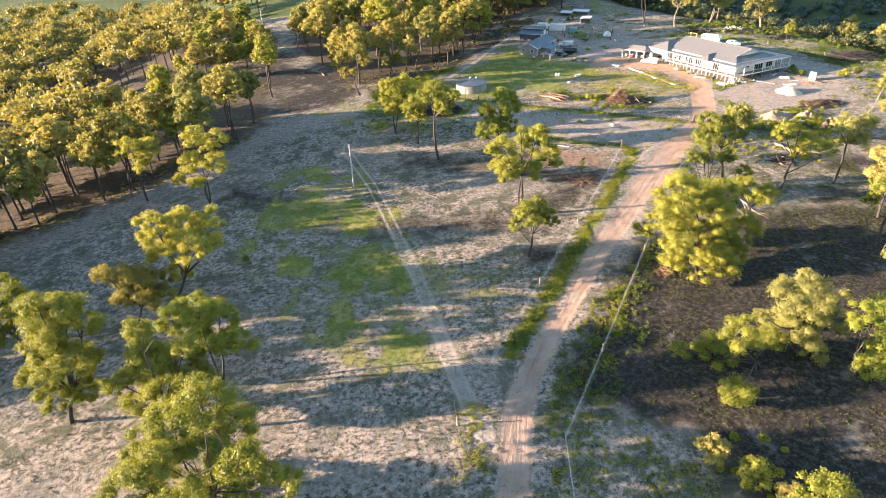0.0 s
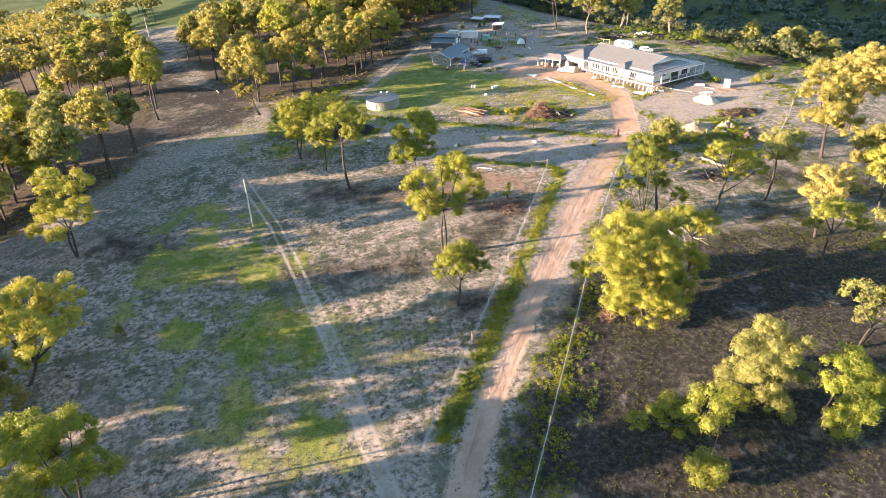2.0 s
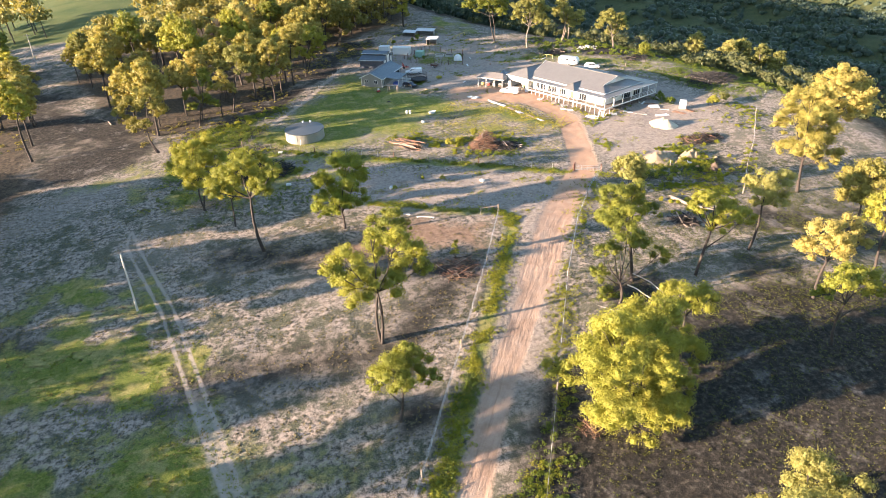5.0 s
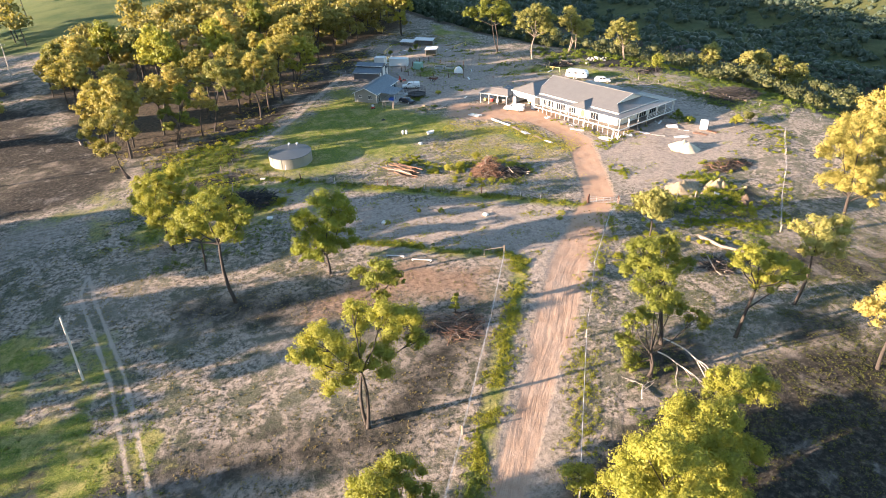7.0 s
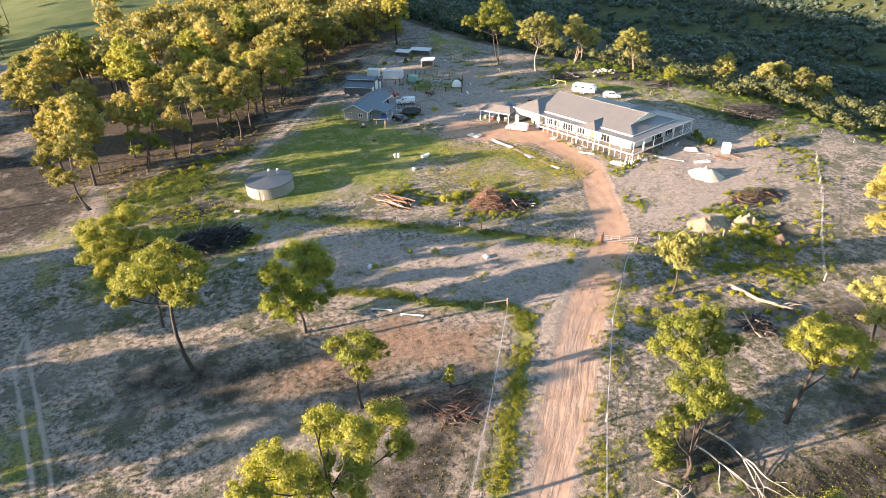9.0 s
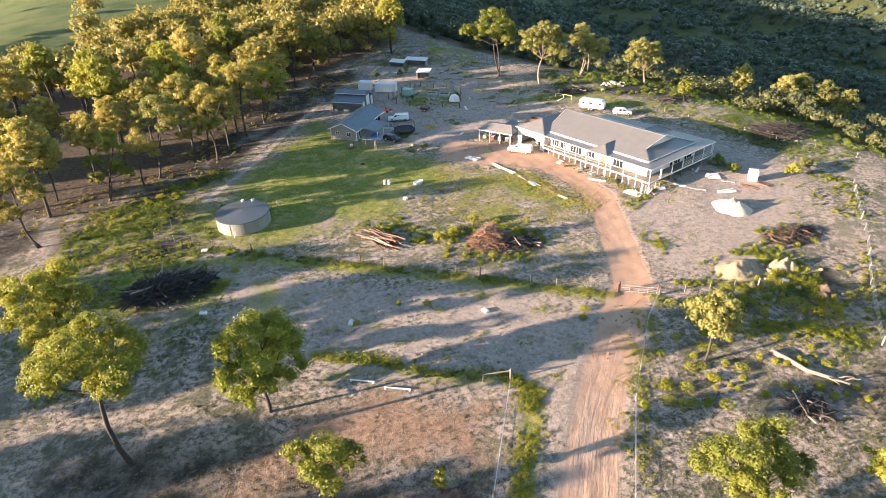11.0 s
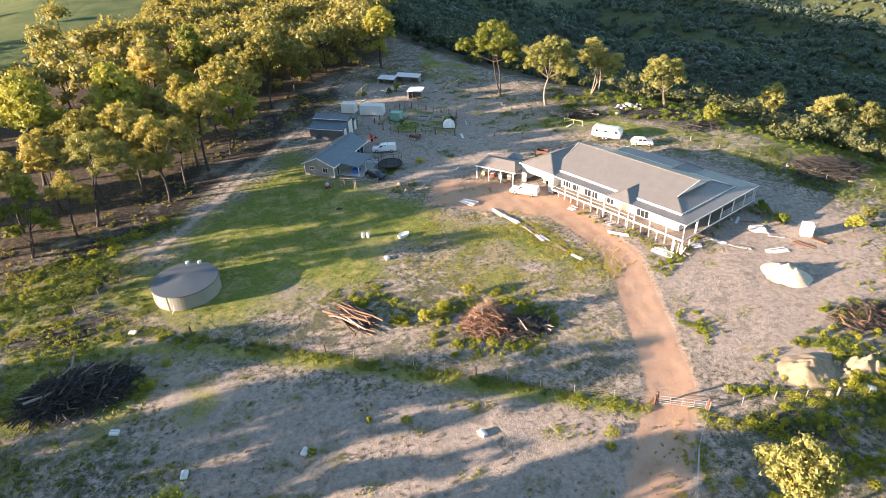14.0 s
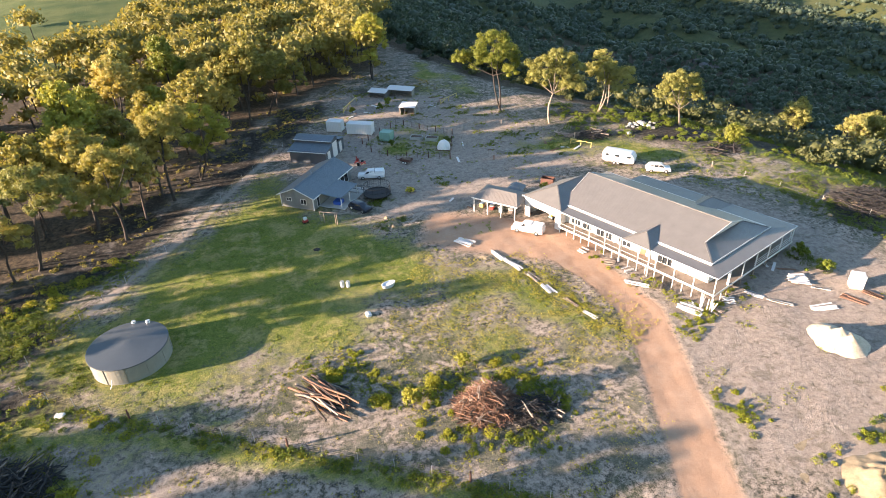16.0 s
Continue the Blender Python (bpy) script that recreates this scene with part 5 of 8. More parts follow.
weeds("scrub_weeds", "sparse yellow-green weeds over dark litter", [
    within(r, [(17, 38), (36, 72), (48, 88), (80, 96), (110, 84), (110, 20), (17, 20)], 17000), within(r, [(60, 98), (76, 130), (104, 128), (110, 96)], 3400), within(r, [(54, 98), (66, 124), (74, 130), (64, 104)], 900), within(r, [(46, 84), (56, 104), (74, 116), (96, 114), (116, 104), (112, 82), (60, 78)], 6500), within(r, [(40, 92), (46, 90), (60, 112), (54, 112)], 500), within(r, [(84, 100), (90, 116), (112, 126), (124, 116), (116, 100)], 1500),
    within(r, [(84, 120), (100, 142), (126, 150), (140, 120)], 380), within(r, [(116, 200), (150, 215), (160, 180), (150, 140), (130, 160)], 1500), within(r, [(100, 262), (145, 226), (118, 214), (104, 224)], 300)],
    0.20, 0.10, 6, 0.085, M["weed_dull"], 52, -0.6)
weeds("bushes", "rounded low green bushes in the scrub", [
    within(r, [(74, 132), (80, 127), (94, 121), (98, 128), (90, 134), (82, 132)], 46), within(r, [(60, 117), (72, 130), (84, 122), (76, 110)], 40), within(r, [(90, 131), (96, 126), (100, 134), (95, 138)], 22),
    within(r, [(46, 160), (66, 164), (68, 154), (50, 152)], 34), within(r, [(86, 128), (92, 120), (104, 128), (108, 144), (96, 140)], 26),
    within(r, [(76, 114), (86, 120), (84, 108)], 14), within(r, [(28, 40), (35, 46), (40, 36), (30, 30)], 16), along(r, [(-6, 186), (8, 198), (16, 206)], 30, 4), along(r, [(41.6, 168), (43, 166.6)], 9, 1.2), along(r, [(46.4, 162), (47.8, 161)], 9, 1.0), along(r, [(52, 162.4), (54, 161.6)], 7, 1.2),
    within(r, [(0, 156), (14, 172), (24, 168), (14, 156)], 18), within(r, [(20, 160), (62, 140), (66, 131), (50, 125), (22, 144)], 5), within(r, [(118, 222), (140, 214), (156, 190), (146, 190), (134, 206)], 26)],
    0.66, 0.60, 230, 0.11, M["weed"], 53)
weeds("scrub_bushes", "dark green scrub bushes along the brink", [
    within(r, [(134, 204), (150, 208), (164, 180), (160, 140), (145, 150), (142, 186)], 150), within(r, [(106, 228), (110, 250), (134, 238), (150, 214), (136, 206), (122, 216)], 170), along(r, [(112, 236), (130, 230), (146, 222), (158, 200), (164, 165)], 150, 7)],
    0.85, 0.7, 120, 0.15, M["leaf_dark"], 58)
weeds("dark_weeds", "dark green leafy weeds round the wood piles and along the fences", [
    along(r, [(38, 170), (43, 168), (46, 166)], 40, 3.4), along(r, [(46.5, 166), (50, 160), (52, 164)], 46, 3.0), along(r, [(51, 161), (56, 162), (62, 160), (66, 155)], 90, 2.6), along(r, [(52, 154), (57, 151.5), (63, 150.5)], 70, 2.4),
    along(r, [(-10, 178), (5, 178.5), (20.1, 167.9), (36.3, 157.7), (52.6, 147.5), (62, 140.9), (69, 136.5)], 330, 1.5), along(r, ARENA_WEEDS, 130, 1.5),
    within(r, [(-14, 154), (2, 150), (14, 153), (18, 160), (14, 167), (0, 172), (-12, 176)], 420), within(r, [(-8, 141), (10, 141), (20, 146), (16, 153), (-2, 153)], 160), within(r, [(-8, 176), (5, 181), (13, 195), (21, 212), (12, 204), (-10, 192)], 620),
    within(r, [(75, 132), (81, 127), (94, 121), (98, 128), (90, 133), (82, 132)], 170), within(r, [(91, 130), (96, 126), (102, 134), (96, 139)], 90), within(r, [(62, 240), (63, 234), (67, 229), (77, 225), (82, 237), (72, 249)], 120),
    along(r, [(60, 215), (57, 209), (60.5, 211)], 60, 2.2), along(r, [(56, 200), (58, 203), (61, 201.5)], 40, 1.6), along(r, [(10.5, 61.5), (18.9, 74), (27.8, 88)], 260, 2.0),
    within(r, [(13, 50), (16, 58), (24, 70), (40, 84), (30, 62), (21, 50)], 420), within(r, [(112, 172), (114, 163), (110, 164)], 24), along(r, [(100, 140), (104, 143), (109, 141)], 50, 2.0), within(r, [(90, 130), (92, 126), (98, 127.5), (100, 130), (97, 132.5), (92, 132)], 150), within(r, [(91, 140), (95, 136), (99, 137), (96, 141)], 46),
    within(r, [(127, 190), (125, 178), (128, 168), (136, 164), (146, 170), (144, 182), (136, 192)], 420), within(r, [(116, 202), (124, 192), (128, 178), (126, 166), (134, 156), (150, 166), (150, 190), (136, 208), (122, 212)], 620), within(r, [(88, 120), (96, 124), (94, 116), (86, 114)], 60), within(r, [(47, 88), (52, 84), (58, 92), (54, 98), (49, 96)], 90),
    within(r, [(-10, 176), (4, 170), (13, 169), (16, 174), (12.5, 182), (9, 197), (-3, 196), (-12, 188)], 700), patches(r, [(88, 236), (97, 235), (104, 228), (114, 216), (112, 208), (100, 216), (92, 220)], 18, 8, 1.0), along(r, [(70, 215.5), (72.5, 214), (71, 212.5)], 16, 1.6), along(r, [(113, 164), (114.5, 169.5)], 18, 1.2),
    patches(r, [(84, 262), (96, 268), (104, 250), (96, 242), (86, 250)], 14, 8, 1.2)],
    0.46, 0.36, 44, 0.10, M["leaf_dark"], 91, -0.5)
weeds("undergrowth", "low dark scrub and litter along the foot of the wood", [
    within(r, [(-22, 186), (-4, 190), (13, 198), (23, 228), (42, 248), (52, 272), (40, 274), (18, 240), (4, 212), (-20, 200)], 900), within(r, [(-90, 108), (-72, 118), (-50, 138), (-42, 158), (-50, 160), (-70, 134), (-92, 118)], 500),
    within(r, [(-60, 200), (-46, 200), (-58, 250), (-74, 290), (-84, 286)], 260), within(r, [(56, 276), (80, 286), (92, 268), (88, 290), (70, 298)], 160), within(r, [(41, 242), (48, 247), (51, 256), (57, 266), (56, 276), (46, 272), (38, 254)], 220)],
    0.5, 0.30, 26, 0.14, M["leaf_wood"], 92, -0.4)
weeds("dry_tufts", "tufts of bleached dry grass over the paddock", [
    within(r, [(-60, 36), (10, 36), (12, 62), (50, 128), (10, 160), (-40, 165), (-70, 110)], 14000), within(r, [(20, 165), (70, 134), (66, 124), (46, 128)], 500)],
    0.22, 0.10, 5, 0.12, M["grass"], 54, -0.4)
weeds("lawn_tufts", "longer grass tufts on the green lawn", [within(r, LAWN, 3000), within(r, [(-25, 110), (-6, 116), (2, 70), (-8, 66)], 1500)], 0.34, 0.06, 9, 0.095, M["weed"], 55, -0.3)

weeds("straw_weeds", "bright yellow-green weeds on the dry end of the lawn", [
    within(r, [(50, 174), (60, 190), (71, 184), (77, 172), (80, 160), (70, 158), (58, 163)], 3400), along(r, [(71, 184), (75, 174), (80, 161)], 2000, 5.5),
    within(r, [(28, 163), (44, 176), (70, 162), (76, 148), (66, 141), (44, 154)], 900), within(r, [(78, 118), (90, 128), (104, 126), (100, 114)], 700)],
    0.26, 0.07, 7, 0.075, M["straw"], 56, -0.6)
weeds("clumped_weeds", "leafy yellow-green weed clumps round the wood piles", [
    along(r, [(39, 170), (44, 168), (46, 171)], 30, 3.0), along(r, [(46.5, 166), (49, 163)], 14, 2.0), along(r, [(50, 161), (56, 161.5), (62, 162)], 26, 2.6), along(r, [(63, 160), (66, 156), (65, 152)], 34, 2.4), along(r, [(52, 154.5), (57, 151.5), (63, 150.5)], 34, 2.2),
    along(r, [(81, 150), (83, 143)], 12, 3.0), along(r, [(78, 136), (81, 134.5), (84.5, 133.2)], 34, 1.4), along(r, [(81.5, 124.5), (84, 123), (87.5, 121.5), (92, 117.5)], 150, 2.6), along(r, [(93.7, 123), (97.3, 124.3), (90.9, 124.6)], 22, 1.2), along(r, [(95, 117), (104, 126), (113, 134.3)], 60, 2.4), along(r, [(118, 141), (124.5, 147), (128, 152), (127, 158)], 90, 4.0), along(r, [(100.6, 144), (101.5, 141.5), (103, 139.4)], 34, 1.6), along(r, [(92, 139.6), (97, 137.6)], 24, 1.6), along(r, [(90, 163), (86, 158)], 24, 2.2), along(r, [(84, 150), (82.5, 145)], 16, 1.6), within(r, [(80, 134), (86, 140), (100, 140), (104, 134), (92, 128)], 46), along(r, [(84, 180), (88, 171), (92, 161)], 30, 2.4), along(r, [(90, 162), (98, 164), (104, 168)], 16, 2.4), within(r, [(104, 144), (120, 156), (124, 146), (112, 138)], 14), within(r, [(-10, 160), (2, 176), (12, 172), (16, 166), (4, 168), (0, 158)], 60)],
    0.40, 0.30, 90, 0.095, M["weed"], 57)

weeds("yard_weeds", "sparse grey-green weeds over the bare back yard", [
    within(r, [(50, 256), (60, 284), (88, 272), (104, 240), (104, 214), (84, 206), (60, 214), (56, 226), (62, 232)], 420), within(r, [(61, 240), (72, 249), (82, 238), (77, 225), (66, 230)], 160), within(r, [(100, 214), (124, 214), (138, 184), (128, 176), (112, 200)], 360),
    within(r, [(62, 188), (66, 200), (78, 196), (72, 188)], 20), patches(r, [(56, 254), (62, 284), (86, 272), (102, 242), (104, 226), (86, 212), (84, 240), (72, 252)], 60, 9, 1.0)], 0.4, 0.18, 26, 0.11, M["leaf_dark"], 59, -0.3)

# ---- farmhouse ----
def quad_roof(pts, name, mat, root, label="", thick=0.10):
    return part(name, slab(bmesh.new(), pts, thick), mat, root, label)


def bar(bm, a, b, w, h):
    """A squared rail from a to b."""
    a, b = Vector(a), Vector(b)
    d = (b - a).normalized()
    s = d.cross(Vector((0, 0, 1)))
    s = (s.normalized() if s.length > 1e-3 else Vector((1, 0, 0))) * (w / 2)
    u = s.cross(d).normalized() * (h / 2)
    vs = [bm.verts.new(p + i * s + j * u) for p in (a, b) for i, j in ((-1, -1), (1, -1), (1, 1), (-1, 1))]
    for f in ((3, 2, 1, 0), (4, 5, 6, 7), (0, 1, 5, 4), (1, 2, 6, 5), (2, 3, 7, 6), (3, 0, 4, 7)):
        bm.faces.new([vs[i] for i in f])
    return bm


def window(root, axis, at, lo, hi, z0, z1, out, panes=2, frame_mat=None, door=False):
    """A framed window in a wall plane: axis 'x' means the wall stands at x = at. out: +1 or -1, the outer side."""
    frame_mat = frame_mat or M["white"]

    def b3(a0, a1, c0, c1, d0, d1):
        d0, d1 = sorted((at + out * d0, at + out * d1))
        return (d0, d1, a0, a1, c0, c1) if axis == "x" else (a0, a1, d0, d1, c0, c1)
    t = 0.07
    fr = part("door" if door else "window", boxes(b3(lo, hi, z0, z0 + t, 0.003, 0.06), b3(lo, hi, z1 - t, z1, 0.003, 0.06), b3(lo, lo + t, z0 + t, z1 - t, 0.003, 0.06), b3(hi - t, hi, z0 + t, z1 - t, 0.003, 0.06),
              *[b3(lo + (hi - lo) * k / panes - t / 2, lo + (hi - lo) * k / panes + t / 2, z0 + t, z1 - t, 0.003, 0.055) for k in range(1, panes)]), frame_mat, root)
    for k in range(panes):
        w = (hi - lo) / panes
        part("pane", boxes(b3(lo + w * k + t * 0.6, lo + w * (k + 1) - t * 0.6, z0 + t, z1 - t, 0.004, 0.02)), M["glass"], fr)
    return fr


FLOOR, GUT, EAVE, RIDGE = 1.8, 4.42, 4.7, 7.4


def ridge_bars(bm, lines, w=0.26, h=0.06):
    for a, b in lines:
        bar(bm, a, b, w, h)
    return bm


def farmhouse():
    root = thing("farmhouse", pose(92.39, 162.8, 0, -1.26, 1.15, 20.31), "long unfinished white weatherboard house with grey metal roof and verandahs", "house")
    W, tan = M["white"], M["roof"]
    part("wall", boxes((2.1, 18.4, 2.1, 31.2, FLOOR, EAVE - 0.03)), M["board"], root, "white weatherboard walls")
    # garage wing around its opening
    part("wall", boxes((0.45, 0.65, 33.9, 35.0, -1.0, 4.4), (0.45, 0.65, 27.1, 28.2, -1.0, 4.4), (0.45, 0.65, 28.2, 33.9, 2.95, 4.4), (0.65, 9.0, 34.8, 35.0, -1.0, 4.4), (0.65, 2.08, 27.1, 27.3, -1.0, 4.4)), M["board"], root)
    part("floor", boxes((0.6, 9.0, 27.3, 34.8, -1.0, 0.10)), M["concrete"], root)
    # main roof: hipped, with gablets at both ends
    x0, x1, y0, y1, k = 2.45, 18.2, 2.2, 31.9, 2.9
    xr, s = (x0 + x1) / 2, (RIDGE - EAVE) / ((x1 - x0) / 2)
    zk, g = EAVE + s * k, 0.75
    quad_roof([(x0, y0, EAVE), (x0 + k, y0 + k, zk), (xr, y0 + k - g, RIDGE), (xr, y1 - k + g, RIDGE), (x0 + k, y1 - k, zk), (x0, y1, EAVE)], "roof", tan, root, "sunlit beige-grey ribbed metal roof")
    quad_roof([(x1, y1, EAVE), (x1 - k, y1 - k, zk), (xr, y1 - k + g, RIDGE), (xr, y0 + k - g, RIDGE), (x1 - k, y0 + k, zk), (x1, y0, EAVE)], "roof", tan, root)
    quad_roof([(x0, y0, EAVE), (x1, y0, EAVE), (x1 - k, y0 + k, zk), (x0 + k, y0 + k, zk)], "roof", M["roof_cross"], root)
    quad_roof([(x1, y1, EAVE), (x0, y1, EAVE), (x0 + k, y1 - k, zk), (x1 - k, y1 - k, zk)], "roof", M["roof_cross"], root)
    for yy, d in ((y0 + k, 1), (y1 - k, -1)):
        bm = bmesh.new()
        bm.faces.new([bm.verts.new(p) for p in ((x0 + k + 0.2, yy + 0.05 * d, zk), (x1 - k - 0.2, yy + 0.05 * d, zk), (xr, yy + 0.05 * d, RIDGE - 0.12))])
        ex = bmesh.ops.extrude_face_region(bm, geom=bm.faces[:])
        bmesh.ops.translate(bm, vec=(0, 0.12 * d, 0), verts=[v for v in ex["geom"] if isinstance(v, bmesh.types.BMVert)])
        part("gable", bm, M["board"], root)
    cap = [((xr, y0 + k - g, RIDGE + 0.03), (xr, y1 - k + g, RIDGE + 0.03))]
    for p, q in (((x0, y0), (x0 + k, y0 + k)), ((x1, y0), (x1 - k, y0 + k)), ((x1, y1), (x1 - k, y1 - k))):
        cap.append(((*p, EAVE + 0.03), (*q, zk + 0.03)))
    part("ridge_cap", ridge_bars(bmesh.new(), cap), tan, root)
    barge = []
    for yy in (y0 + k - g, y1 - k + g):
        barge += [((xr, yy, RIDGE), (x0 + k, yy + (g if yy < 15 else -g), zk)), ((xr, yy, RIDGE), (x1 - k, yy + (g if yy < 15 else -g), zk))]
    for b_ in barge:
        part("barge_board", ridge_bars(bmesh.new(), [b_], 0.1, 0.18), M["trim"], root)
    bm = bmesh.new()
    bar(bm, (x0 - 0.05, y0, EAVE), (x0 - 0.05, 26.8, EAVE), 0.11, 0.12)
    bar(bm, (x0, y0 - 0.05, EAVE), (x1, y0 - 0.05, EAVE), 0.11, 0.12)
    part("gutter", bm, M["trim"], root, "pale grey metal gutter")
    # verandah roofs
    e2 = EAVE - 0.12
    quad_roof([(0.0, -0.1, GUT), (x0 + 0.1, y0 + 0.1, e2), (x0 + 0.1, 26.8, e2), (0.0, 26.8, GUT)], "verandah_roof", M["roof"], root, thick=0.06)
    quad_roof([(0.0, -0.1, GUT), (22.0, -0.1, GUT), (x1 - 0.1, y0 + 0.1, e2), (x0 + 0.1, y0 + 0.1, e2)], "verandah_roof", M["roof_cross"], root, thick=0.06)
    quad_roof([(22.0, -0.1, GUT), (22.0, 27.0, GUT), (x1 - 0.1, 27.0, e2), (x1 - 0.1, y0 + 0.1, e2)], "verandah_roof", M["roof"], root, thick=0.06)
    bm = bmesh.new()
    bar(bm, (-0.05, -0.15, GUT - 0.05), (-0.05, 26.8, GUT - 0.05), 0.1, 0.16)
    bar(bm, (-0.1, -0.15, GUT - 0.05), (22.1, -0.15, GUT - 0.05), 0.1, 0.16)
    bar(bm, (22.05, -0.2, GUT - 0.05), (22.05, 27.0, GUT - 0.05), 0.1, 0.16)
    part("gutter", bm, M["trim"], root, "pale grey metal gutter")
    # garage wing roof
    wy0, wy1, wz = 26.8, 35.3, 4.46
    wm, ax = (wy0 + wy1) / 2, 3.9
    wr = 6.45
    quad_roof([(0.13, wy0, wz), (ax, wm, wr), (0.13, wy1, wz)], "roof", tan, root)
    quad_roof([(0.13, wy0, wz), (10.0, wy0, wz), (10.0, wm, wr), (ax, wm, wr)], "roof", M["roof_cross"], root)
    quad_roof([(0.13, wy1, wz), (ax, wm, wr), (10.0, wm, wr), (10.0, wy1, wz)], "roof", M["roof_cross"], root)
    part("ridge_cap", ridge_bars(bmesh.new(), [((0.1, wy0, wz + 0.04), (ax, wm, wr + 0.04)), ((0.1, wy1, wz + 0.04), (ax, wm, wr + 0.04)), ((ax, wm, wr + 0.04), (10, wm, wr + 0.04))], 0.2), tan, root)
    part("gutter", bar(bmesh.new(), (0.06, wy0 - 0.1, wz - 0.05), (0.06, wy1 + 0.1, wz - 0.05), 0.12, 0.16), W, root)
    # entry gablets, front and back
    for sx, ax in ((-1, -0.2), (1, 22.2)):
        gy, gw, gz, gt = 12.4, 2.4, GUT - 0.02, GUT + 1.25
        far, tip = ax - sx * 8.0, ax - sx * 2.4
        hip = [(ax, gy - gw, gz), (tip, gy, gt), (ax, gy + gw, gz)]
        quad_roof(hip if sx < 0 else hip[::-1], "roof", tan, root)
        a = [(ax, gy - gw, gz), (far, gy - gw, gz), (far, gy, gt), (tip, gy, gt)]
        b = [(ax, gy + gw, gz), (tip, gy, gt), (far, gy, gt), (far, gy + gw, gz)]
        quad_roof(a if sx < 0 else a[::-1], "roof", M["roof_cross"], root)
        quad_roof(b if sx < 0 else b[::-1], "roof", M["roof_cross"], root)
        part("gutter", bar(bmesh.new(), (ax, gy - gw, gz - 0.04), (ax, gy + gw, gz - 0.04), 0.12, 0.16), W, root)
        part("ridge_cap", ridge_bars(bmesh.new(), [((ax, gy - gw, gz + 0.04), (tip, gy, gt + 0.04)), ((ax, gy + gw, gz + 0.04), (tip, gy, gt + 0.04)), ((tip, gy, gt + 0.04), (far, gy, gt + 0.04))], 0.16), tan, root)
    # decks on posts
    part("deck", boxes((0.0, 2.08, 0.0, 27.05, FLOOR - 0.1, FLOOR)), M["deck"], root, "bare timber verandah deck")
    part("deck", boxes((2.09, 22.0, 0.0, 2.08, FLOOR - 0.1, FLOOR)), M["deck"], root, "bare timber verandah deck")
    part("deck", boxes((18.42, 22.0, 2.09, 27, FLOOR - 0.1, FLOOR)), M["deck"], root)
    part("bearer", boxes((-0.07, -0.003, 0.0, 27.0, FLOOR - 0.26, FLOOR + 0.03)), W, root)
    part("bearer", boxes((0.0, 22.0, -0.07, -0.003, FLOOR - 0.26, FLOOR + 0.03)), W, root)
    for i in range(10):
        y = 0.03 + i * 2.96
        part("verandah_post", boxes((0.02, 0.14, y, y + 0.12, FLOOR, GUT - 0.1)), W, root)
        part("stump", boxes((0.03, 0.13, y, y + 0.1, -0.6, FLOOR - 0.1)), W, root)
        part("stump", boxes((2.2, 2.34, y, y + 0.14, -0.6, FLOOR - 0.1)), M["steel"], root)
        if i < 9:
            part("stump", boxes((0.03, 0.13, y + 1.5, y + 1.6, -0.6, FLOOR - 0.1)), W, root)
    for i in range(1, 7):
        x = 0.02 + i * 3.63
        w = 0.26 if i == 1 else 0.13
        part("verandah_post", boxes((x, x + w, 0.03, 0.03 + w, FLOOR, GUT - 0.1)), W, root)
        part("stump", boxes((x, x + 0.12, 0.03, 0.15, -0.6, FLOOR - 0.1)), M["wood"], root)
        part("stump", boxes((x, x + 0.14, 2.2, 2.34, -0.6, FLOOR - 0.1)), M["steel"], root)
    for i in range(8):
        part("verandah_post", boxes((21.8, 21.92, 0.3 + i * 3.7, 0.42 + i * 3.7, FLOOR, GUT - 0.1)), W, root)
    for z in (0.25, 0.6, 0.98):
        part("rail", bar(bmesh.new(), (10.6, 0.08, FLOOR + z), (21.9, 0.08, FLOOR + z), 0.05, 0.06), W, root)
    part("rail", bar(bmesh.new(), (0.08, 9.0, FLOOR + 0.55), (0.08, 26.8, FLOOR + 0.55), 0.04, 0.05), W, root)
    for y, l in ((14.9, 1), (9.9, 1)):
        part("frame_post", boxes((-0.22, -0.08, y, y + 0.14, -0.3, GUT - 0.1)), W, root, "white timber frame of the entry porch")
    # windows and doors
    for lo, hi, z0, z1, n, dr in ((24.2, 26.0, 2.0, 3.9, 3, False), (22.0, 23.8, 1.95, 3.9, 2, False), (18.0, 21.0, 1.85, 3.95, 4, True), (14.6, 16.8, 2.0, 3.9, 3, False), (7.6, 10.0, 1.85, 3.95, 3, True)):
        window(root, "x", 2.1, lo, hi, z0, z1, -1, n, door=dr)
    for lo, hi, z0, z1, n in ((5.4, 7.8, 2.9, 3.5, 4), (9.6, 13.2, 1.85, 3.95, 4), (14.6, 17.4, 1.85, 3.95, 3)):
        window(root, "y", 2.1, lo, hi, z0, z1, -1, n, door=z0 < 2)
    part("door", boxes((2.02, 2.097, 12.0, 12.9, 1.85, 3.9)), plain("brown_door", (0.24, 0.11, 0.06), 0.5), root, "brown timber front door")
    q = np.random.default_rng(14)
    for i in range(9):
        x, y = -0.7 - q.uniform(0, 0.8), q.uniform(-0.9, 1.3)
        part("timber_prop", bar(bmesh.new(), (x, y, -0.1), (x + q.uniform(0.2, 0.7), y + q.uniform(-0.3, 0.3), q.uniform(0.9, 1.9)), 0.09, 0.07), W, root, "white timber prop at the deck corner")
    return root


farmhouse()


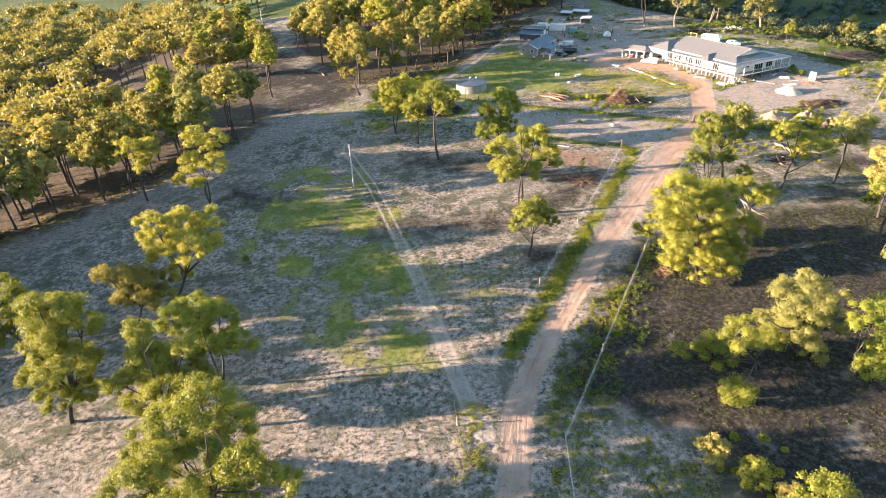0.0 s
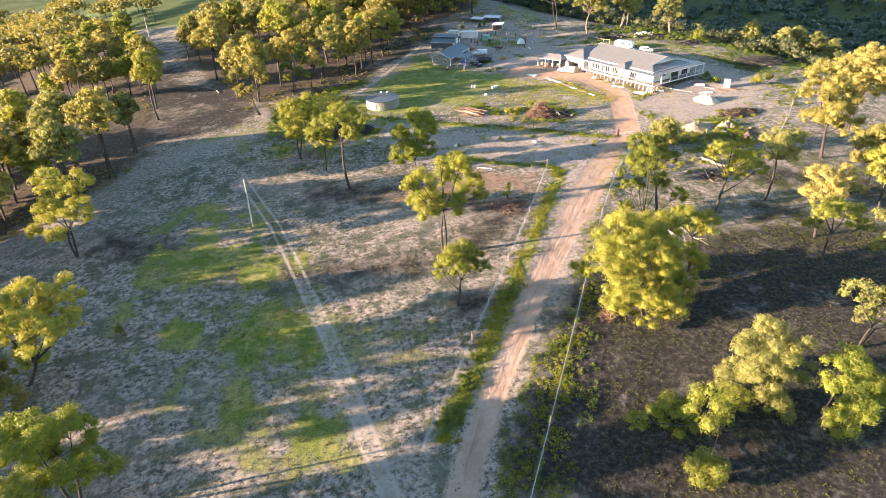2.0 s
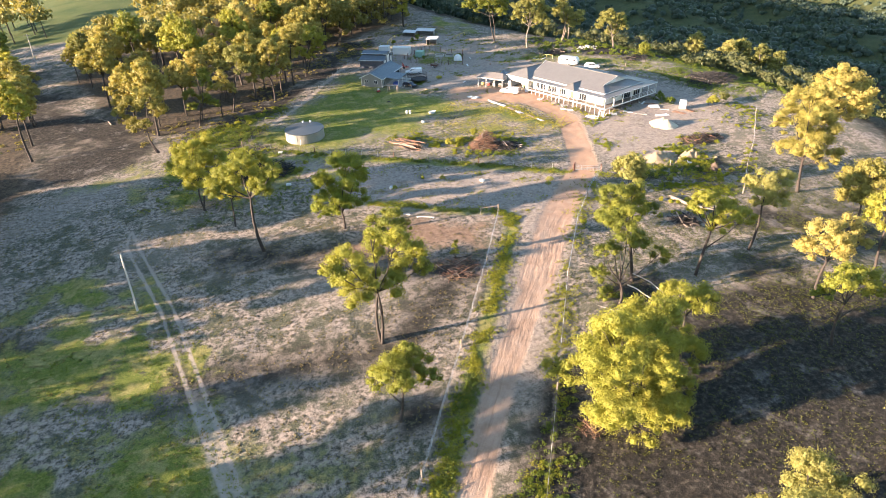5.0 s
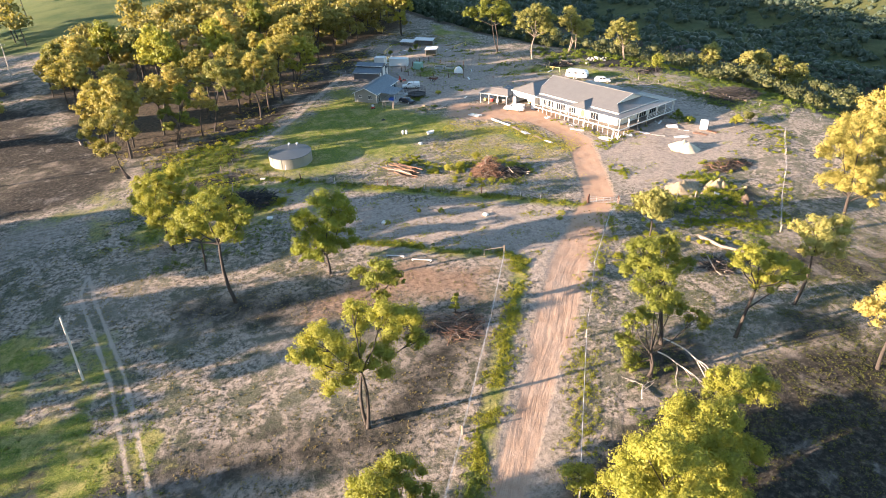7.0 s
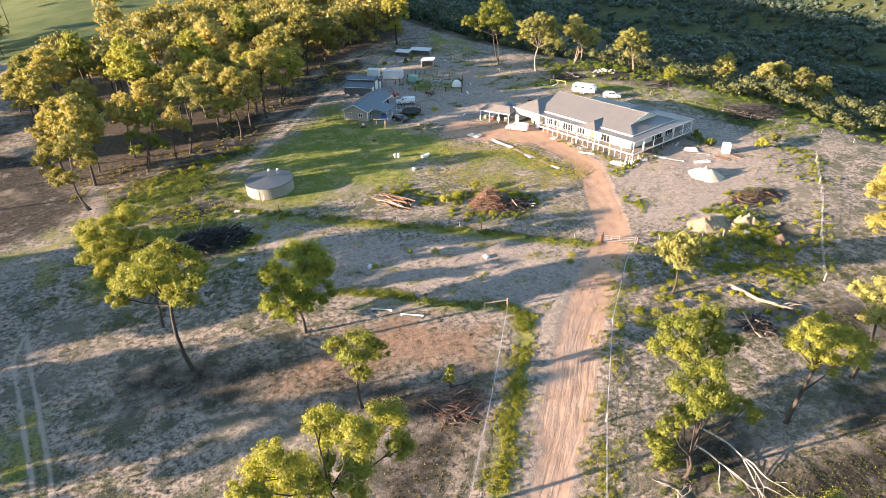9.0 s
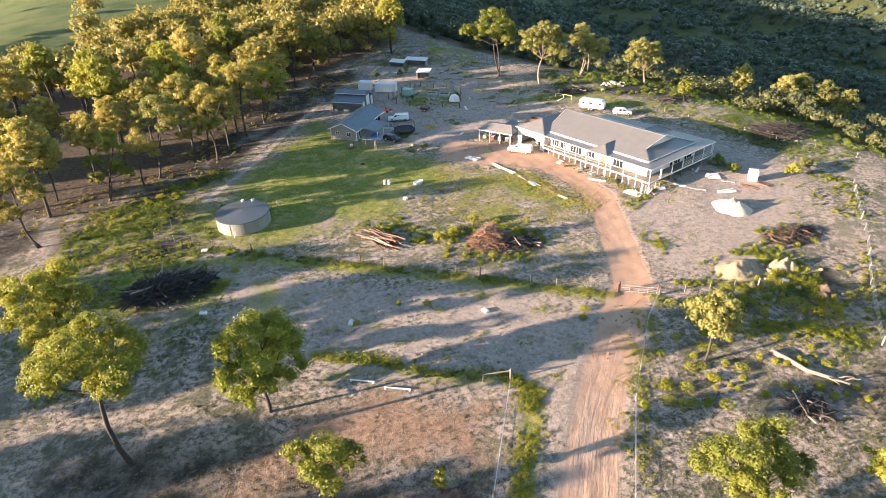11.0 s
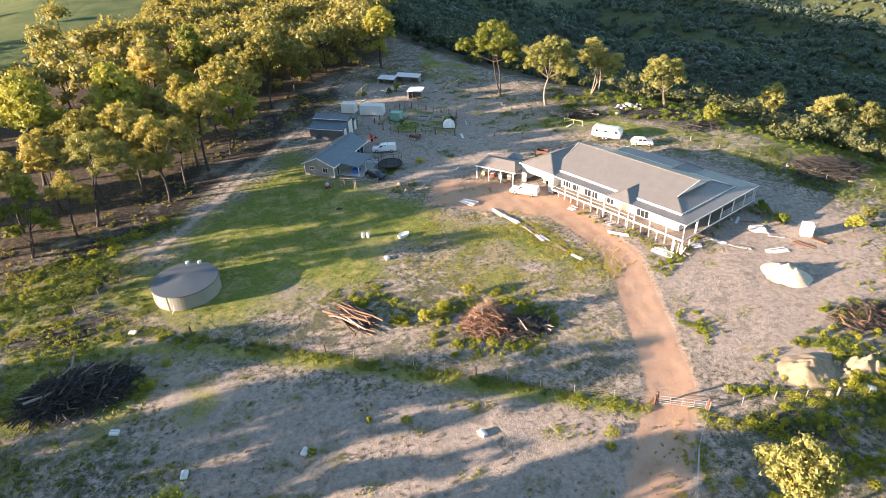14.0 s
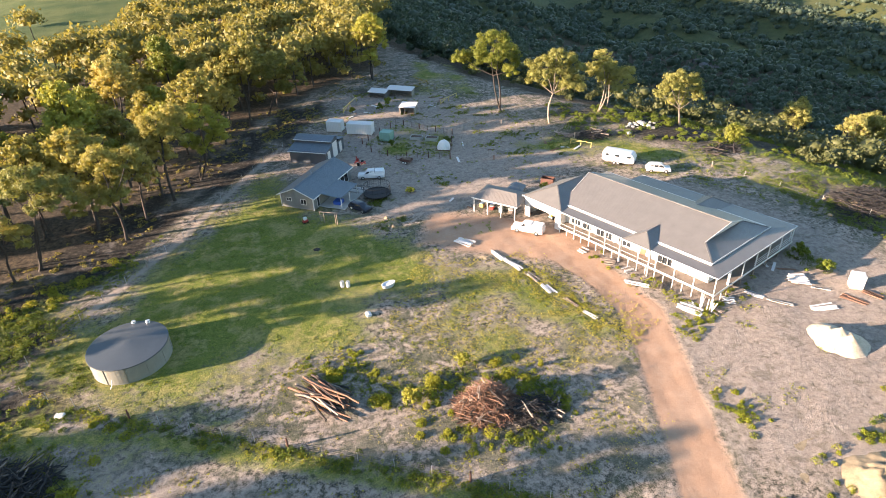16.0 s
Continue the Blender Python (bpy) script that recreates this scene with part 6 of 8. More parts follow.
def carport():
    root = thing("carport", pose(78.3, 194.3, 0, 0, 0, 130.5), "open timber carport with a grey metal roof beside the house", "carport")
    # x runs from the house towards the yard, y to the back
    L, Dp = 8.0, 5.6
    quad_roof([(-0.3, 0.3, 2.75), (L + 0.3, 0.3, 2.75), (L - 1.2, -2.6, 3.7), (1.2, -2.6, 3.7)][::-1], "roof", M["roof_tan"], root)
    quad_roof([(1.2, -2.6, 3.7), (L - 1.2, -2.6, 3.7), (L + 0.3, -Dp, 2.75), (-0.3, -Dp, 2.75)][::-1], "roof", M["roof_tan"], root)
    quad_roof([(L + 0.3, 0.3, 2.75), (L + 0.3, -Dp, 2.75), (L - 1.2, -2.6, 3.7)][::-1], "roof", M["roof_tan"], root)
    quad_roof([(-0.3, 0.3, 2.75), (1.2, -2.6, 3.7), (-0.3, -Dp, 2.75)][::-1], "roof", M["roof_tan"], root)
    part("fascia", boxes((-0.35, L + 0.35, 0.3, 0.4, 2.55, 2.75)), M["white"], root)
    for i in range(4):
        for y in (0.1, -Dp + 0.3):
            part("post", boxes((0.1 + i * 2.6, 0.24 + i * 2.6, y, y + 0.14, -0.05, 2.62)), M["white"], root)


carport()


def tank():
    root = thing("water_tank", pose(19.4, 179.4, 0), "round corrugated steel water tank with grey roof on lawn", "water tank")
    R, h = 4.65, 2.3
    bm = bmesh.new()
    tube(bm, [(0, 0, 0), (0, 0, h)], [R, R], 64)
    part("wall", bm, M["tank"], root, "corrugated galvanised wall", flat=True)
    bm = bmesh.new()
    tube(bm, [(0, 0, h - 0.06), (0, 0, h + 0.05), (0, 0, h + 0.07), (0, 0, h + 0.42)], [R + 0.06, R + 0.06, R, 0.3], 64)
    part("roof", bm, M["tank_roof"], root, "low conical grey roof")
    for a in (62, 86):
        bm = bmesh.new()
        cyl(bm, (R - 0.3) * math.cos(radians(a)), (R - 0.3) * math.sin(radians(a)), h, h + 0.4, 0.28, 14)
        part("hatch", bevelled(bm, 0.03), M["plastic"], root, "white plastic inlet hatch")
    for k in range(12):
        bm = bmesh.new()
        a = 2 * math.pi * k / 12
        bar(bm, ((R + 0.02) * math.cos(a), (R + 0.02) * math.sin(a), 0.05), ((R + 0.02) * math.cos(a), (R + 0.02) * math.sin(a), h), 0.06, 0.06)
        part("seam", bm, M["tank"], root)
    bm = bmesh.new()
    tube(bm, [(-1.6, -R - 0.02, 1.2), (-1.7, -R - 0.12, 0.5), (-2.0, -R - 0.35, 0.05)], [0.05, 0.05, 0.05], 8)
    part("pipe", bm, M["plastic"], root)


tank()


def cottage():
    yaw = math.degrees(math.atan2(222.1 - 211.3, 55.1 - 46.5))
    root = thing("cottage", pose(46.5, 211.3, 0, 0, 0, yaw), "small grey clad cottage with a blue-grey gable roof and porch", "house")
    Lx, Wy, h, rz = 14.2, 6.8, 2.55, 4.1
    part("wall", boxes((0, Lx, 0.0, 0.15, 0, h), (0, Lx, Wy - 0.15, Wy, 0, h), (Lx - 0.15, Lx, 0.15, Wy - 0.15, 0, h)), M["clad_grey"], root)
    for xx in (0.0, Lx - 0.15):
        bm = bmesh.new()
        pts = [(xx, 0, 0 if xx == 0 else h), (xx, Wy, 0 if xx == 0 else h), (xx, Wy, h + 0.01), (xx, Wy / 2, rz - 0.1), (xx, 0, h + 0.01)]
        f = bm.faces.new([bm.verts.new(p) for p in pts])
        ex = bmesh.ops.extrude_face_region(bm, geom=[f])
        bmesh.ops.translate(bm, vec=(0.149, 0, 0), verts=[v for v in ex["geom"] if isinstance(v, bmesh.types.BMVert)])
        part("gable_wall", bm, M["clad_grey"], root)
    o = 0.45
    quad_roof([(-o, -o, h - 0.1), (Lx + o, -o, h - 0.1), (Lx + o, Wy / 2, rz), (-o, Wy / 2, rz)], "roof", M["roof_blue"], root, "blue-grey ribbed metal roof")
    # same roof, tinted warmer to stand for the different light on this slope
    quad_roof([(-o, Wy + o, h - 0.1), (-o, Wy / 2, rz), (Lx + o, Wy / 2, rz), (Lx + o, Wy + o, h - 0.1)], "roof", M["roof_tan"], root, "warmer grey metal roof side, tinted for its different light")
    part("roof_ridge", bar(bmesh.new(), (-o, Wy / 2, rz + 0.03), (Lx + o, Wy / 2, rz + 0.03), 0.28, 0.06), M["roof_blue"], root)
    part("end_door", boxes((Lx - 0.02, Lx + 0.06, 1.0, 3.6, 0.05, 2.4)), M["white"], root, "wide white door in the gable end")
    part("ramp", boxes((8.6, 10.2, -6.4, -0.5, 0.1, 0.22)), M["concrete"], root, "pale timber walkway beside the porch")
    for x in (8.6, 10.1):
        part("ramp_rail", boxes((x, x + 0.08, -6.4, -0.5, 0.9, 0.98)), M["clad_dark"], root)
        for y in (-6.4, -4.4, -2.4, -0.6):
            part("rail_post", boxes((x, x + 0.08, y, y + 0.08, 0.0, 0.9)), M["clad_dark"], root)
    bm = bmesh.new()
    bar(bm, (-o, -o, h - 0.15), (Lx + o, -o, h - 0.15), 0.14, 0.14)
    bar(bm, (-o - 0.03, -o, h - 0.12), (-o - 0.03, Wy / 2, rz - 0.02), 0.06, 0.16)
    bar(bm, (-o - 0.03, Wy + o, h - 0.12), (-o - 0.03, Wy / 2, rz - 0.02), 0.06, 0.16)
    part("trim", bm, M["white"], root)
    for y in (-0.03, Wy - 0.12):
        part("corner_trim", boxes((-0.04, 0.14, y, y + 0.14, 0, h - 0.1)), M["white"], root)
    window(root, "x", 0.0, 1.4, 2.6, 0.9, 2.0, -1, 2)
    window(root, "x", 0.0, 4.5, 5.6, 1.3, 2.0, -1, 2)
    window(root, "y", 0.0, 1.2, 2.0, 0.1, 2.1, -1, 1, door=True)
    window(root, "y", 0.0, 10.0, 13.0, 0.1, 2.3, -1, 2, door=True)
    # porch
    quad_roof([(2.0, -4.6, 2.15), (8.4, -4.6, 2.15), (8.4, -0.4, 2.5), (2.0, -0.4, 2.5)], "porch_roof", M["roof_blue"], root, "flat blue-grey porch roof", 0.08)
    for x in (2.1, 5.2, 8.2):
        part("porch_post", boxes((x, x + 0.12, -4.5, -4.38, 0, 2.1)), M["white"], root)
    part("porch_floor", boxes((1.8, 11.0, -5.2, -0.02, -0.1, 0.08)), M["concrete"], root)
    part("tarp", boxes((3.0, 4.6, -3.6, -2.2, 0.1, 0.7)), M["bluetarp"], root, "blue tarpaulin over a box")
    bm = bmesh.new()
    cyl(bm, 7.0, Wy * 0.62, 3.4, 4.3, 0.09, 10)
    part("flue", bm, M["steel"], root)


cottage()


def barn():
    yaw = math.degrees(math.atan2(240.0 - 231.4, 57.5 - 51.9))
    root = thing("barn_shed", pose(51.9, 231.4, 0, 0, 0, yaw), "dark blue metal barn with a raised clerestory roof", "shed")
    Lx, Wy = 9.5, 8.2
    part("wall", boxes((0, 0.12, 0, Wy, 0, 2.7), (Lx - 0.12, Lx, 0, Wy, 0, 2.7), (0.12, Lx - 0.12, 0, 0.12, 0, 2.7), (0.12, Lx - 0.12, Wy - 0.12, Wy, 0, 2.7)), M["clad_dark"], root)
    # x low side roofs and raised middle, ridge along y
    quad_roof([(-0.3, -0.3, 2.6), (3.2, -0.3, 3.35), (3.2, Wy + 0.3, 3.35), (-0.3, Wy + 0.3, 2.6)], "roof", M["roof_blue"], root)
    quad_roof([(Lx + 0.3, -0.3, 2.6), (Lx + 0.3, Wy + 0.3, 2.6), (6.3, Wy + 0.3, 3.35), (6.3, -0.3, 3.35)], "roof", M["roof_blue"], root)
    part("clerestory", boxes((3.2, 6.3, 0.0, Wy, 2.71, 4.0)), M["clad_dark"], root)
    quad_roof([(2.9, -0.3, 4.0), (4.75, -0.3, 4.6), (4.75, Wy + 0.3, 4.6), (2.9, Wy + 0.3, 4.0)], "roof", M["roof_blue"], root)
    quad_roof([(6.6, -0.3, 4.0), (6.6, Wy + 0.3, 4.0), (4.75, Wy + 0.3, 4.6), (4.75, -0.3, 4.6)], "roof", M["roof_blue"], root)
    for x in (1.0, 3.7, 7.0):
        w = 1.3 if x != 3.7 else 2.2
        part("roller_door", boxes((x, x + w, -0.05, -0.003, 0.02, 2.3 if x != 3.7 else 3.3)), M["white"], root, "white roller door")
    bm = bmesh.new()
    bar(bm, (-0.35, -0.3, 2.58), (-0.35, Wy + 0.3, 2.58), 0.12, 0.12)
    bar(bm, (2.85, -0.3, 3.95), (2.85, Wy + 0.3, 3.95), 0.1, 0.1)
    part("gutter", bm, M["white"], root)


barn()


def container(x, y, yaw, L, W, h, mat, label, cat="container", name="shipping_container"):
    root = thing(name, pose(x, y, 0, 0, 0, yaw), label, cat)
    part("body", bevelled(boxes((0.06, L - 0.06, 0.06, W - 0.06, 0.08, h - 0.08)), 0.02), mat, root)
    bm = bmesh.new()
    for xx in (0, L - 0.1):
        for yy in (0, W - 0.1):
            box(bm, xx, xx + 0.1, yy, yy + 0.1, -0.05, h)
    for xx in (0, L - 0.1):
        box(bm, xx, xx + 0.1, 0.1, W - 0.1, h - 0.12, h)
    for yy in (0, W - 0.1):
        box(bm, 0.1, L - 0.1, yy, yy + 0.1, h - 0.12, h)
    part("frame", bm, mat, root)
    bm = bmesh.new()
    for i in range(int(L / 0.4)):
        box(bm, 0.2 + i * 0.4, 0.38 + i * 0.4, 0.02, 0.058, 0.15, h - 0.15)
    part("corrugation", bm, mat, root)
    part("door", boxes((-0.01, 0.055, 0.14, W / 2 - 0.02, 0.12, h - 0.15), (-0.01, 0.055, W / 2 + 0.02, W - 0.14, 0.12, h - 0.15)), mat, root)
    return root


yawc = math.degrees(math.atan2(244.5 - 247.6, 64.8 - 59.5))
container(59.3, 247.7, yawc, 6.06, 2.44, 2.55, M["plastic"], "white corrugated shipping container behind the barn")
container(55.1, 251.3, yawc, 3.6, 2.44, 2.5, M["plastic"], "short white storage container behind the barn")
container(65.4, 240.3, math.degrees(math.atan2(-1.6, 2.0)), 2.6, 2.3, 2.1, M["greenpaint"], "small pale green garden shed inside the garden fence", "shed", "garden_shed")


# ---- vehicles ----
def vehicle(name, x, y, yaw, label, L, W, H, paint, profile, glass, canopy=None, clear=0.28, r=0.36, axles=(0.19, 0.80), tuck=0.8):
    """A car from its side profile: shaped body with tucked-in cabin, glass, wheels, lamps. x along its length."""
    root = thing(name, at_ground(x, y, yaw), label, "car" if name != "caravan" else "caravan")

    def shell(prof, w0, w1, zsplit):
        bm = bmesh.new()
        n = len(prof)
        rows = []
        for sgn in (-1, 1):
            rows.append([bm.verts.new((px * L, sgn * (w0 if pz < zsplit else w1) / 2, pz * H)) for px, pz in prof])
        for i in range(n):
            j = (i + 1) % n
            bm.faces.new((rows[0][i], rows[0][j], rows[1][j], rows[1][i]))
        bm.faces.new(rows[0][::-1])
        bm.faces.new(rows[1])
        bmesh.ops.recalc_face_normals(bm, faces=bm.faces[:])
        return bevelled(bm, 0.05, 2)
    part("body", shell(profile, W, W * tuck, 0.62), paint, root, flat=False)
    for g in glass:
        part("window", shell(g, W + 0.04, W * tuck + 0.06, 0.62), M["glass"], root)
    if canopy:
        part("canopy", shell(canopy, W * 0.98, W * 0.9, 0.8), paint, root)
    for ax in axles:
        for sgn in (-1, 1):
            bm = bmesh.new()
            tube(bm, [(ax * L, sgn * (W / 2 - 0.22), r), (ax * L, sgn * (W / 2 + 0.02), r)], [r, r], 18)
            wh = part("wheel", bm, M["tyre"], root, "black tyre")
            bm = bmesh.new()
            tube(bm, [(ax * L, sgn * (W / 2 + 0.0), r), (ax * L, sgn * (W / 2 + 0.035), r)], [r * 0.6, r * 0.5], 14)
            part("rim", bm, M["steel"], wh)
    for sgn in (-1, 1):
        part("headlight", boxes((-0.01, 0.06, sgn * W * 0.36 - 0.17, sgn * W * 0.36 + 0.17, H * 0.40, H * 0.50)), M["glass"], root)
        part("tail_light", boxes((L - 0.05, L + 0.012, sgn * W * 0.42 - 0.08, sgn * W * 0.42 + 0.08, H * 0.42, H * 0.56)), M["red"], root)
    part("bumper", boxes((-0.04, 0.1, -W * 0.44, W * 0.44, clear, clear + 0.2)), M["black"], root)
    return root


UTE = [(0.0, 0.18), (0.0, 0.5), (0.03, 0.56), (0.25, 0.62), (0.36, 0.97), (0.42, 1.0), (0.6, 1.0), (0.63, 0.97), (0.64, 0.6), (1.0, 0.6), (1.0, 0.2)]
UTE_GLASS = [[(0.275, 0.64), (0.365, 0.93), (0.45, 0.93), (0.45, 0.64)], [(0.47, 0.64), (0.47, 0.93), (0.59, 0.93), (0.605, 0.64)]]
CANOPY = [(0.65, 0.58), (0.65, 0.98), (0.97, 0.96), (1.0, 0.58)]
SUV = [(0.0, 0.2), (0.0, 0.48), (0.04, 0.56), (0.24, 0.62), (0.36, 0.96), (0.44, 1.0), (0.86, 0.98), (0.97, 0.66), (1.0, 0.56), (1.0, 0.2)]
SUV_GLASS = [[(0.265, 0.64), (0.37, 0.92), (0.50, 0.94), (0.50, 0.64)], [(0.52, 0.64), (0.52, 0.94), (0.70, 0.93), (0.70, 0.64)], [(0.72, 0.64), (0.72, 0.92), (0.84, 0.91), (0.92, 0.66)]]
VAN = [(0.0, 0.30), (0.0, 0.62), (0.06, 0.88), (0.12, 0.97), (0.9, 1.0), (0.98, 0.94), (1.0, 0.60), (1.0, 0.32), (0.9, 0.2), (0.2, 0.2)]
VAN_GLASS = [[(0.10, 0.62), (0.10, 0.80), (0.22, 0.80), (0.22, 0.62)], [(0.45, 0.62), (0.45, 0.80), (0.6, 0.80), (0.6, 0.62)], [(0.78, 0.62), (0.78, 0.80), (0.88, 0.80), (0.88, 0.62)]]


def heading(a, b):
    return math.degrees(math.atan2(b[1] - a[1], b[0] - a[0]))


vehicle("ute", 76.7, 192.0, heading((76.5, 191.2), (80, 187.9)), "white utility with a white canopy on the red drive", 5.3, 1.85, 1.8, M["carwhite"], UTE, UTE_GLASS, CANOPY)
vehicle("ute", 56.7, 221.9, heading((56.7, 221), (61.4, 219.6)), "white utility with a canopy beside the cottage", 5.3, 1.85, 1.8, M["carwhite"], UTE, UTE_GLASS, CANOPY)
vehicle("hatchback", 55.6, 206.9, heading((55.6, 206.7), (53.0, 210.4)), "dark blue hatchback on the yard by the cottage", 4.3, 1.8, 1.5, M["cardark"], SUV, SUV_GLASS)
vehicle("suv", 114.2, 201.2, heading((114.2, 201.2), (110.2, 203.4)), "white sport utility car on the grass behind the house", 4.6, 1.85, 1.7, M["carwhite"], SUV, SUV_GLASS)
vehicle("caravan", 109.6, 206.3, heading((109.4, 206.2), (105, 211)), "white caravan parked on the grass behind the house", 6.4, 2.4, 2.7, M["carwhite"], VAN, VAN_GLASS, None, 0.4, 0.36, (0.48, 0.60), 0.99)

# ---- fences, gates, poles ----
def post_line(line, gap):
    out = []
    for a, b in zip(line, line[1:]):
        n = max(1, round(math.dist(a, b) / gap))
        out += [(a[0] + (b[0] - a[0]) * i / n, a[1] + (b[1] - a[1]) * i / n) for i in range(n)]
    return out + [line[-1]]


def wire_fence(line, gap, label, posts="steel", every=5, tall=1.25, wires=4, bright=False):
    root = thing("fence", pose(line[0][0], line[0][1], 0), label, "fence")
    ox, oy = line[0]
    pts = [(x - ox, y - oy, float(height(x, y))) for x, y in post_line(line, gap)]
    for i, (x, y, z) in enumerate(pts):
        bm = bmesh.new()
        if i % every == 0:
            cyl(bm, x, y, z - 0.3, z + tall + 0.15, 0.12, 8, 0.10)
            part("post", bm, M["rust"] if posts == "rust" else M["wood"], root, "thick timber strainer post")
        else:
            box(bm, x - 0.03, x + 0.03, y - 0.03, y + 0.03, z - 0.2, z + tall)
            part("post", bm, M["rust"] if label.startswith("low wire") else M["wood"] if posts == "wood" else M["steel"], root)
    for k in range(wires):
        h = 0.25 + k * (tall - 0.35) / (wires - 1)
        bm = bmesh.new()
        for a, b in zip(pts, pts[1:]):
            bar(bm, (a[0], a[1], a[2] + h), (b[0], b[1], b[2] + h), 0.02 if bright else 0.013, 0.02 if bright else 0.013)
        part("wire", bm, M["steel"] if bright else M["wood"], root)
    return root


wire_fence(FENCE_YARD, 4.0, "wire stock fence with red timber strainer posts across the paddock", "rust", 5)
wire_fence(FENCE_SIDE, 4.5, "wire fence with steel pickets along the wood", "steel", 6)
wire_fence(FENCE_EAST, 4.5, "wire fence with pale timber posts beside the drive", "steel", 6, 1.2, 4, True)
wire_fence(FENCE_WEST, 4.5, "wire fence with steel pickets along the weedy strip", "steel", 5, 1.2, 4, True)
wire_fence([(1.9, 36), (2.0, 46.3), (1.9, 52.3)], 3.5, "leaning pale wire fence beside the drive entrance", "steel", 4)
wire_fence([(74.3, 134.2), (82, 133), (92, 130)], 4.0, "wire fence running from the gate into scrub", "steel", 4)
wire_fence([(61.4, 240.2), (62.2, 234.6), (66.3, 228.8), (76.8, 224.2), (81.9, 237.5), (71.6, 249.5), (61.4, 240.2)], 2.4, "low wire garden fence with dark red-brown posts", "rust", 2, 1.3, 5)
wire_fence([(82, 238), (92, 242), (100, 232), (106, 224)], 4.0, "far yard fence with dark posts", "wood", 2)
wire_fence([(93.5, 115.5), (104, 126), (113, 134.3), (124.5, 146.5), (129, 151)], 4.0, "weathered timber post fence through the scrub", "wood", 3, 1.3, 4, True)
wire_fence([(123, 200), (128, 188), (133, 174), (140, 160), (143, 146)], 8.0, "sparse fence with dark posts along the brink", "steel", 20, 1.1, 2)


def farm_gate(a, b, label):
    root = thing("farm_gate", pose(a[0], a[1], 0, 0, 0, heading(a, b)), label, "gate")
    L = math.dist(a, b)
    for k, x in enumerate((0.0, L)):
        bm = bmesh.new()
        cyl(bm, x, 0, -0.4, 1.75, 0.15, 10, 0.13)
        part("gate_post", bm, M["rust"], root, "thick red-brown gate post")
    for z in (0.2, 0.5, 0.8, 1.2):
        part("rail", tube(bmesh.new(), [(0.2, 0, z), (L - 0.2, 0, z)], [0.03, 0.03], 6), M["steel"], root)
    for i in range(5):
        x = 0.2 + (L - 0.4) * i / 4
        part("upright", tube(bmesh.new(), [(x, 0.04, 0.15), (x, 0.04, 1.25)], [0.03, 0.03], 6), M["steel"], root)


farm_gate((69.6, 137.0), (74.2, 134.3), "galvanised farm gate closed across the red drive")


def power_pole(x, y, h, label, stub=0.16, arm=True, mat="pole_grey", tilt=3.6):
    root = thing("power_pole", at_ground(x, y) @ pose(0, 0, 0, -4.2, tilt, 20), label, "pole")
    bm = bmesh.new()
    cyl(bm, 0, 0, -0.3, h, stub, 10, stub * 0.7)
    part("pole", bm, M[mat], root)
    if arm:
        part("crossarm", boxes((-1.1, 1.1, -0.06, 0.06, h - 0.6, h - 0.45)), M["wood"], root)
        for xx in (-0.95, 0.0, 0.95):
            bm = bmesh.new()
            cyl(bm, xx, 0, h - 0.45, h - 0.22, 0.06, 8)
            part("insulator", bm, M["plastic"], root)
    part("cap", boxes((-0.1, 0.1, -0.1, 0.1, h, h + 0.05)), M["steel"], root)


power_pole(-13.6, 118.6, 9.4, "tall pale timber power pole in the paddock", arm=False)
power_pole(-64, 297, 11, "far timber power pole with a crossarm")


def arena_corner():
    root = thing("timber_gate_frame", pose(47.8, 126.2, 0, 0, 0, heading((47.8, 126.2), (44.8, 126.9))), "pale timber rail and post at the arena corner", "gate")
    bm = bmesh.new()
    cyl(bm, 0, 0, -0.3, 1.7, 0.12, 8)
    part("post", bm, M["bark_pale"], root)
    part("rail", bar(bmesh.new(), (0.1, 0, 1.35), (3.3, 0, 1.1), 0.12, 0.12), M["bark_pale"], root)
    bm = bmesh.new()
    cyl(bm, 3.3, 0, -0.3, 1.2, 0.08, 8)
    part("post", bm, M["bark_pale"], root)


arena_corner()


def rail_jump(a, b):
    root = thing("ground_rail", pose(a[0], a[1], 0, 0, 0, heading(a, b)), "white painted pole on low stands in the dirt arena", "rail", "arena rails")
    L = math.dist(a, b)
    part("pole", tube(bmesh.new(), [(0, 0, 0.16), (L, 0, 0.16)], [0.09, 0.09], 10), M["white"], root)
    for x in (0.15, L - 0.15):
        part("stand", boxes((x - 0.1, x + 0.1, -0.2, 0.2, -0.05, 0.09)), M["white"], root)


rail_jump((29.6, 132.8), (32.3, 131.4))
rail_jump((33.2, 130.1), (36.1, 128.6))


# ---- piles ----
def crooked(rg, L, r0):
    p, d = np.zeros(3), np.array([1.0, 0, 0])
    pts = [p.copy()]
    for i in range(4):
        d = d + rg.normal(0, 0.16, 3) * np.array([0.5, 1, 0.6])
        d /= np.linalg.norm(d)
        p = p + d * L / 4
        pts.append(p.copy())
    return pts, [r0, r0 * 0.92, r0 * 0.8, r0 * 0.66, r0 * 0.45]


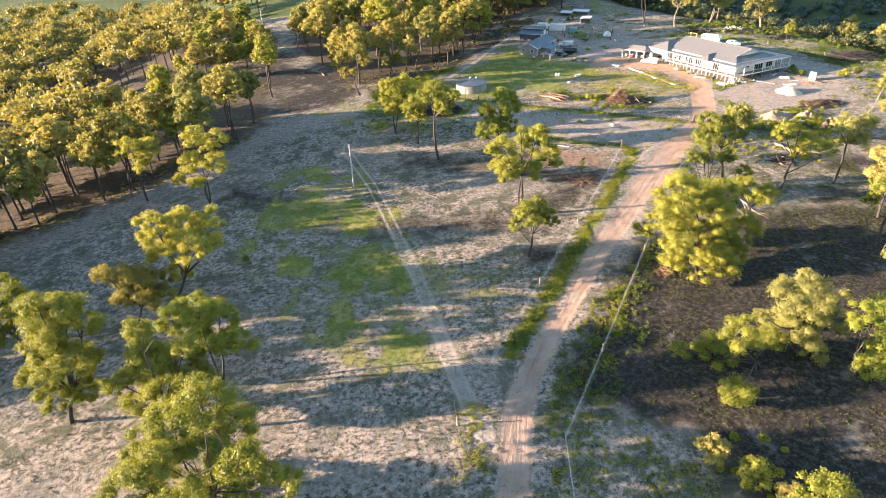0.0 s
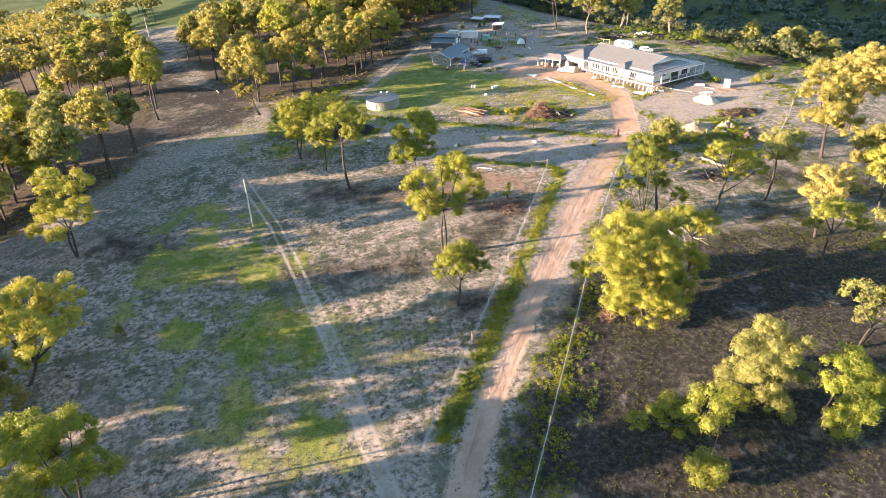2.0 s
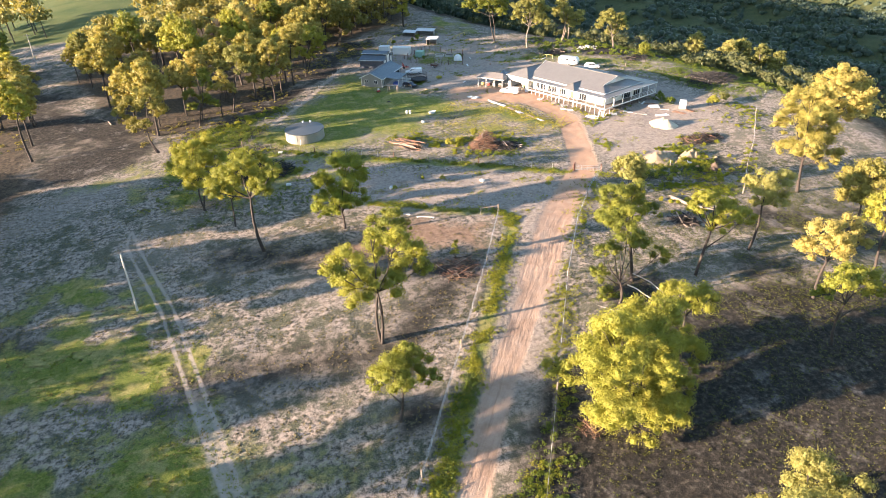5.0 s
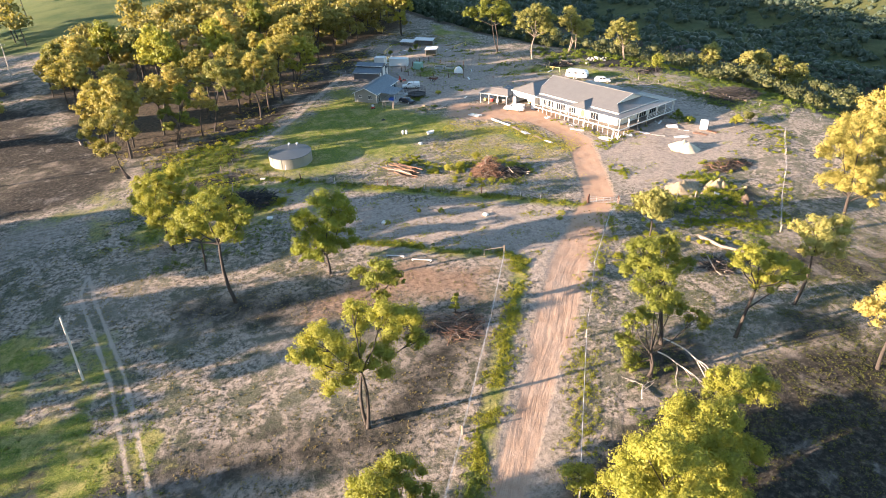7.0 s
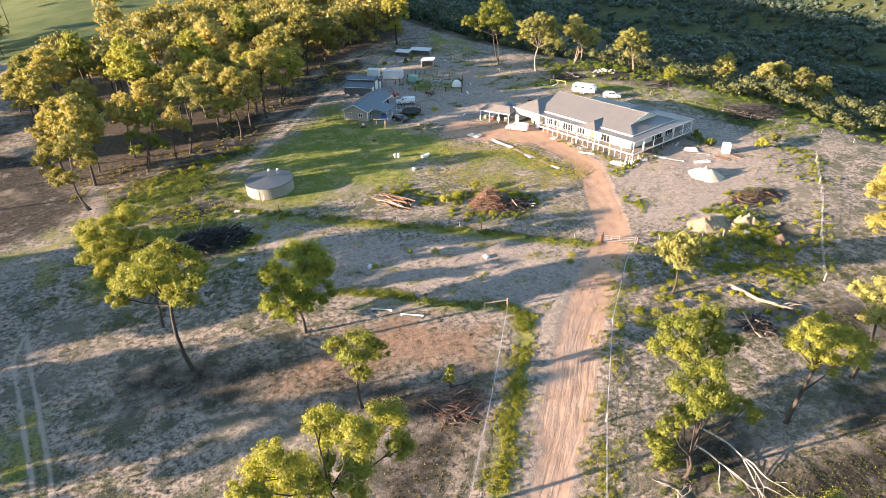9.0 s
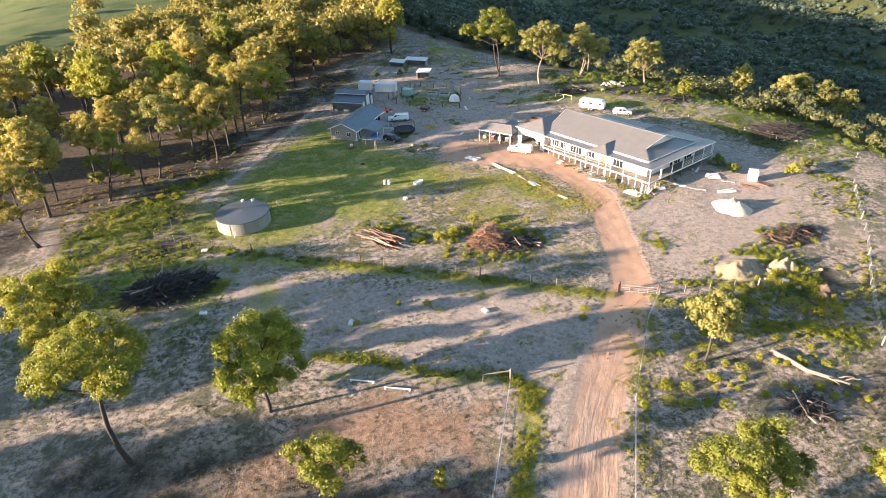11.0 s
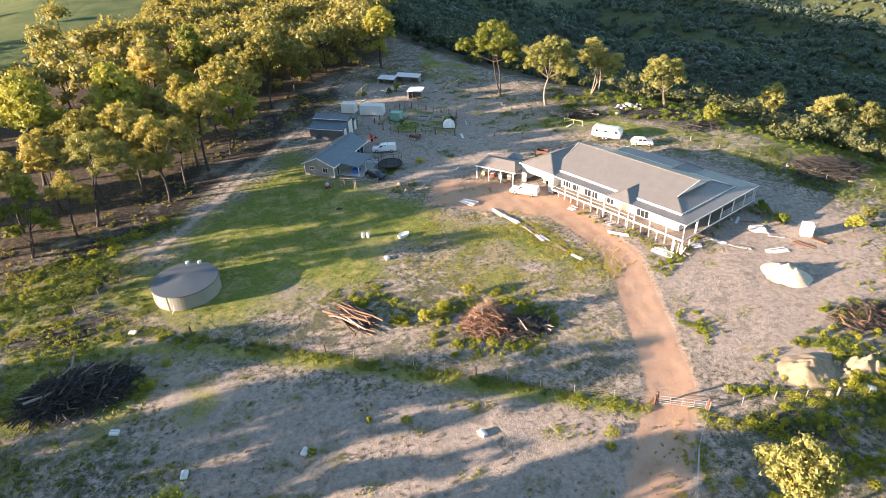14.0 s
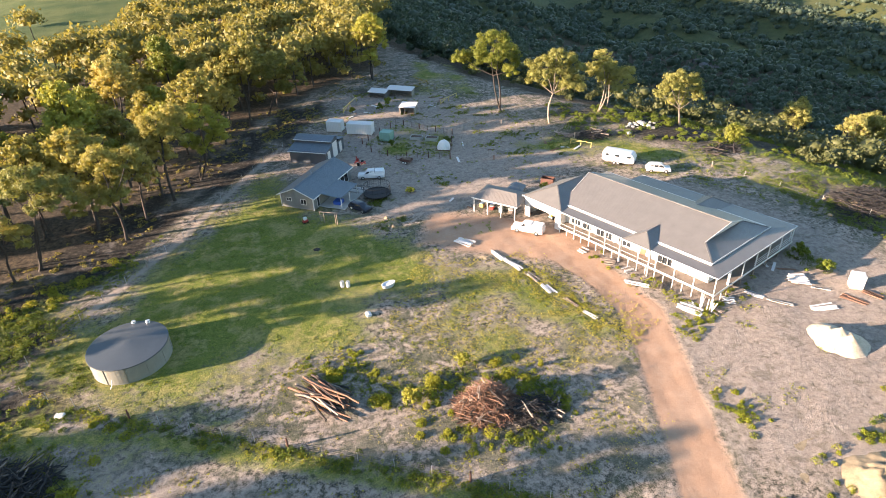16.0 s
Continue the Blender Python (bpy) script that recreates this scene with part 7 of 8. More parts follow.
def heap_of_sticks(name, x, y, rx, ry, h, n, length, rad, mats, label, seed, yaw=None):
    """A tangle of branches lying over one another; each thick one is a part, the thin ones one mass."""
    rg = np.random.default_rng(seed)
    root = thing(name, at_ground(x, y), label, "wood pile")
    thin = bmesh.new()
    for i in range(n):
        u, a = rg.random() ** 0.6, rg.uniform(0, 2 * math.pi)
        px, py = rx * u * math.cos(a), ry * u * math.sin(a)
        z = h * (1 - u) * rg.uniform(0.2, 1.0) + 0.12
        Ls = length * rg.uniform(0.5, 1.3)
        ang = rg.uniform(0, 360) if yaw is None else yaw + rg.normal(0, 14)
        big = i % 4 == 0
        pts, rr = crooked(rg, Ls, rad * (rg.uniform(0.9, 1.5) if big else rg.uniform(0.3, 0.6)))
        m = pose(px, py, z, 0, rg.uniform(-22, 16) if yaw is None else rg.uniform(-5, 5), ang) @ Matrix.Translation((-Ls / 2, 0, 0))
        path = [m @ Vector(p) for p in pts]
        path = [Vector((p.x, p.y, max(p.z, 0.05))) for p in path]
        if big:
            part("branch", tube(bmesh.new(), path, rr, 7), mats[int(rg.integers(len(mats)))], root)
        else:
            tube(thin, path, rr, 5)
    tagged(part("twig_mass", thin, mats[0], root), kind="stuff")
    return root


def log_pile():
    rg = np.random.default_rng(1)
    root = thing("log_pile", at_ground(41.3, 164.0, -54), "stacked weathered logs lying side by side on the lawn edge", "wood pile")
    for row, (n, z) in enumerate(((12, 0.14), (10, 0.42), (8, 0.70), (5, 0.98), (3, 1.24))):
        for i in range(n):
            L, rad, y = rg.uniform(3.2, 8.2), rg.uniform(0.07, 0.18), (i - (n - 1) / 2) * 0.33
            a, dz, x0 = rg.uniform(-0.85, 0.85), rg.uniform(-0.05, 0.22), rg.uniform(-1.3, 1.3)
            path = [(x0 + L * (u - 0.5), y + a * (u - 0.5) * 2 + 0.2 * math.sin(5 * u + 2 * i), z + dz + 0.05 * math.sin(4 * u + row)) for u in (0, 0.25, 0.5, 0.75, 1)]
            part("log", tube(bmesh.new(), path, [rad, rad * 0.95, rad * 0.88, rad * 0.8, rad * 0.7], 8), M[("wood", "charred", "brownwood", "brownwood", "bark")[int(rg.integers(5))]], root)


log_pile()
heap_of_sticks("branch_pile", 57.6, 156.6, 3.5, 2.8, 4.0, 1100, 2.0, 0.065, [M["brownwood"], M["brownwood"], M["wood"], M["bark"]], "tangled heap of red-brown cut branches", 2)
heap_of_sticks("branch_pile", 61.8, 154.2, 3.4, 2.0, 1.3, 320, 2.4, 0.07, [M["charred"], M["bark"], M["wood"]], "dark heap of branches beside the brown one", 3)
heap_of_sticks("burnt_branches", 7.6, 161.6, 6.6, 4.2, 2.3, 760, 3.4, 0.085, [M["charred"], M["charred"], M["charred"], M["charred"], M["bark"]], "large blackened heap of fallen branches and limbs", 4)
heap_of_sticks("burnt_branches", 76.4, 110.4, 2.4, 1.8, 1.3, 80, 2.6, 0.12, [M["bark"], M["wood"], M["charred"]], "dark heap of stumps and roots in the scrub", 5)
heap_of_sticks("burnt_branches", 137.4, 177.4, 7.0, 5.2, 1.6, 760, 2.6, 0.065, [M["charred"], M["charred"], M["charred"], M["bark"]], "wide heap of grey dead branches on the brink", 6)
heap_of_sticks("burnt_branches", 111, 224, 4.4, 2.4, 1.2, 110, 3.0, 0.12, [M["charred"], M["charred"], M["wood"]], "blackened timber heap behind the house", 7)
heap_of_sticks("burnt_branches", 131, 206.5, 5.5, 2.6, 0.9, 110, 3.6, 0.11, [M["charred"], M["bark"]], "dark fallen branches along the brink", 8)
heap_of_sticks("burnt_branches", 103.8, 140.4, 5.4, 2.6, 1.3, 420, 2.0, 0.06, [M["bark"], M["brownwood"], M["charred"], M["bark"]], "dark heap of cut scrub beside the sand", 9)
heap_of_sticks("branch_pile", 34.5, 111.5, 3.6, 3.4, 0.7, 230, 2.2, 0.05, [M["brownwood"], M["bark"], M["bark"], M["wood"]], "scattered dead branches in the dry grass", 10)
heap_of_sticks("branch_pile", -4, 150, 4.0, 3.0, 0.8, 60, 3.0, 0.06, [M["bark_pale"], M["wood"]], "grey fallen twigs under the trees", 11)
heap_of_sticks("branch_pile", 37.5, 75.6, 1.4, 1.2, 1.2, 60, 1.5, 0.05, [M["brownwood"], M["yellow"]], "small heap of dry orange branches under the bushy tree", 12)


def dead_limb(x, y, yaw, L, z, seed):
    """A bleached broken limb, forked over and over, with its butt held up and its twigs on the ground."""
    rg = np.random.default_rng(seed)
    root = thing("dead_limb", at_ground(x, y, yaw), "bleached forked dead limb hanging from a tree to the ground", "log")

    def fork(p, d, ln, r, depth, bm):
        pts = [p]
        for k in range(4):
            d = d + rg.normal(0, 0.13, 3)
            d = d / np.linalg.norm(d)
            q = pts[-1] + d * ln / 4
            pts.append(np.array([q[0], q[1], max(q[2], 0.08)]))
        tube(bm, pts, [r, r * 0.9, r * 0.78, r * 0.66, r * 0.5], 6)
        if depth:
            for k in range(3):
                side = d + rg.normal(0, 0.55, 3) * np.array([0.6, 1, 0.35])
                fork(pts[int(rg.integers(2, 5))], side / np.linalg.norm(side), ln * rg.uniform(0.5, 0.75), r * 0.5, depth - 1, bm)
    main = bmesh.new()
    fork(np.array([0, 0, z]), np.array([1, 0, -z / L]), L * 0.6, 0.10, 2, main)
    part("limb", main, M["bone_wood"], root)


dead_limb(56.8, 97.2, -38, 9.5, 2.4, 3)
dead_limb(55.6, 96.4, -60, 6.0, 1.2, 4)
dead_limb(49.6, 90.8, 60, 4.5, 0.5, 5)


def fallen_log(x, y, yaw, L, rad, label, mat):
    rg = np.random.default_rng(int(x * 7 + y))
    root = thing("fallen_log", at_ground(x, y, yaw), label, "log")
    pts, rr = crooked(rg, L, rad)
    part("log", tube(bmesh.new(), [(p[0], p[1], rad * 0.8 + abs(p[2]) * 0.2) for p in pts], rr, 9), mat, root)
    for u in (0.45, 0.65, 0.8):
        b = np.array(pts[2]) * (1 - u) + np.array(pts[4]) * u
        part("limb", tube(bmesh.new(), [(b[0], b[1], rad), (b[0] + 0.8, b[1] + 0.7 * (1 if u > 0.5 else -1), rad + 0.5), (b[0] + 1.6, b[1] + 1.1 * (1 if u > 0.5 else -1), rad + 0.6)], [rad * 0.4, rad * 0.25, 0.03], 6), mat, root)


fallen_log(79.7, 119.1, heading((79.7, 119.1), (83.7, 111.2)), 8.8, 0.32, "bleached fallen tree trunk lying in the scrub", M["bark_pale"])
for bx, by, byaw, bl, br, bz in ((2.6, 160.2, 52, 8.5, 0.17, 1.5), (5.6, 163.4, 62, 5.0, 0.12, 1.6), (8.6, 163.2, 30, 4.6, 0.13, 1.2), (10.6, 160.4, 75, 4.0, 0.14, 0.9), (1.5, 161.8, 20, 6.0, 0.11, 1.1), (12.0, 161.6, 40, 3.4, 0.13, 0.7)):
    limb = thing("dead_limb", at_ground(bx, by, byaw, bz), "bleached dead limb lying across the burnt heap", "log", "limbs on the burnt heap")
    pts, rr = crooked(np.random.default_rng(int(10 * bx)), bl, br)
    part("limb", tube(bmesh.new(), [(q[0], q[1], q[2] * 0.3 - 0.5 + 1.2 * abs(q[0] / bl - 0.5)) for q in pts], rr, 7), M["bark_pale"], limb)
    part("fork", tube(bmesh.new(), [(pts[2][0], pts[2][1], -0.5), (pts[2][0] + 0.9, pts[2][1] + 0.6, -0.2), (pts[2][0] + 1.6, pts[2][1] + 0.9, 0.0)], [br * 0.6, br * 0.4, 0.03], 6), M["bark_pale"], limb)
fallen_log(-28, 210, 120, 5.0, 0.16, "grey fallen branch beside the track", M["wood"])
fallen_log(-2, 146, 60, 4.5, 0.12, "grey fallen branch under the trees", M["bark_pale"])


def mound(x, y, rx, ry, h, mat, label, seed, name="sand_mound", rough=0.35):
    """A dumped heap: a few overlapping tips of earth, crumbled by noise, running out at the foot."""
    rg = np.random.default_rng(seed)
    root = thing(name, at_ground(x, y), label, "mound")
    tips = [(rg.uniform(-0.35, 0.35), rg.uniform(-0.35, 0.35), rg.uniform(0.55, 1.0), rg.uniform(0.42, 0.62)) for _ in range(6)] + [(0, 0, 1.0, 0.6)]
    n = 44
    bm = bmesh.new()
    vs = {}
    for i in range(n + 1):
        for j in range(n + 1):
            u, v = 2.4 * i / n - 1.2, 2.4 * j / n - 1.2
            z = max(k * max(0.0, 1 - math.hypot(u - a, v - b) / w) ** 1.15 for a, b, k, w in tips)
            q = Vector((u * rx, v * ry, seed * 7.1))
            z *= 1 + rough * noise.fractal(q * 0.9, 1.0, 2.0, 5)
            z = h * z + 0.10 * rough * noise.fractal(q * 2.6, 0.9, 2.0, 4) * min(1, 4 * z) - 0.06
            z = z * min(1.0, max(0.0, (1.18 - math.hypot(u, v)) / 0.3)) - 0.06
            vs[i, j] = bm.verts.new((u * rx + 0.12 * noise.noise(q * 1.7), v * ry + 0.12 * noise.noise(q * 1.7 + Vector((9, 0, 0))), max(z, -0.12)))
    for i in range(n):
        for j in range(n):
            four = (vs[i, j], vs[i + 1, j], vs[i + 1, j + 1], vs[i, j + 1])
            if max(q.co.z for q in four) > -0.11:
                bm.faces.new(four)
    part("earth", bm, mat, root, flat=False)

mound(101.8, 151.8, 4.6, 4.2, 2.3, M["sand"], "bright heap of pale builder's sand on bare ground", 1, rough=0.12)
mound(88.9, 135.2, 5.6, 5.0, 1.7, M["rock"], "heap of pale yellow clay and rock by the drive", 2, "clay_mound", 0.32)
mound(96.0, 133.6, 3.2, 2.2, 1.7, M["rock"], "small heap of clay and rock", 3, "clay_mound", 0.32)
mound(95.8, 126.4, 3.0, 2.6, 1.5, M["soil"], "heap of dark earth and roots beside the clay", 7, "earth_mound", 0.55)
mound(58.0, 201.4, 2.4, 1.3, 0.5, M["rock"], "low heap of grey rocks on the lawn edge", 4, "rock_heap")
mound(45.0, 197.4, 1.2, 0.9, 0.35, M["charred"], "ash heap of a fire pit on the lawn", 5, "fire_pit")
mound(69.5, 185.2, 1.6, 1.2, 0.3, M["rock"], "low heap of rubble beside the drive", 6, "rock_heap")


def boulder(x, y, s, label, mat, group, seed):
    rg = np.random.default_rng(seed)
    bm = bmesh.new()
    bmesh.ops.create_icosphere(bm, subdivisions=2, radius=s)
    for v in bm.verts:
        v.co *= 1 + 0.38 * noise.noise(v.co * (1.6 / s) + Vector((seed, 0, 0)))
        v.co.z *= 0.7
        v.co.z = max(v.co.z, -0.3 * s)
    ob = link("boulder", bm, mat, None)
    ob.matrix_basis = at_ground(x, y, rg.uniform(0, 360), 0.22 * s)
    tagged(ob, label, "rock", group)


rg = np.random.default_rng(9)
for k in range(26):
    boulder(58 + rg.normal(0, 1.6), 201.3 + rg.normal(0, 0.9), rg.uniform(0.18, 0.4), "grey field rock on the lawn edge", M["rock"], "rock heap stones", k)
for k in range(20):
    boulder(93.6 + rg.normal(0, 3.0), 131.4 + rg.normal(0, 2.6), rg.uniform(0.2, 0.5), "pale yellow boulder beside the clay heap", M["rock"], "clay heap boulders", 40 + k)
for k in range(22):
    boulder(124.2 + rg.normal(0, 2.2), 225.5 + rg.normal(0, 1.3), rg.uniform(0.25, 0.6), "white broken concrete lump on the grass", M["concrete"], "white rubble", 70 + k)
for k in range(8):
    boulder(136 + rg.normal(0, 5), 176 + rg.normal(0, 5), rg.uniform(0.25, 0.5), "pale boulder among dead branches", M["rock"], "brink boulders", 100 + k)


def outcrop(x, y, n, seed):
    rg = np.random.default_rng(seed)
    for k in range(n):
        px, py, s = x + rg.normal(0, 26), y + rg.normal(0, 26), rg.uniform(4, 8)
        boulder(px, py, s, "grey granite outcrop on the far wooded hillside", M["granite"], "granite outcrop", 200 + k)


# ---- yard and building clutter ----
def plank_stack(x, y, yaw, L, n, mat, label, seed, spread=0.5):
    rg = np.random.default_rng(seed)
    root = thing("plank_stack", at_ground(x, y, yaw), label, "planks")
    for i in range(n):
        l = L * rg.uniform(0.7, 1.0)
        m = pose(rg.uniform(0, L - l), rg.uniform(-spread, spread), 0.06 + 0.06 * (i // 3), 0, 0, rg.normal(0, 3.5))
        bm = bmesh.new()
        box(bm, 0, l, -0.11, 0.11, -0.03, 0.03, m)
        part("plank", bm, mat, root)


plank_stack(70.7, 186.8, heading((70.7, 186.6), (72.6, 179.1)), 3.4, 10, M["white"], "stack of white wrapped timber boards beside the drive", 1, 0.35)
plank_stack(71.5, 183.4, heading((70.7, 186.6), (72.6, 179.1)) + 4, 3.6, 8, M["plastic"], "white wrapped boards stacked beside the drive", 21, 0.3)
plank_stack(73.0, 179.4, heading((73.2, 179.6), (74.9, 172.6)), 3.2, 7, M["wood"], "grey timber boards lying beside the drive", 2, 0.45)
plank_stack(74.0, 175.6, heading((73.2, 179.6), (74.9, 172.6)) - 6, 2.8, 5, M["trim"], "pale grey boards half hidden in weeds", 22, 0.5)
plank_stack(75.2, 171.6, heading((74.7, 172.8), (77.0, 166)), 2.8, 5, M["wood"], "grey timber boards lying in weeds", 3, 0.45)
plank_stack(76.3, 168.2, heading((74.7, 172.8), (77.0, 166)) + 9, 2.4, 4, M["trim"], "short pale boards lying in weeds", 23, 0.5)
for k_, (x_, y_, n_) in enumerate(((83.6, 182.2, 7), (85.2, 177.6, 9), (86.4, 174.4, 6), (88.0, 168.6, 8), (89.8, 163.4, 9), (92.6, 160.9, 7), (96.2, 162.6, 6), (87.2, 171.0, 7))):
    plank_stack(x_, y_, 37 * k_ - 70, 1.5 + 0.15 * (k_ % 4), n_, M[("white", "wood", "plastic", "deck")[k_ % 4]], ("white offcuts", "grey timber offcuts", "white plastic sheeting scraps", "brown timber offcuts")[k_ % 4] + " scattered along the verandah foot", 30 + k_, 0.7)
plank_stack(66.6, 192.0, -55, 3.2, 10, M["white"], "jumbled white boards and offcuts on the yard", 4, 0.9)
plank_stack(84.9, 172.0, heading((85, 171.8), (87.4, 169.6)), 3.6, 8, M["white"], "white sheeting stacked in front of the verandah", 5, 0.6)
plank_stack(88.4, 164.8, heading((88.4, 164.8), (90.4, 162.0)), 3.6, 9, M["white"], "white battens dropped below the verandah corner", 6, 0.7)
plank_stack(99.0, 164.2, -60, 2.6, 6, M["plastic"], "pale sheets lying beside the house", 7, 0.6)
plank_stack(100.2, 161.6, -48, 3.4, 3, M["concrete"], "grey sheets lying beside the house", 8, 0.4)
plank_stack(106.4, 164.2, -30, 2.8, 12, M["white"], "scattered white offcuts on bare ground", 9, 1.4)
plank_stack(108.0, 161.6, -40, 2.4, 3, M["white"], "white boards on bare ground", 10, 0.3)
plank_stack(104.0, 157.8, -10, 3.6, 8, M["white"], "white offcuts near the sand heap", 11, 0.7)
plank_stack(110.2, 158.9, -65, 3.4, 9, M["brownwood"], "brown timber beams near the white crate", 12, 0.6)
plank_stack(113.4, 158.4, -70, 2.6, 8, M["brownwood"], "brown timber beams on bare ground", 13, 0.5)
plank_stack(88.3, 183.0, -64, 2.8, 14, M["white"], "jumbled white offcuts under the verandah edge", 14, 0.9)


def crate_tank():
    root = thing("white_crate", pose(112.2, 159.4, 0, 0, 0, -38), "white wrapped pallet crate on bare ground", "crate")
    part("crate", bevelled(boxes((0, 1.7, 0, 1.5, 0.15, 2.2)), 0.12, 2), M["plastic"], root)
    for y in (0.05, 0.68, 1.3):
        part("skid", boxes((0, 1.7, y, y + 0.14, -0.03, 0.148)), M["wood"], root)


crate_tank()


def lathe(profile, sides=18, m=None):
    bm = bmesh.new()
    tube(bm, [(0, 0, z) for r_, z in profile], [r_ for r_, z in profile], sides)
    if m is not None:
        bm.transform(m)
    return bm


def yard_items():
    t = thing("trampoline", pose(58.4, 212.4, 0), "round black trampoline with safety netting beside the utility", "trampoline")
    bm = bmesh.new()
    ring = [(2.42 * math.cos(a * math.pi / 12), 2.42 * math.sin(a * math.pi / 12), 0.85) for a in range(25)]
    tube(bm, ring, [0.12] * 25, 6, False)
    part("frame_pad", bm, M["black"], t)
    part("mat", lathe([(2.32, 0.80), (2.32, 0.83)], 24), M["black"], t)
    for k in range(6):
        a = k * math.pi / 3
        bm = bmesh.new()
        cyl(bm, 2.5 * math.cos(a), 2.5 * math.sin(a), -0.05, 2.5, 0.04, 8)
        part("leg", bm, M["black"], t)
    for z in (1.7, 2.5):
        part("net_band", tube(bmesh.new(), [(2.5 * math.cos(a * math.pi / 12), 2.5 * math.sin(a * math.pi / 12), z) for a in range(25)], [0.03] * 25, 5, False), M["black"], t)
    for k in range(36):
        a = k * math.pi / 18
        part("net_cord", tube(bmesh.new(), [(2.5 * math.cos(a), 2.5 * math.sin(a), 0.9), (2.5 * math.cos(a), 2.5 * math.sin(a), 2.5)], [0.014, 0.014], 4), M["black"], t)
    s = thing("swing_set", pose(46.9, 206.2, 0, 0, 0, heading((46.9, 206.2), (49.7, 204.6))), "timber swing frame in front of the cottage", "swing")
    for x in (0.0, 0.7, 2.9, 3.2):
        part("post", boxes((x, x + 0.09, -0.05 if x < 2 else -0.5, 0.04 if x < 2 else -0.4, -0.05, 2.1)), M["bark_pale"], s)
    part("beam", boxes((-0.1, 3.4, -0.06, 0.06, 2.1, 2.22)), M["bark_pale"], s)
    for z in (0.4, 0.8, 1.2, 1.6):
        part("rung", boxes((0.09, 0.7, -0.03, 0.03, z, z + 0.06)), M["bark_pale"], s)
    o = thing("toy_car", pose(44.4, 207.2, 0, 0, 0, 20), "red and white plastic ride-on toy on the lawn", "toy")
    part("body", bevelled(boxes((-0.5, 0.5, -0.3, 0.3, 0.15, 0.6)), 0.1), M["red"], o)
    part("top", bevelled(boxes((-0.3, 0.3, -0.25, 0.25, 0.61, 1.1)), 0.08), M["plastic"], o)
    for x in (-0.35, 0.35):
        for y in (-0.3, 0.3):
            bm = bmesh.new()
            tube(bm, [(x, y - 0.05, 0.15), (x, y + 0.05, 0.15)], [0.16, 0.16], 10)
            part("wheel", bm, M["tyre"], o)
    b = thing("bathtub", pose(53.2, 183.2, 0, 0, 0, 20), "white bathtub used as a trough on the lawn", "trough")
    bm = bmesh.new()
    rings = [[bm.verts.new((q * math.cos(2 * math.pi * k / 24), q * math.sin(2 * math.pi * k / 24), z)) for k in range(24)] for q, z in ((0.78, -0.02), (0.90, 0.3), (0.98, 0.55), (0.90, 0.57), (0.84, 0.50), (0.60, 0.46))]
    for a, c in zip(rings, rings[1:]):
        for k in range(24):
            bm.faces.new((a[k], a[(k + 1) % 24], c[(k + 1) % 24], c[k]))
    bm.faces.new(rings[-1])
    bm.transform(Matrix.Diagonal((1.15, 0.62, 1, 1)))
    part("tub", bm, M["plastic"], b)
    for k, (x, y) in enumerate(((46.9, 185.5), (47.7, 185.2))):
        d = thing("drum", pose(x, y, 0), "white plastic drum standing on the lawn", "drum", "lawn drums")
        part("barrel", lathe([(0.27, -0.02), (0.29, 0.1), (0.29, 0.8), (0.26, 0.9), (0.1, 0.92)], 18), M["plastic"], d)
        part("lid", lathe([(0.27, 0.9), (0.27, 0.95), (0.05, 0.96)], 18), M["steel"], d)
    for x, y, lab in ((12.6, 171.7, "white plastic box lying by the fence"), (31.9, 143.7, "white feed bag on the sandy ground"), (50.0, 139.6, "white feed bag on the sandy ground"), (49, 177.5, "small white feed tub on the lawn"), (12.5, 153.5, "white bucket on the sandy ground"), (93, 130.5, "white bucket in the scrub"), (20, 145, "white scrap on the sandy ground")):
        c = thing("feed_tub", pose(x, y, 0, 0, 0, x * 13), lab, "tub")
        part("tub", bevelled(boxes((-0.5, 0.5, -0.35, 0.35, -0.02, 0.38)), 0.1, 2), M["plastic"], c)
        part("handle", bar(bmesh.new(), (-0.45, 0, 0.42), (0.45, 0, 0.42), 0.05, 0.05), M["steel"], c)
    tr = thing("trailer", pose(66.9, 226.6, 0, 0, 0, heading((66.4, 227.5), (68.4, 225.6))), "box trailer loaded with cut firewood", "trailer")
    part("tray", boxes((0, 2.2, -0.7, 0.7, 0.5, 0.58), (0, 2.2, -0.75, -0.7, 0.5, 0.95), (0, 2.2, 0.7, 0.75, 0.5, 0.95), (-0.05, 0, -0.75, 0.75, 0.5, 0.95), (2.2, 2.25, -0.75, 0.75, 0.5, 0.95)), M["rust"], tr)
    for y in (-0.8, 0.8):
        for x in (0.8, 1.4):
            bm = bmesh.new()
            tube(bm, [(x, y - 0.09, 0.3), (x, y + 0.09, 0.3)], [0.32, 0.32], 14)
            wh = part("wheel", bm, M["tyre"], tr)
            part("rim", tube(bmesh.new(), [(x, y - 0.11, 0.3), (x, y + 0.11, 0.3)], [0.18, 0.18], 12), M["white"], wh)
    q = np.random.default_rng(4)
    for k in range(26):
        m = pose(q.uniform(0.3, 1.9), q.uniform(-0.5, 0.5), 0.72 + 0.16 * (k // 7), 0, 0, q.uniform(0, 180))
        part("billet", tube(bmesh.new(), [m @ Vector((-0.3, 0, 0)), m @ Vector((0.3, 0, 0))], [0.11, 0.1], 7), M["bark_pale"], tr)
    part("drawbar", bar(bmesh.new(), (0, 0, 0.45), (-1.3, 0, 0.45), 0.08, 0.08), M["rust"], tr)
    pl = thing("red_implement", pose(57.6, 229.8, 0, 0, 0, heading((57.3, 230.4), (59.4, 228.2))), "red farm implement parked beside the barn", "machine")
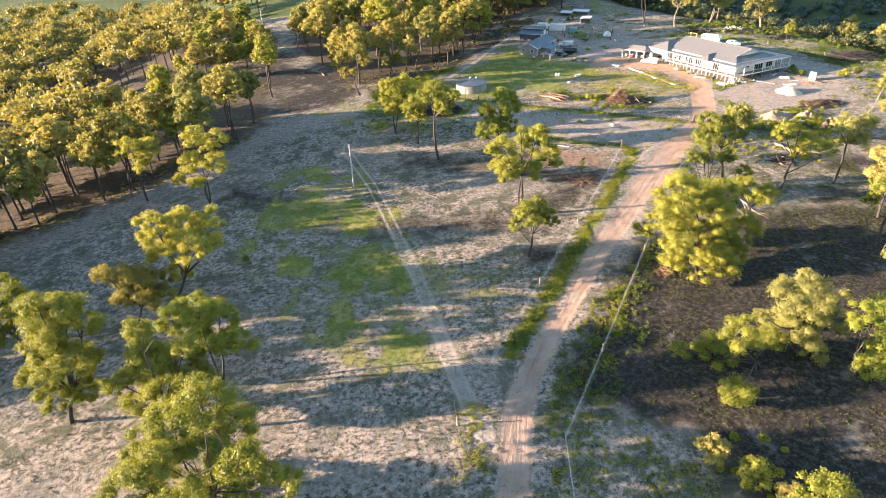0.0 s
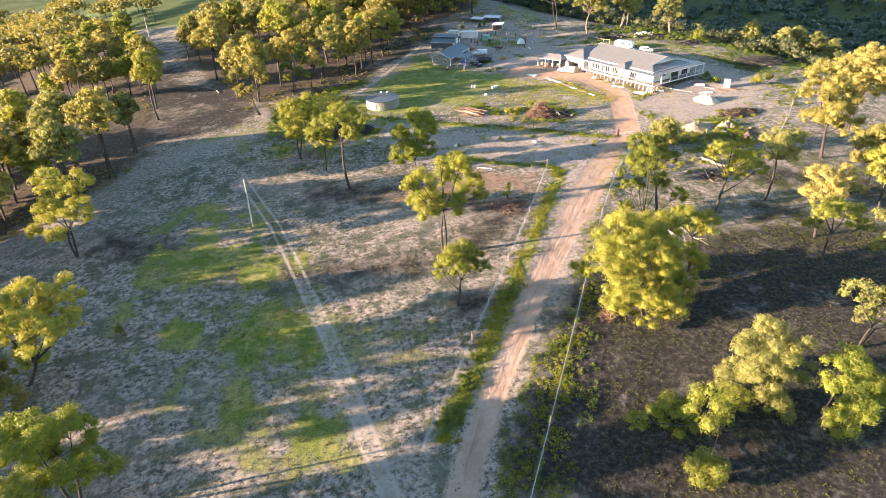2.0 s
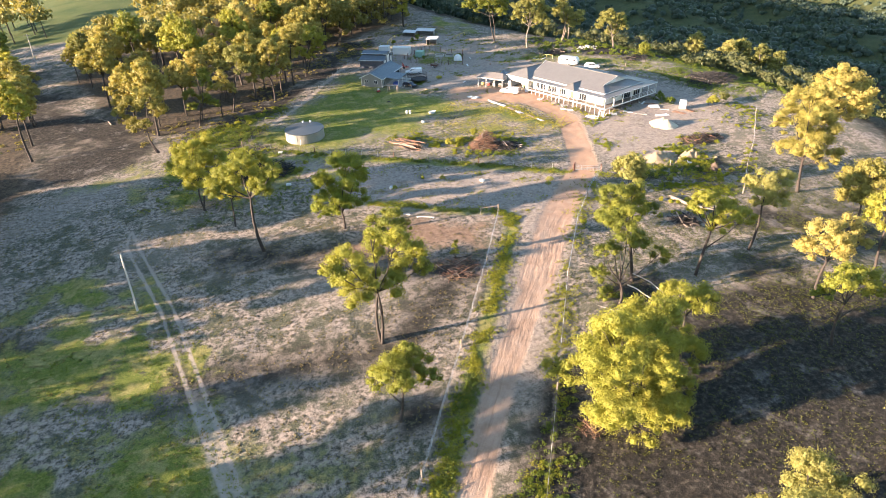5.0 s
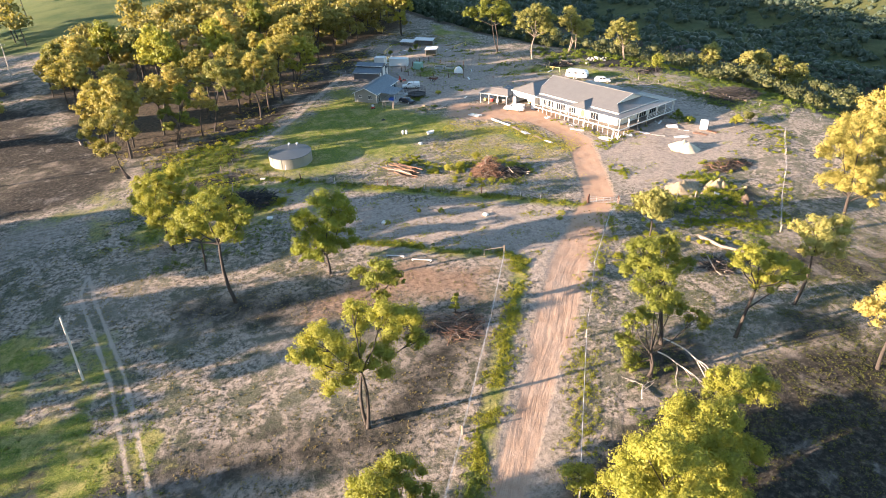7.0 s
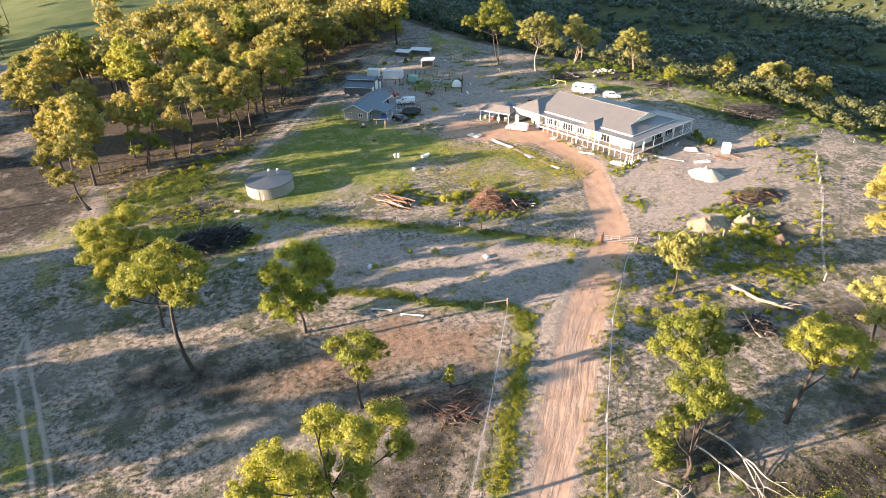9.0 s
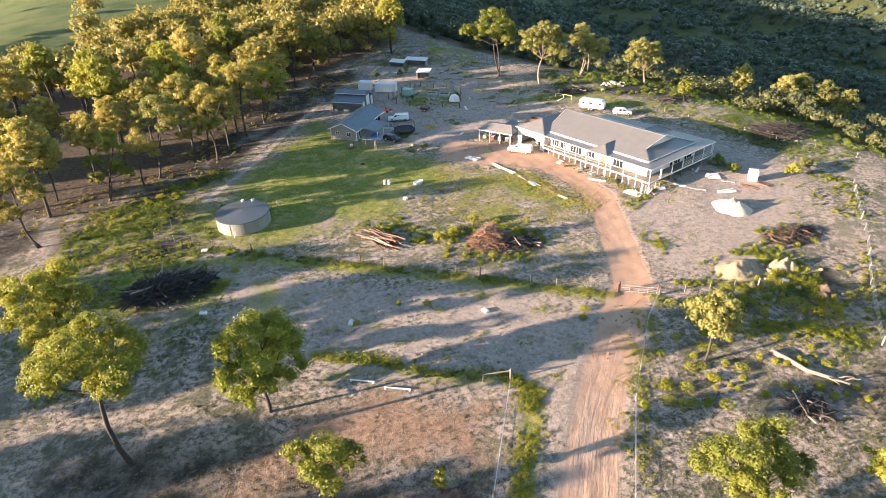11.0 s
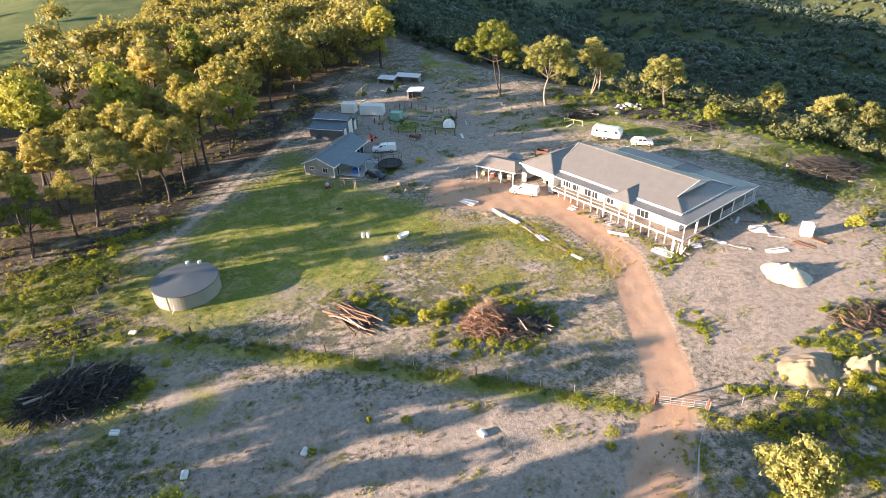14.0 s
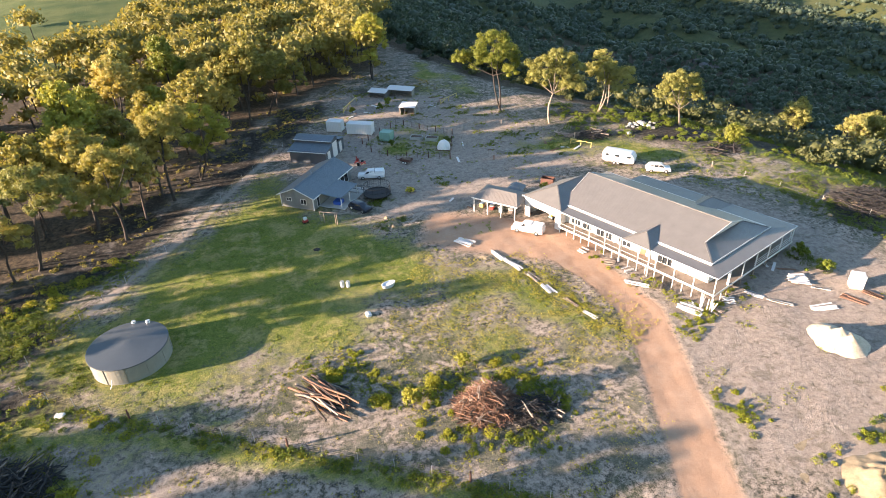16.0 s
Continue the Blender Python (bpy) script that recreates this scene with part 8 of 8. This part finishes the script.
    part("frame", boxes((0, 2.8, -0.08, 0.08, 0.4, 0.56), (0.4, 0.56, -0.9, 0.9, 0.4, 0.56), (2.0, 2.2, -0.8, 0.8, 0.4, 0.6)), M["red"], pl)
    part("mast", boxes((0.4, 0.56, -0.08, 0.08, 0.57, 1.7), (0.6, 0.72, -0.4, 0.4, 0.57, 1.2)), M["red"], pl)
    for y in (-0.8, 0.8):
        part("wheel", tube(bmesh.new(), [(1.4, y - 0.1, 0.32), (1.4, y + 0.1, 0.32)], [0.34, 0.34], 14), M["tyre"], pl)
    # garden beds and cover
    for k, (x, y) in enumerate(((72.0, 238.2), (75.0, 236.2))):
        g = thing("raised_bed", pose(x, y, 0, 0, 0, -32), "raised garden bed with pale steel sides and dark soil", "garden bed", "garden beds")
        part("side", boxes((0, 2.6, 0, 0.06, -0.03, 0.7), (0, 2.6, 1.6, 1.66, -0.03, 0.7), (-0.06, 0, 0, 1.66, -0.03, 0.7), (2.6, 2.66, 0, 1.66, -0.03, 0.7)), M["steel"], g)
        part("soil", boxes((0.01, 2.59, 0.07, 1.59, 0.0, 0.6)), M["soil"], g)
    ig = thing("igloo_cover", pose(77.4, 230.2, 0, 0, 0, -30), "white plastic igloo cover over a garden frame", "cover")
    bm = bmesh.new()
    bmesh.ops.create_uvsphere(bm, u_segments=16, v_segments=10, radius=1.5)
    for v in bm.verts:
        v.co.z = max(v.co.z * 1.35, -0.05)
        v.co *= 1 + 0.08 * noise.noise(v.co * 1.7)
    part("sheet", bm, M["plastic"], ig)
    part("base", boxes((-1.6, 1.6, -1.55, -1.45, -0.02, 0.25), (-1.6, 1.6, 1.45, 1.55, -0.02, 0.25)), M["rust"], ig)
    for x, y, yaw, L, W, h, lab in ((70.3, 274.2, -40, 5.0, 2.4, 1.7, "low white chicken coop at the back yard"), (75.4, 273.4, -38, 7.2, 2.4, 2.0, "long white-roofed animal shelter at the back yard"), (74.4, 256.2, -32, 3.8, 3.0, 2.2, "white-roofed chicken coop on the back yard")):
        c = thing("chicken_coop", pose(x, y, 0, 0, 0, yaw), lab, "coop")
        part("roof", slab(bmesh.new(), [(-0.2, -0.2, h - 0.2), (L + 0.2, -0.2, h - 0.2), (L + 0.2, W + 0.2, h + 0.25), (-0.2, W + 0.2, h + 0.25)], 0.06), M["plastic"], c, "white metal roof")
        part("wall", boxes((0, L, W - 0.08, W, -0.03, h - 0.02), (0, 0.08, 0.4, W - 0.09, -0.03, h - 0.3), (L - 0.08, L, 0.4, W - 0.09, -0.03, h - 0.3)), M["clad_grey"], c)
        for k in range(4):
            xx = k * (L - 0.1) / 3
            part("post", boxes((xx, xx + 0.1, 0, 0.1, -0.03, h - 0.28)), M["wood"], c)
    for a, b in (((61.4, 263.7), (66.4, 272)), ((86.5, 259.8), (92.4, 264.1)), ((103.8, 221.7), (106.6, 218))):
        f = thing("rail_fence", pose(a[0], a[1], 0, 0, 0, heading(a, b)), "pale yellow timber rail frame standing on the ground", "fence")
        L = math.dist(a, b)
        for x in (0, L / 2, L):
            part("post", boxes((x - 0.07, x + 0.07, -0.07, 0.07, -0.05, 1.2)), M["yellow"], f)
        part("rail", bar(bmesh.new(), (0, 0, 1.15), (L, 0, 1.1), 0.12, 0.12), M["yellow"], f)
        part("brace", bar(bmesh.new(), (0.1, 0.12, 0.2), (L * 0.5, 0.12, 1.1), 0.1, 0.1), M["yellow"], f)
    sh = thing("small_shelter", pose(80.4, 202.6, 0, 0, 0, -42), "small grey pyramid-roofed shelter behind the carport", "shed")
    for x in (0, 2.4):
        for y in (0, 2.4):
            part("post", boxes((x, x + 0.1, y, y + 0.1, -0.03, 1.9)), M["wood"], sh)
    for k in range(4):
        pts = [(-0.2, -0.2, 1.9), (2.7, -0.2, 1.9), (2.7, 2.7, 1.9), (-0.2, 2.7, 1.9)]
        part("roof", slab(bmesh.new(), [pts[k], pts[(k + 1) % 4], (1.25, 1.25, 3.0)], 0.05), M["roof_blue"], sh)
    bn = thing("red_skip", pose(88.6, 205.8, 0, 0, 0, -40), "dark red metal skip bin behind the house", "bin")
    part("side", boxes((0, 2.4, 0, 0.06, -0.02, 1.2), (0, 2.4, 1.4, 1.46, -0.02, 1.2), (0, 0.06, 0.06, 1.4, -0.02, 1.2), (2.34, 2.4, 0.06, 1.4, -0.02, 1.2)), M["rust"], bn)
    part("base", boxes((0.06, 2.34, 0.06, 1.4, 0.0, 0.1)), M["rust"], bn)
    # machines and boxes in the carport and the garage
    for k, (x, y, c) in enumerate(((75.0, 201.4, "yellow"), (76.2, 199.8, "red"), (77.2, 198.4, "plastic"), (78.6, 197.2, "wood"), (76.8, 201.2, "bluetarp"))):
        e = thing("storage_box", pose(x, y, 0, 0, 0, 40 + 9 * k), "%s stored box under the carport roof" % ("yellow", "red", "white", "brown", "blue")[k], "box")
        part("box", bevelled(boxes((-0.45, 0.45, -0.35, 0.35, -0.02, 0.7)), 0.05), M[c], e)
        part("lid", bevelled(boxes((-0.48, 0.48, -0.38, 0.38, 0.702, 0.8)), 0.03), M["plastic"], e)
    e = thing("ride_on_mower", pose(84.4, 192.6, 0.12, 0, 0, 20), "green and yellow ride-on mower in the garage opening", "mower")
    part("deck", bevelled(boxes((-0.7, 0.7, -0.5, 0.5, 0.2, 0.45)), 0.06), M["greenpaint"], e)
    part("hood", bevelled(boxes((-0.8, 0.0, -0.3, 0.3, 0.46, 0.95)), 0.08), M["yellow"], e)
    part("seat", bevelled(boxes((0.2, 0.6, -0.25, 0.25, 0.46, 1.1)), 0.08), M["yellow"], e)
    for x in (-0.5, 0.5):
        for y in (-0.5, 0.5):
            part("wheel", tube(bmesh.new(), [(x, y - 0.1, 0.25), (x, y + 0.1, 0.25)], [0.26, 0.26], 12), M["tyre"], e)


yard_items()


def loose_board(x, y, yaw, L, w, mat, label):
    bm = bevelled(boxes((-L / 2, L / 2, -w / 2, w / 2, 0.0, 0.07)), 0.015)
    for v in bm.verts:
        v.co.z += 0.03 * math.sin(2.2 * v.co.x / L)
    ob = link("board", bm, mat, None)
    ob.matrix_basis = at_ground(x, y, yaw, 0.03)
    tagged(ob, label, "board", "boards about the yard")


rg = np.random.default_rng(44)
for cx, cy, n in ((60, 252, 6), (86, 262, 5), (100, 222, 5), (72, 205, 4), (82, 222, 4), (66, 262, 5), (97, 180, 4), (104, 168, 5)):
    for _ in range(n):
        pale = rg.random() < 0.45
        loose_board(cx + rg.normal(0, 2.6), cy + rg.normal(0, 2.6), rg.uniform(0, 360), rg.uniform(1.0, 2.8), rg.uniform(0.18, 0.5), M["plastic" if pale else "brownwood"],
                    "pale sheet of scrap lying on the bare yard" if pale else "brown weathered board lying on the bare yard")
outcrop(700, 842, 16, 3)

# low saplings and shrubs standing alone
for k, (x, y, h, w, lf, lab) in enumerate([(35.1, 114.3, 3.4, 1.9, B_, "young upright sapling in the dry grass"), (-31.1, 91.3, 1.6, 1.4, B_, "small yellow-green shrub in the paddock"), (57.5, 163.8, 1.8, 2.2, B_, "low green shrub by the branch pile"),
        (50.0, 160.0, 1.9, 2.4, B_, "low green shrub by the log pile"), (120.8, 157.4, 3.0, 3.6, B_, "rounded yellow-green bush on bare ground"), (126.0, 159.4, 2.6, 3.0, P_, "pale rounded bush on bare ground"), (112.9, 168.6, 2.0, 2.6, D_, "dark green bush beside the house"), (112.9, 164.2, 1.8, 2.8, D_, "dark green bush on bare ground"),
        (28.5, 41, 3.4, 4.0, O_, "dry olive bush under the trees"), (31, 37.5, 3.2, 4.0, B_, "yellow-green bush under the trees"), (33.5, 34, 2.8, 3.6, O_, "dry olive bush under the trees"), (9, 186.5, 2.0, 1.2, B_, "small sapling by the tank"), (73.2, 263.5, 2.6, 2.4, D_, "dark garden shrub beside the chicken coop"), (70.6, 262, 2.0, 1.8, D_, "dark garden shrub beside the chicken coop"), (63.5, 262.5, 1.6, 1.8, D_, "small dark shrub in the back yard"), (67.2, 236.5, 1.4, 1.6, D_, "low dark garden plant by the beds"), (79.2, 233.5, 1.5, 1.7, D_, "low dark garden plant by the cover"), (64.5, 211.5, 1.2, 2.2, D_, "low weedy shrub on the yard"), (88, 203, 1.6, 2.2, D_, "low dark shrub behind the carport")]):
    gum_tree(at_ground(x, y), 700 + k, h, w, lf, M["bark"], lab, 0.12, 0.06, 1, "", 0.5, 4, 0)
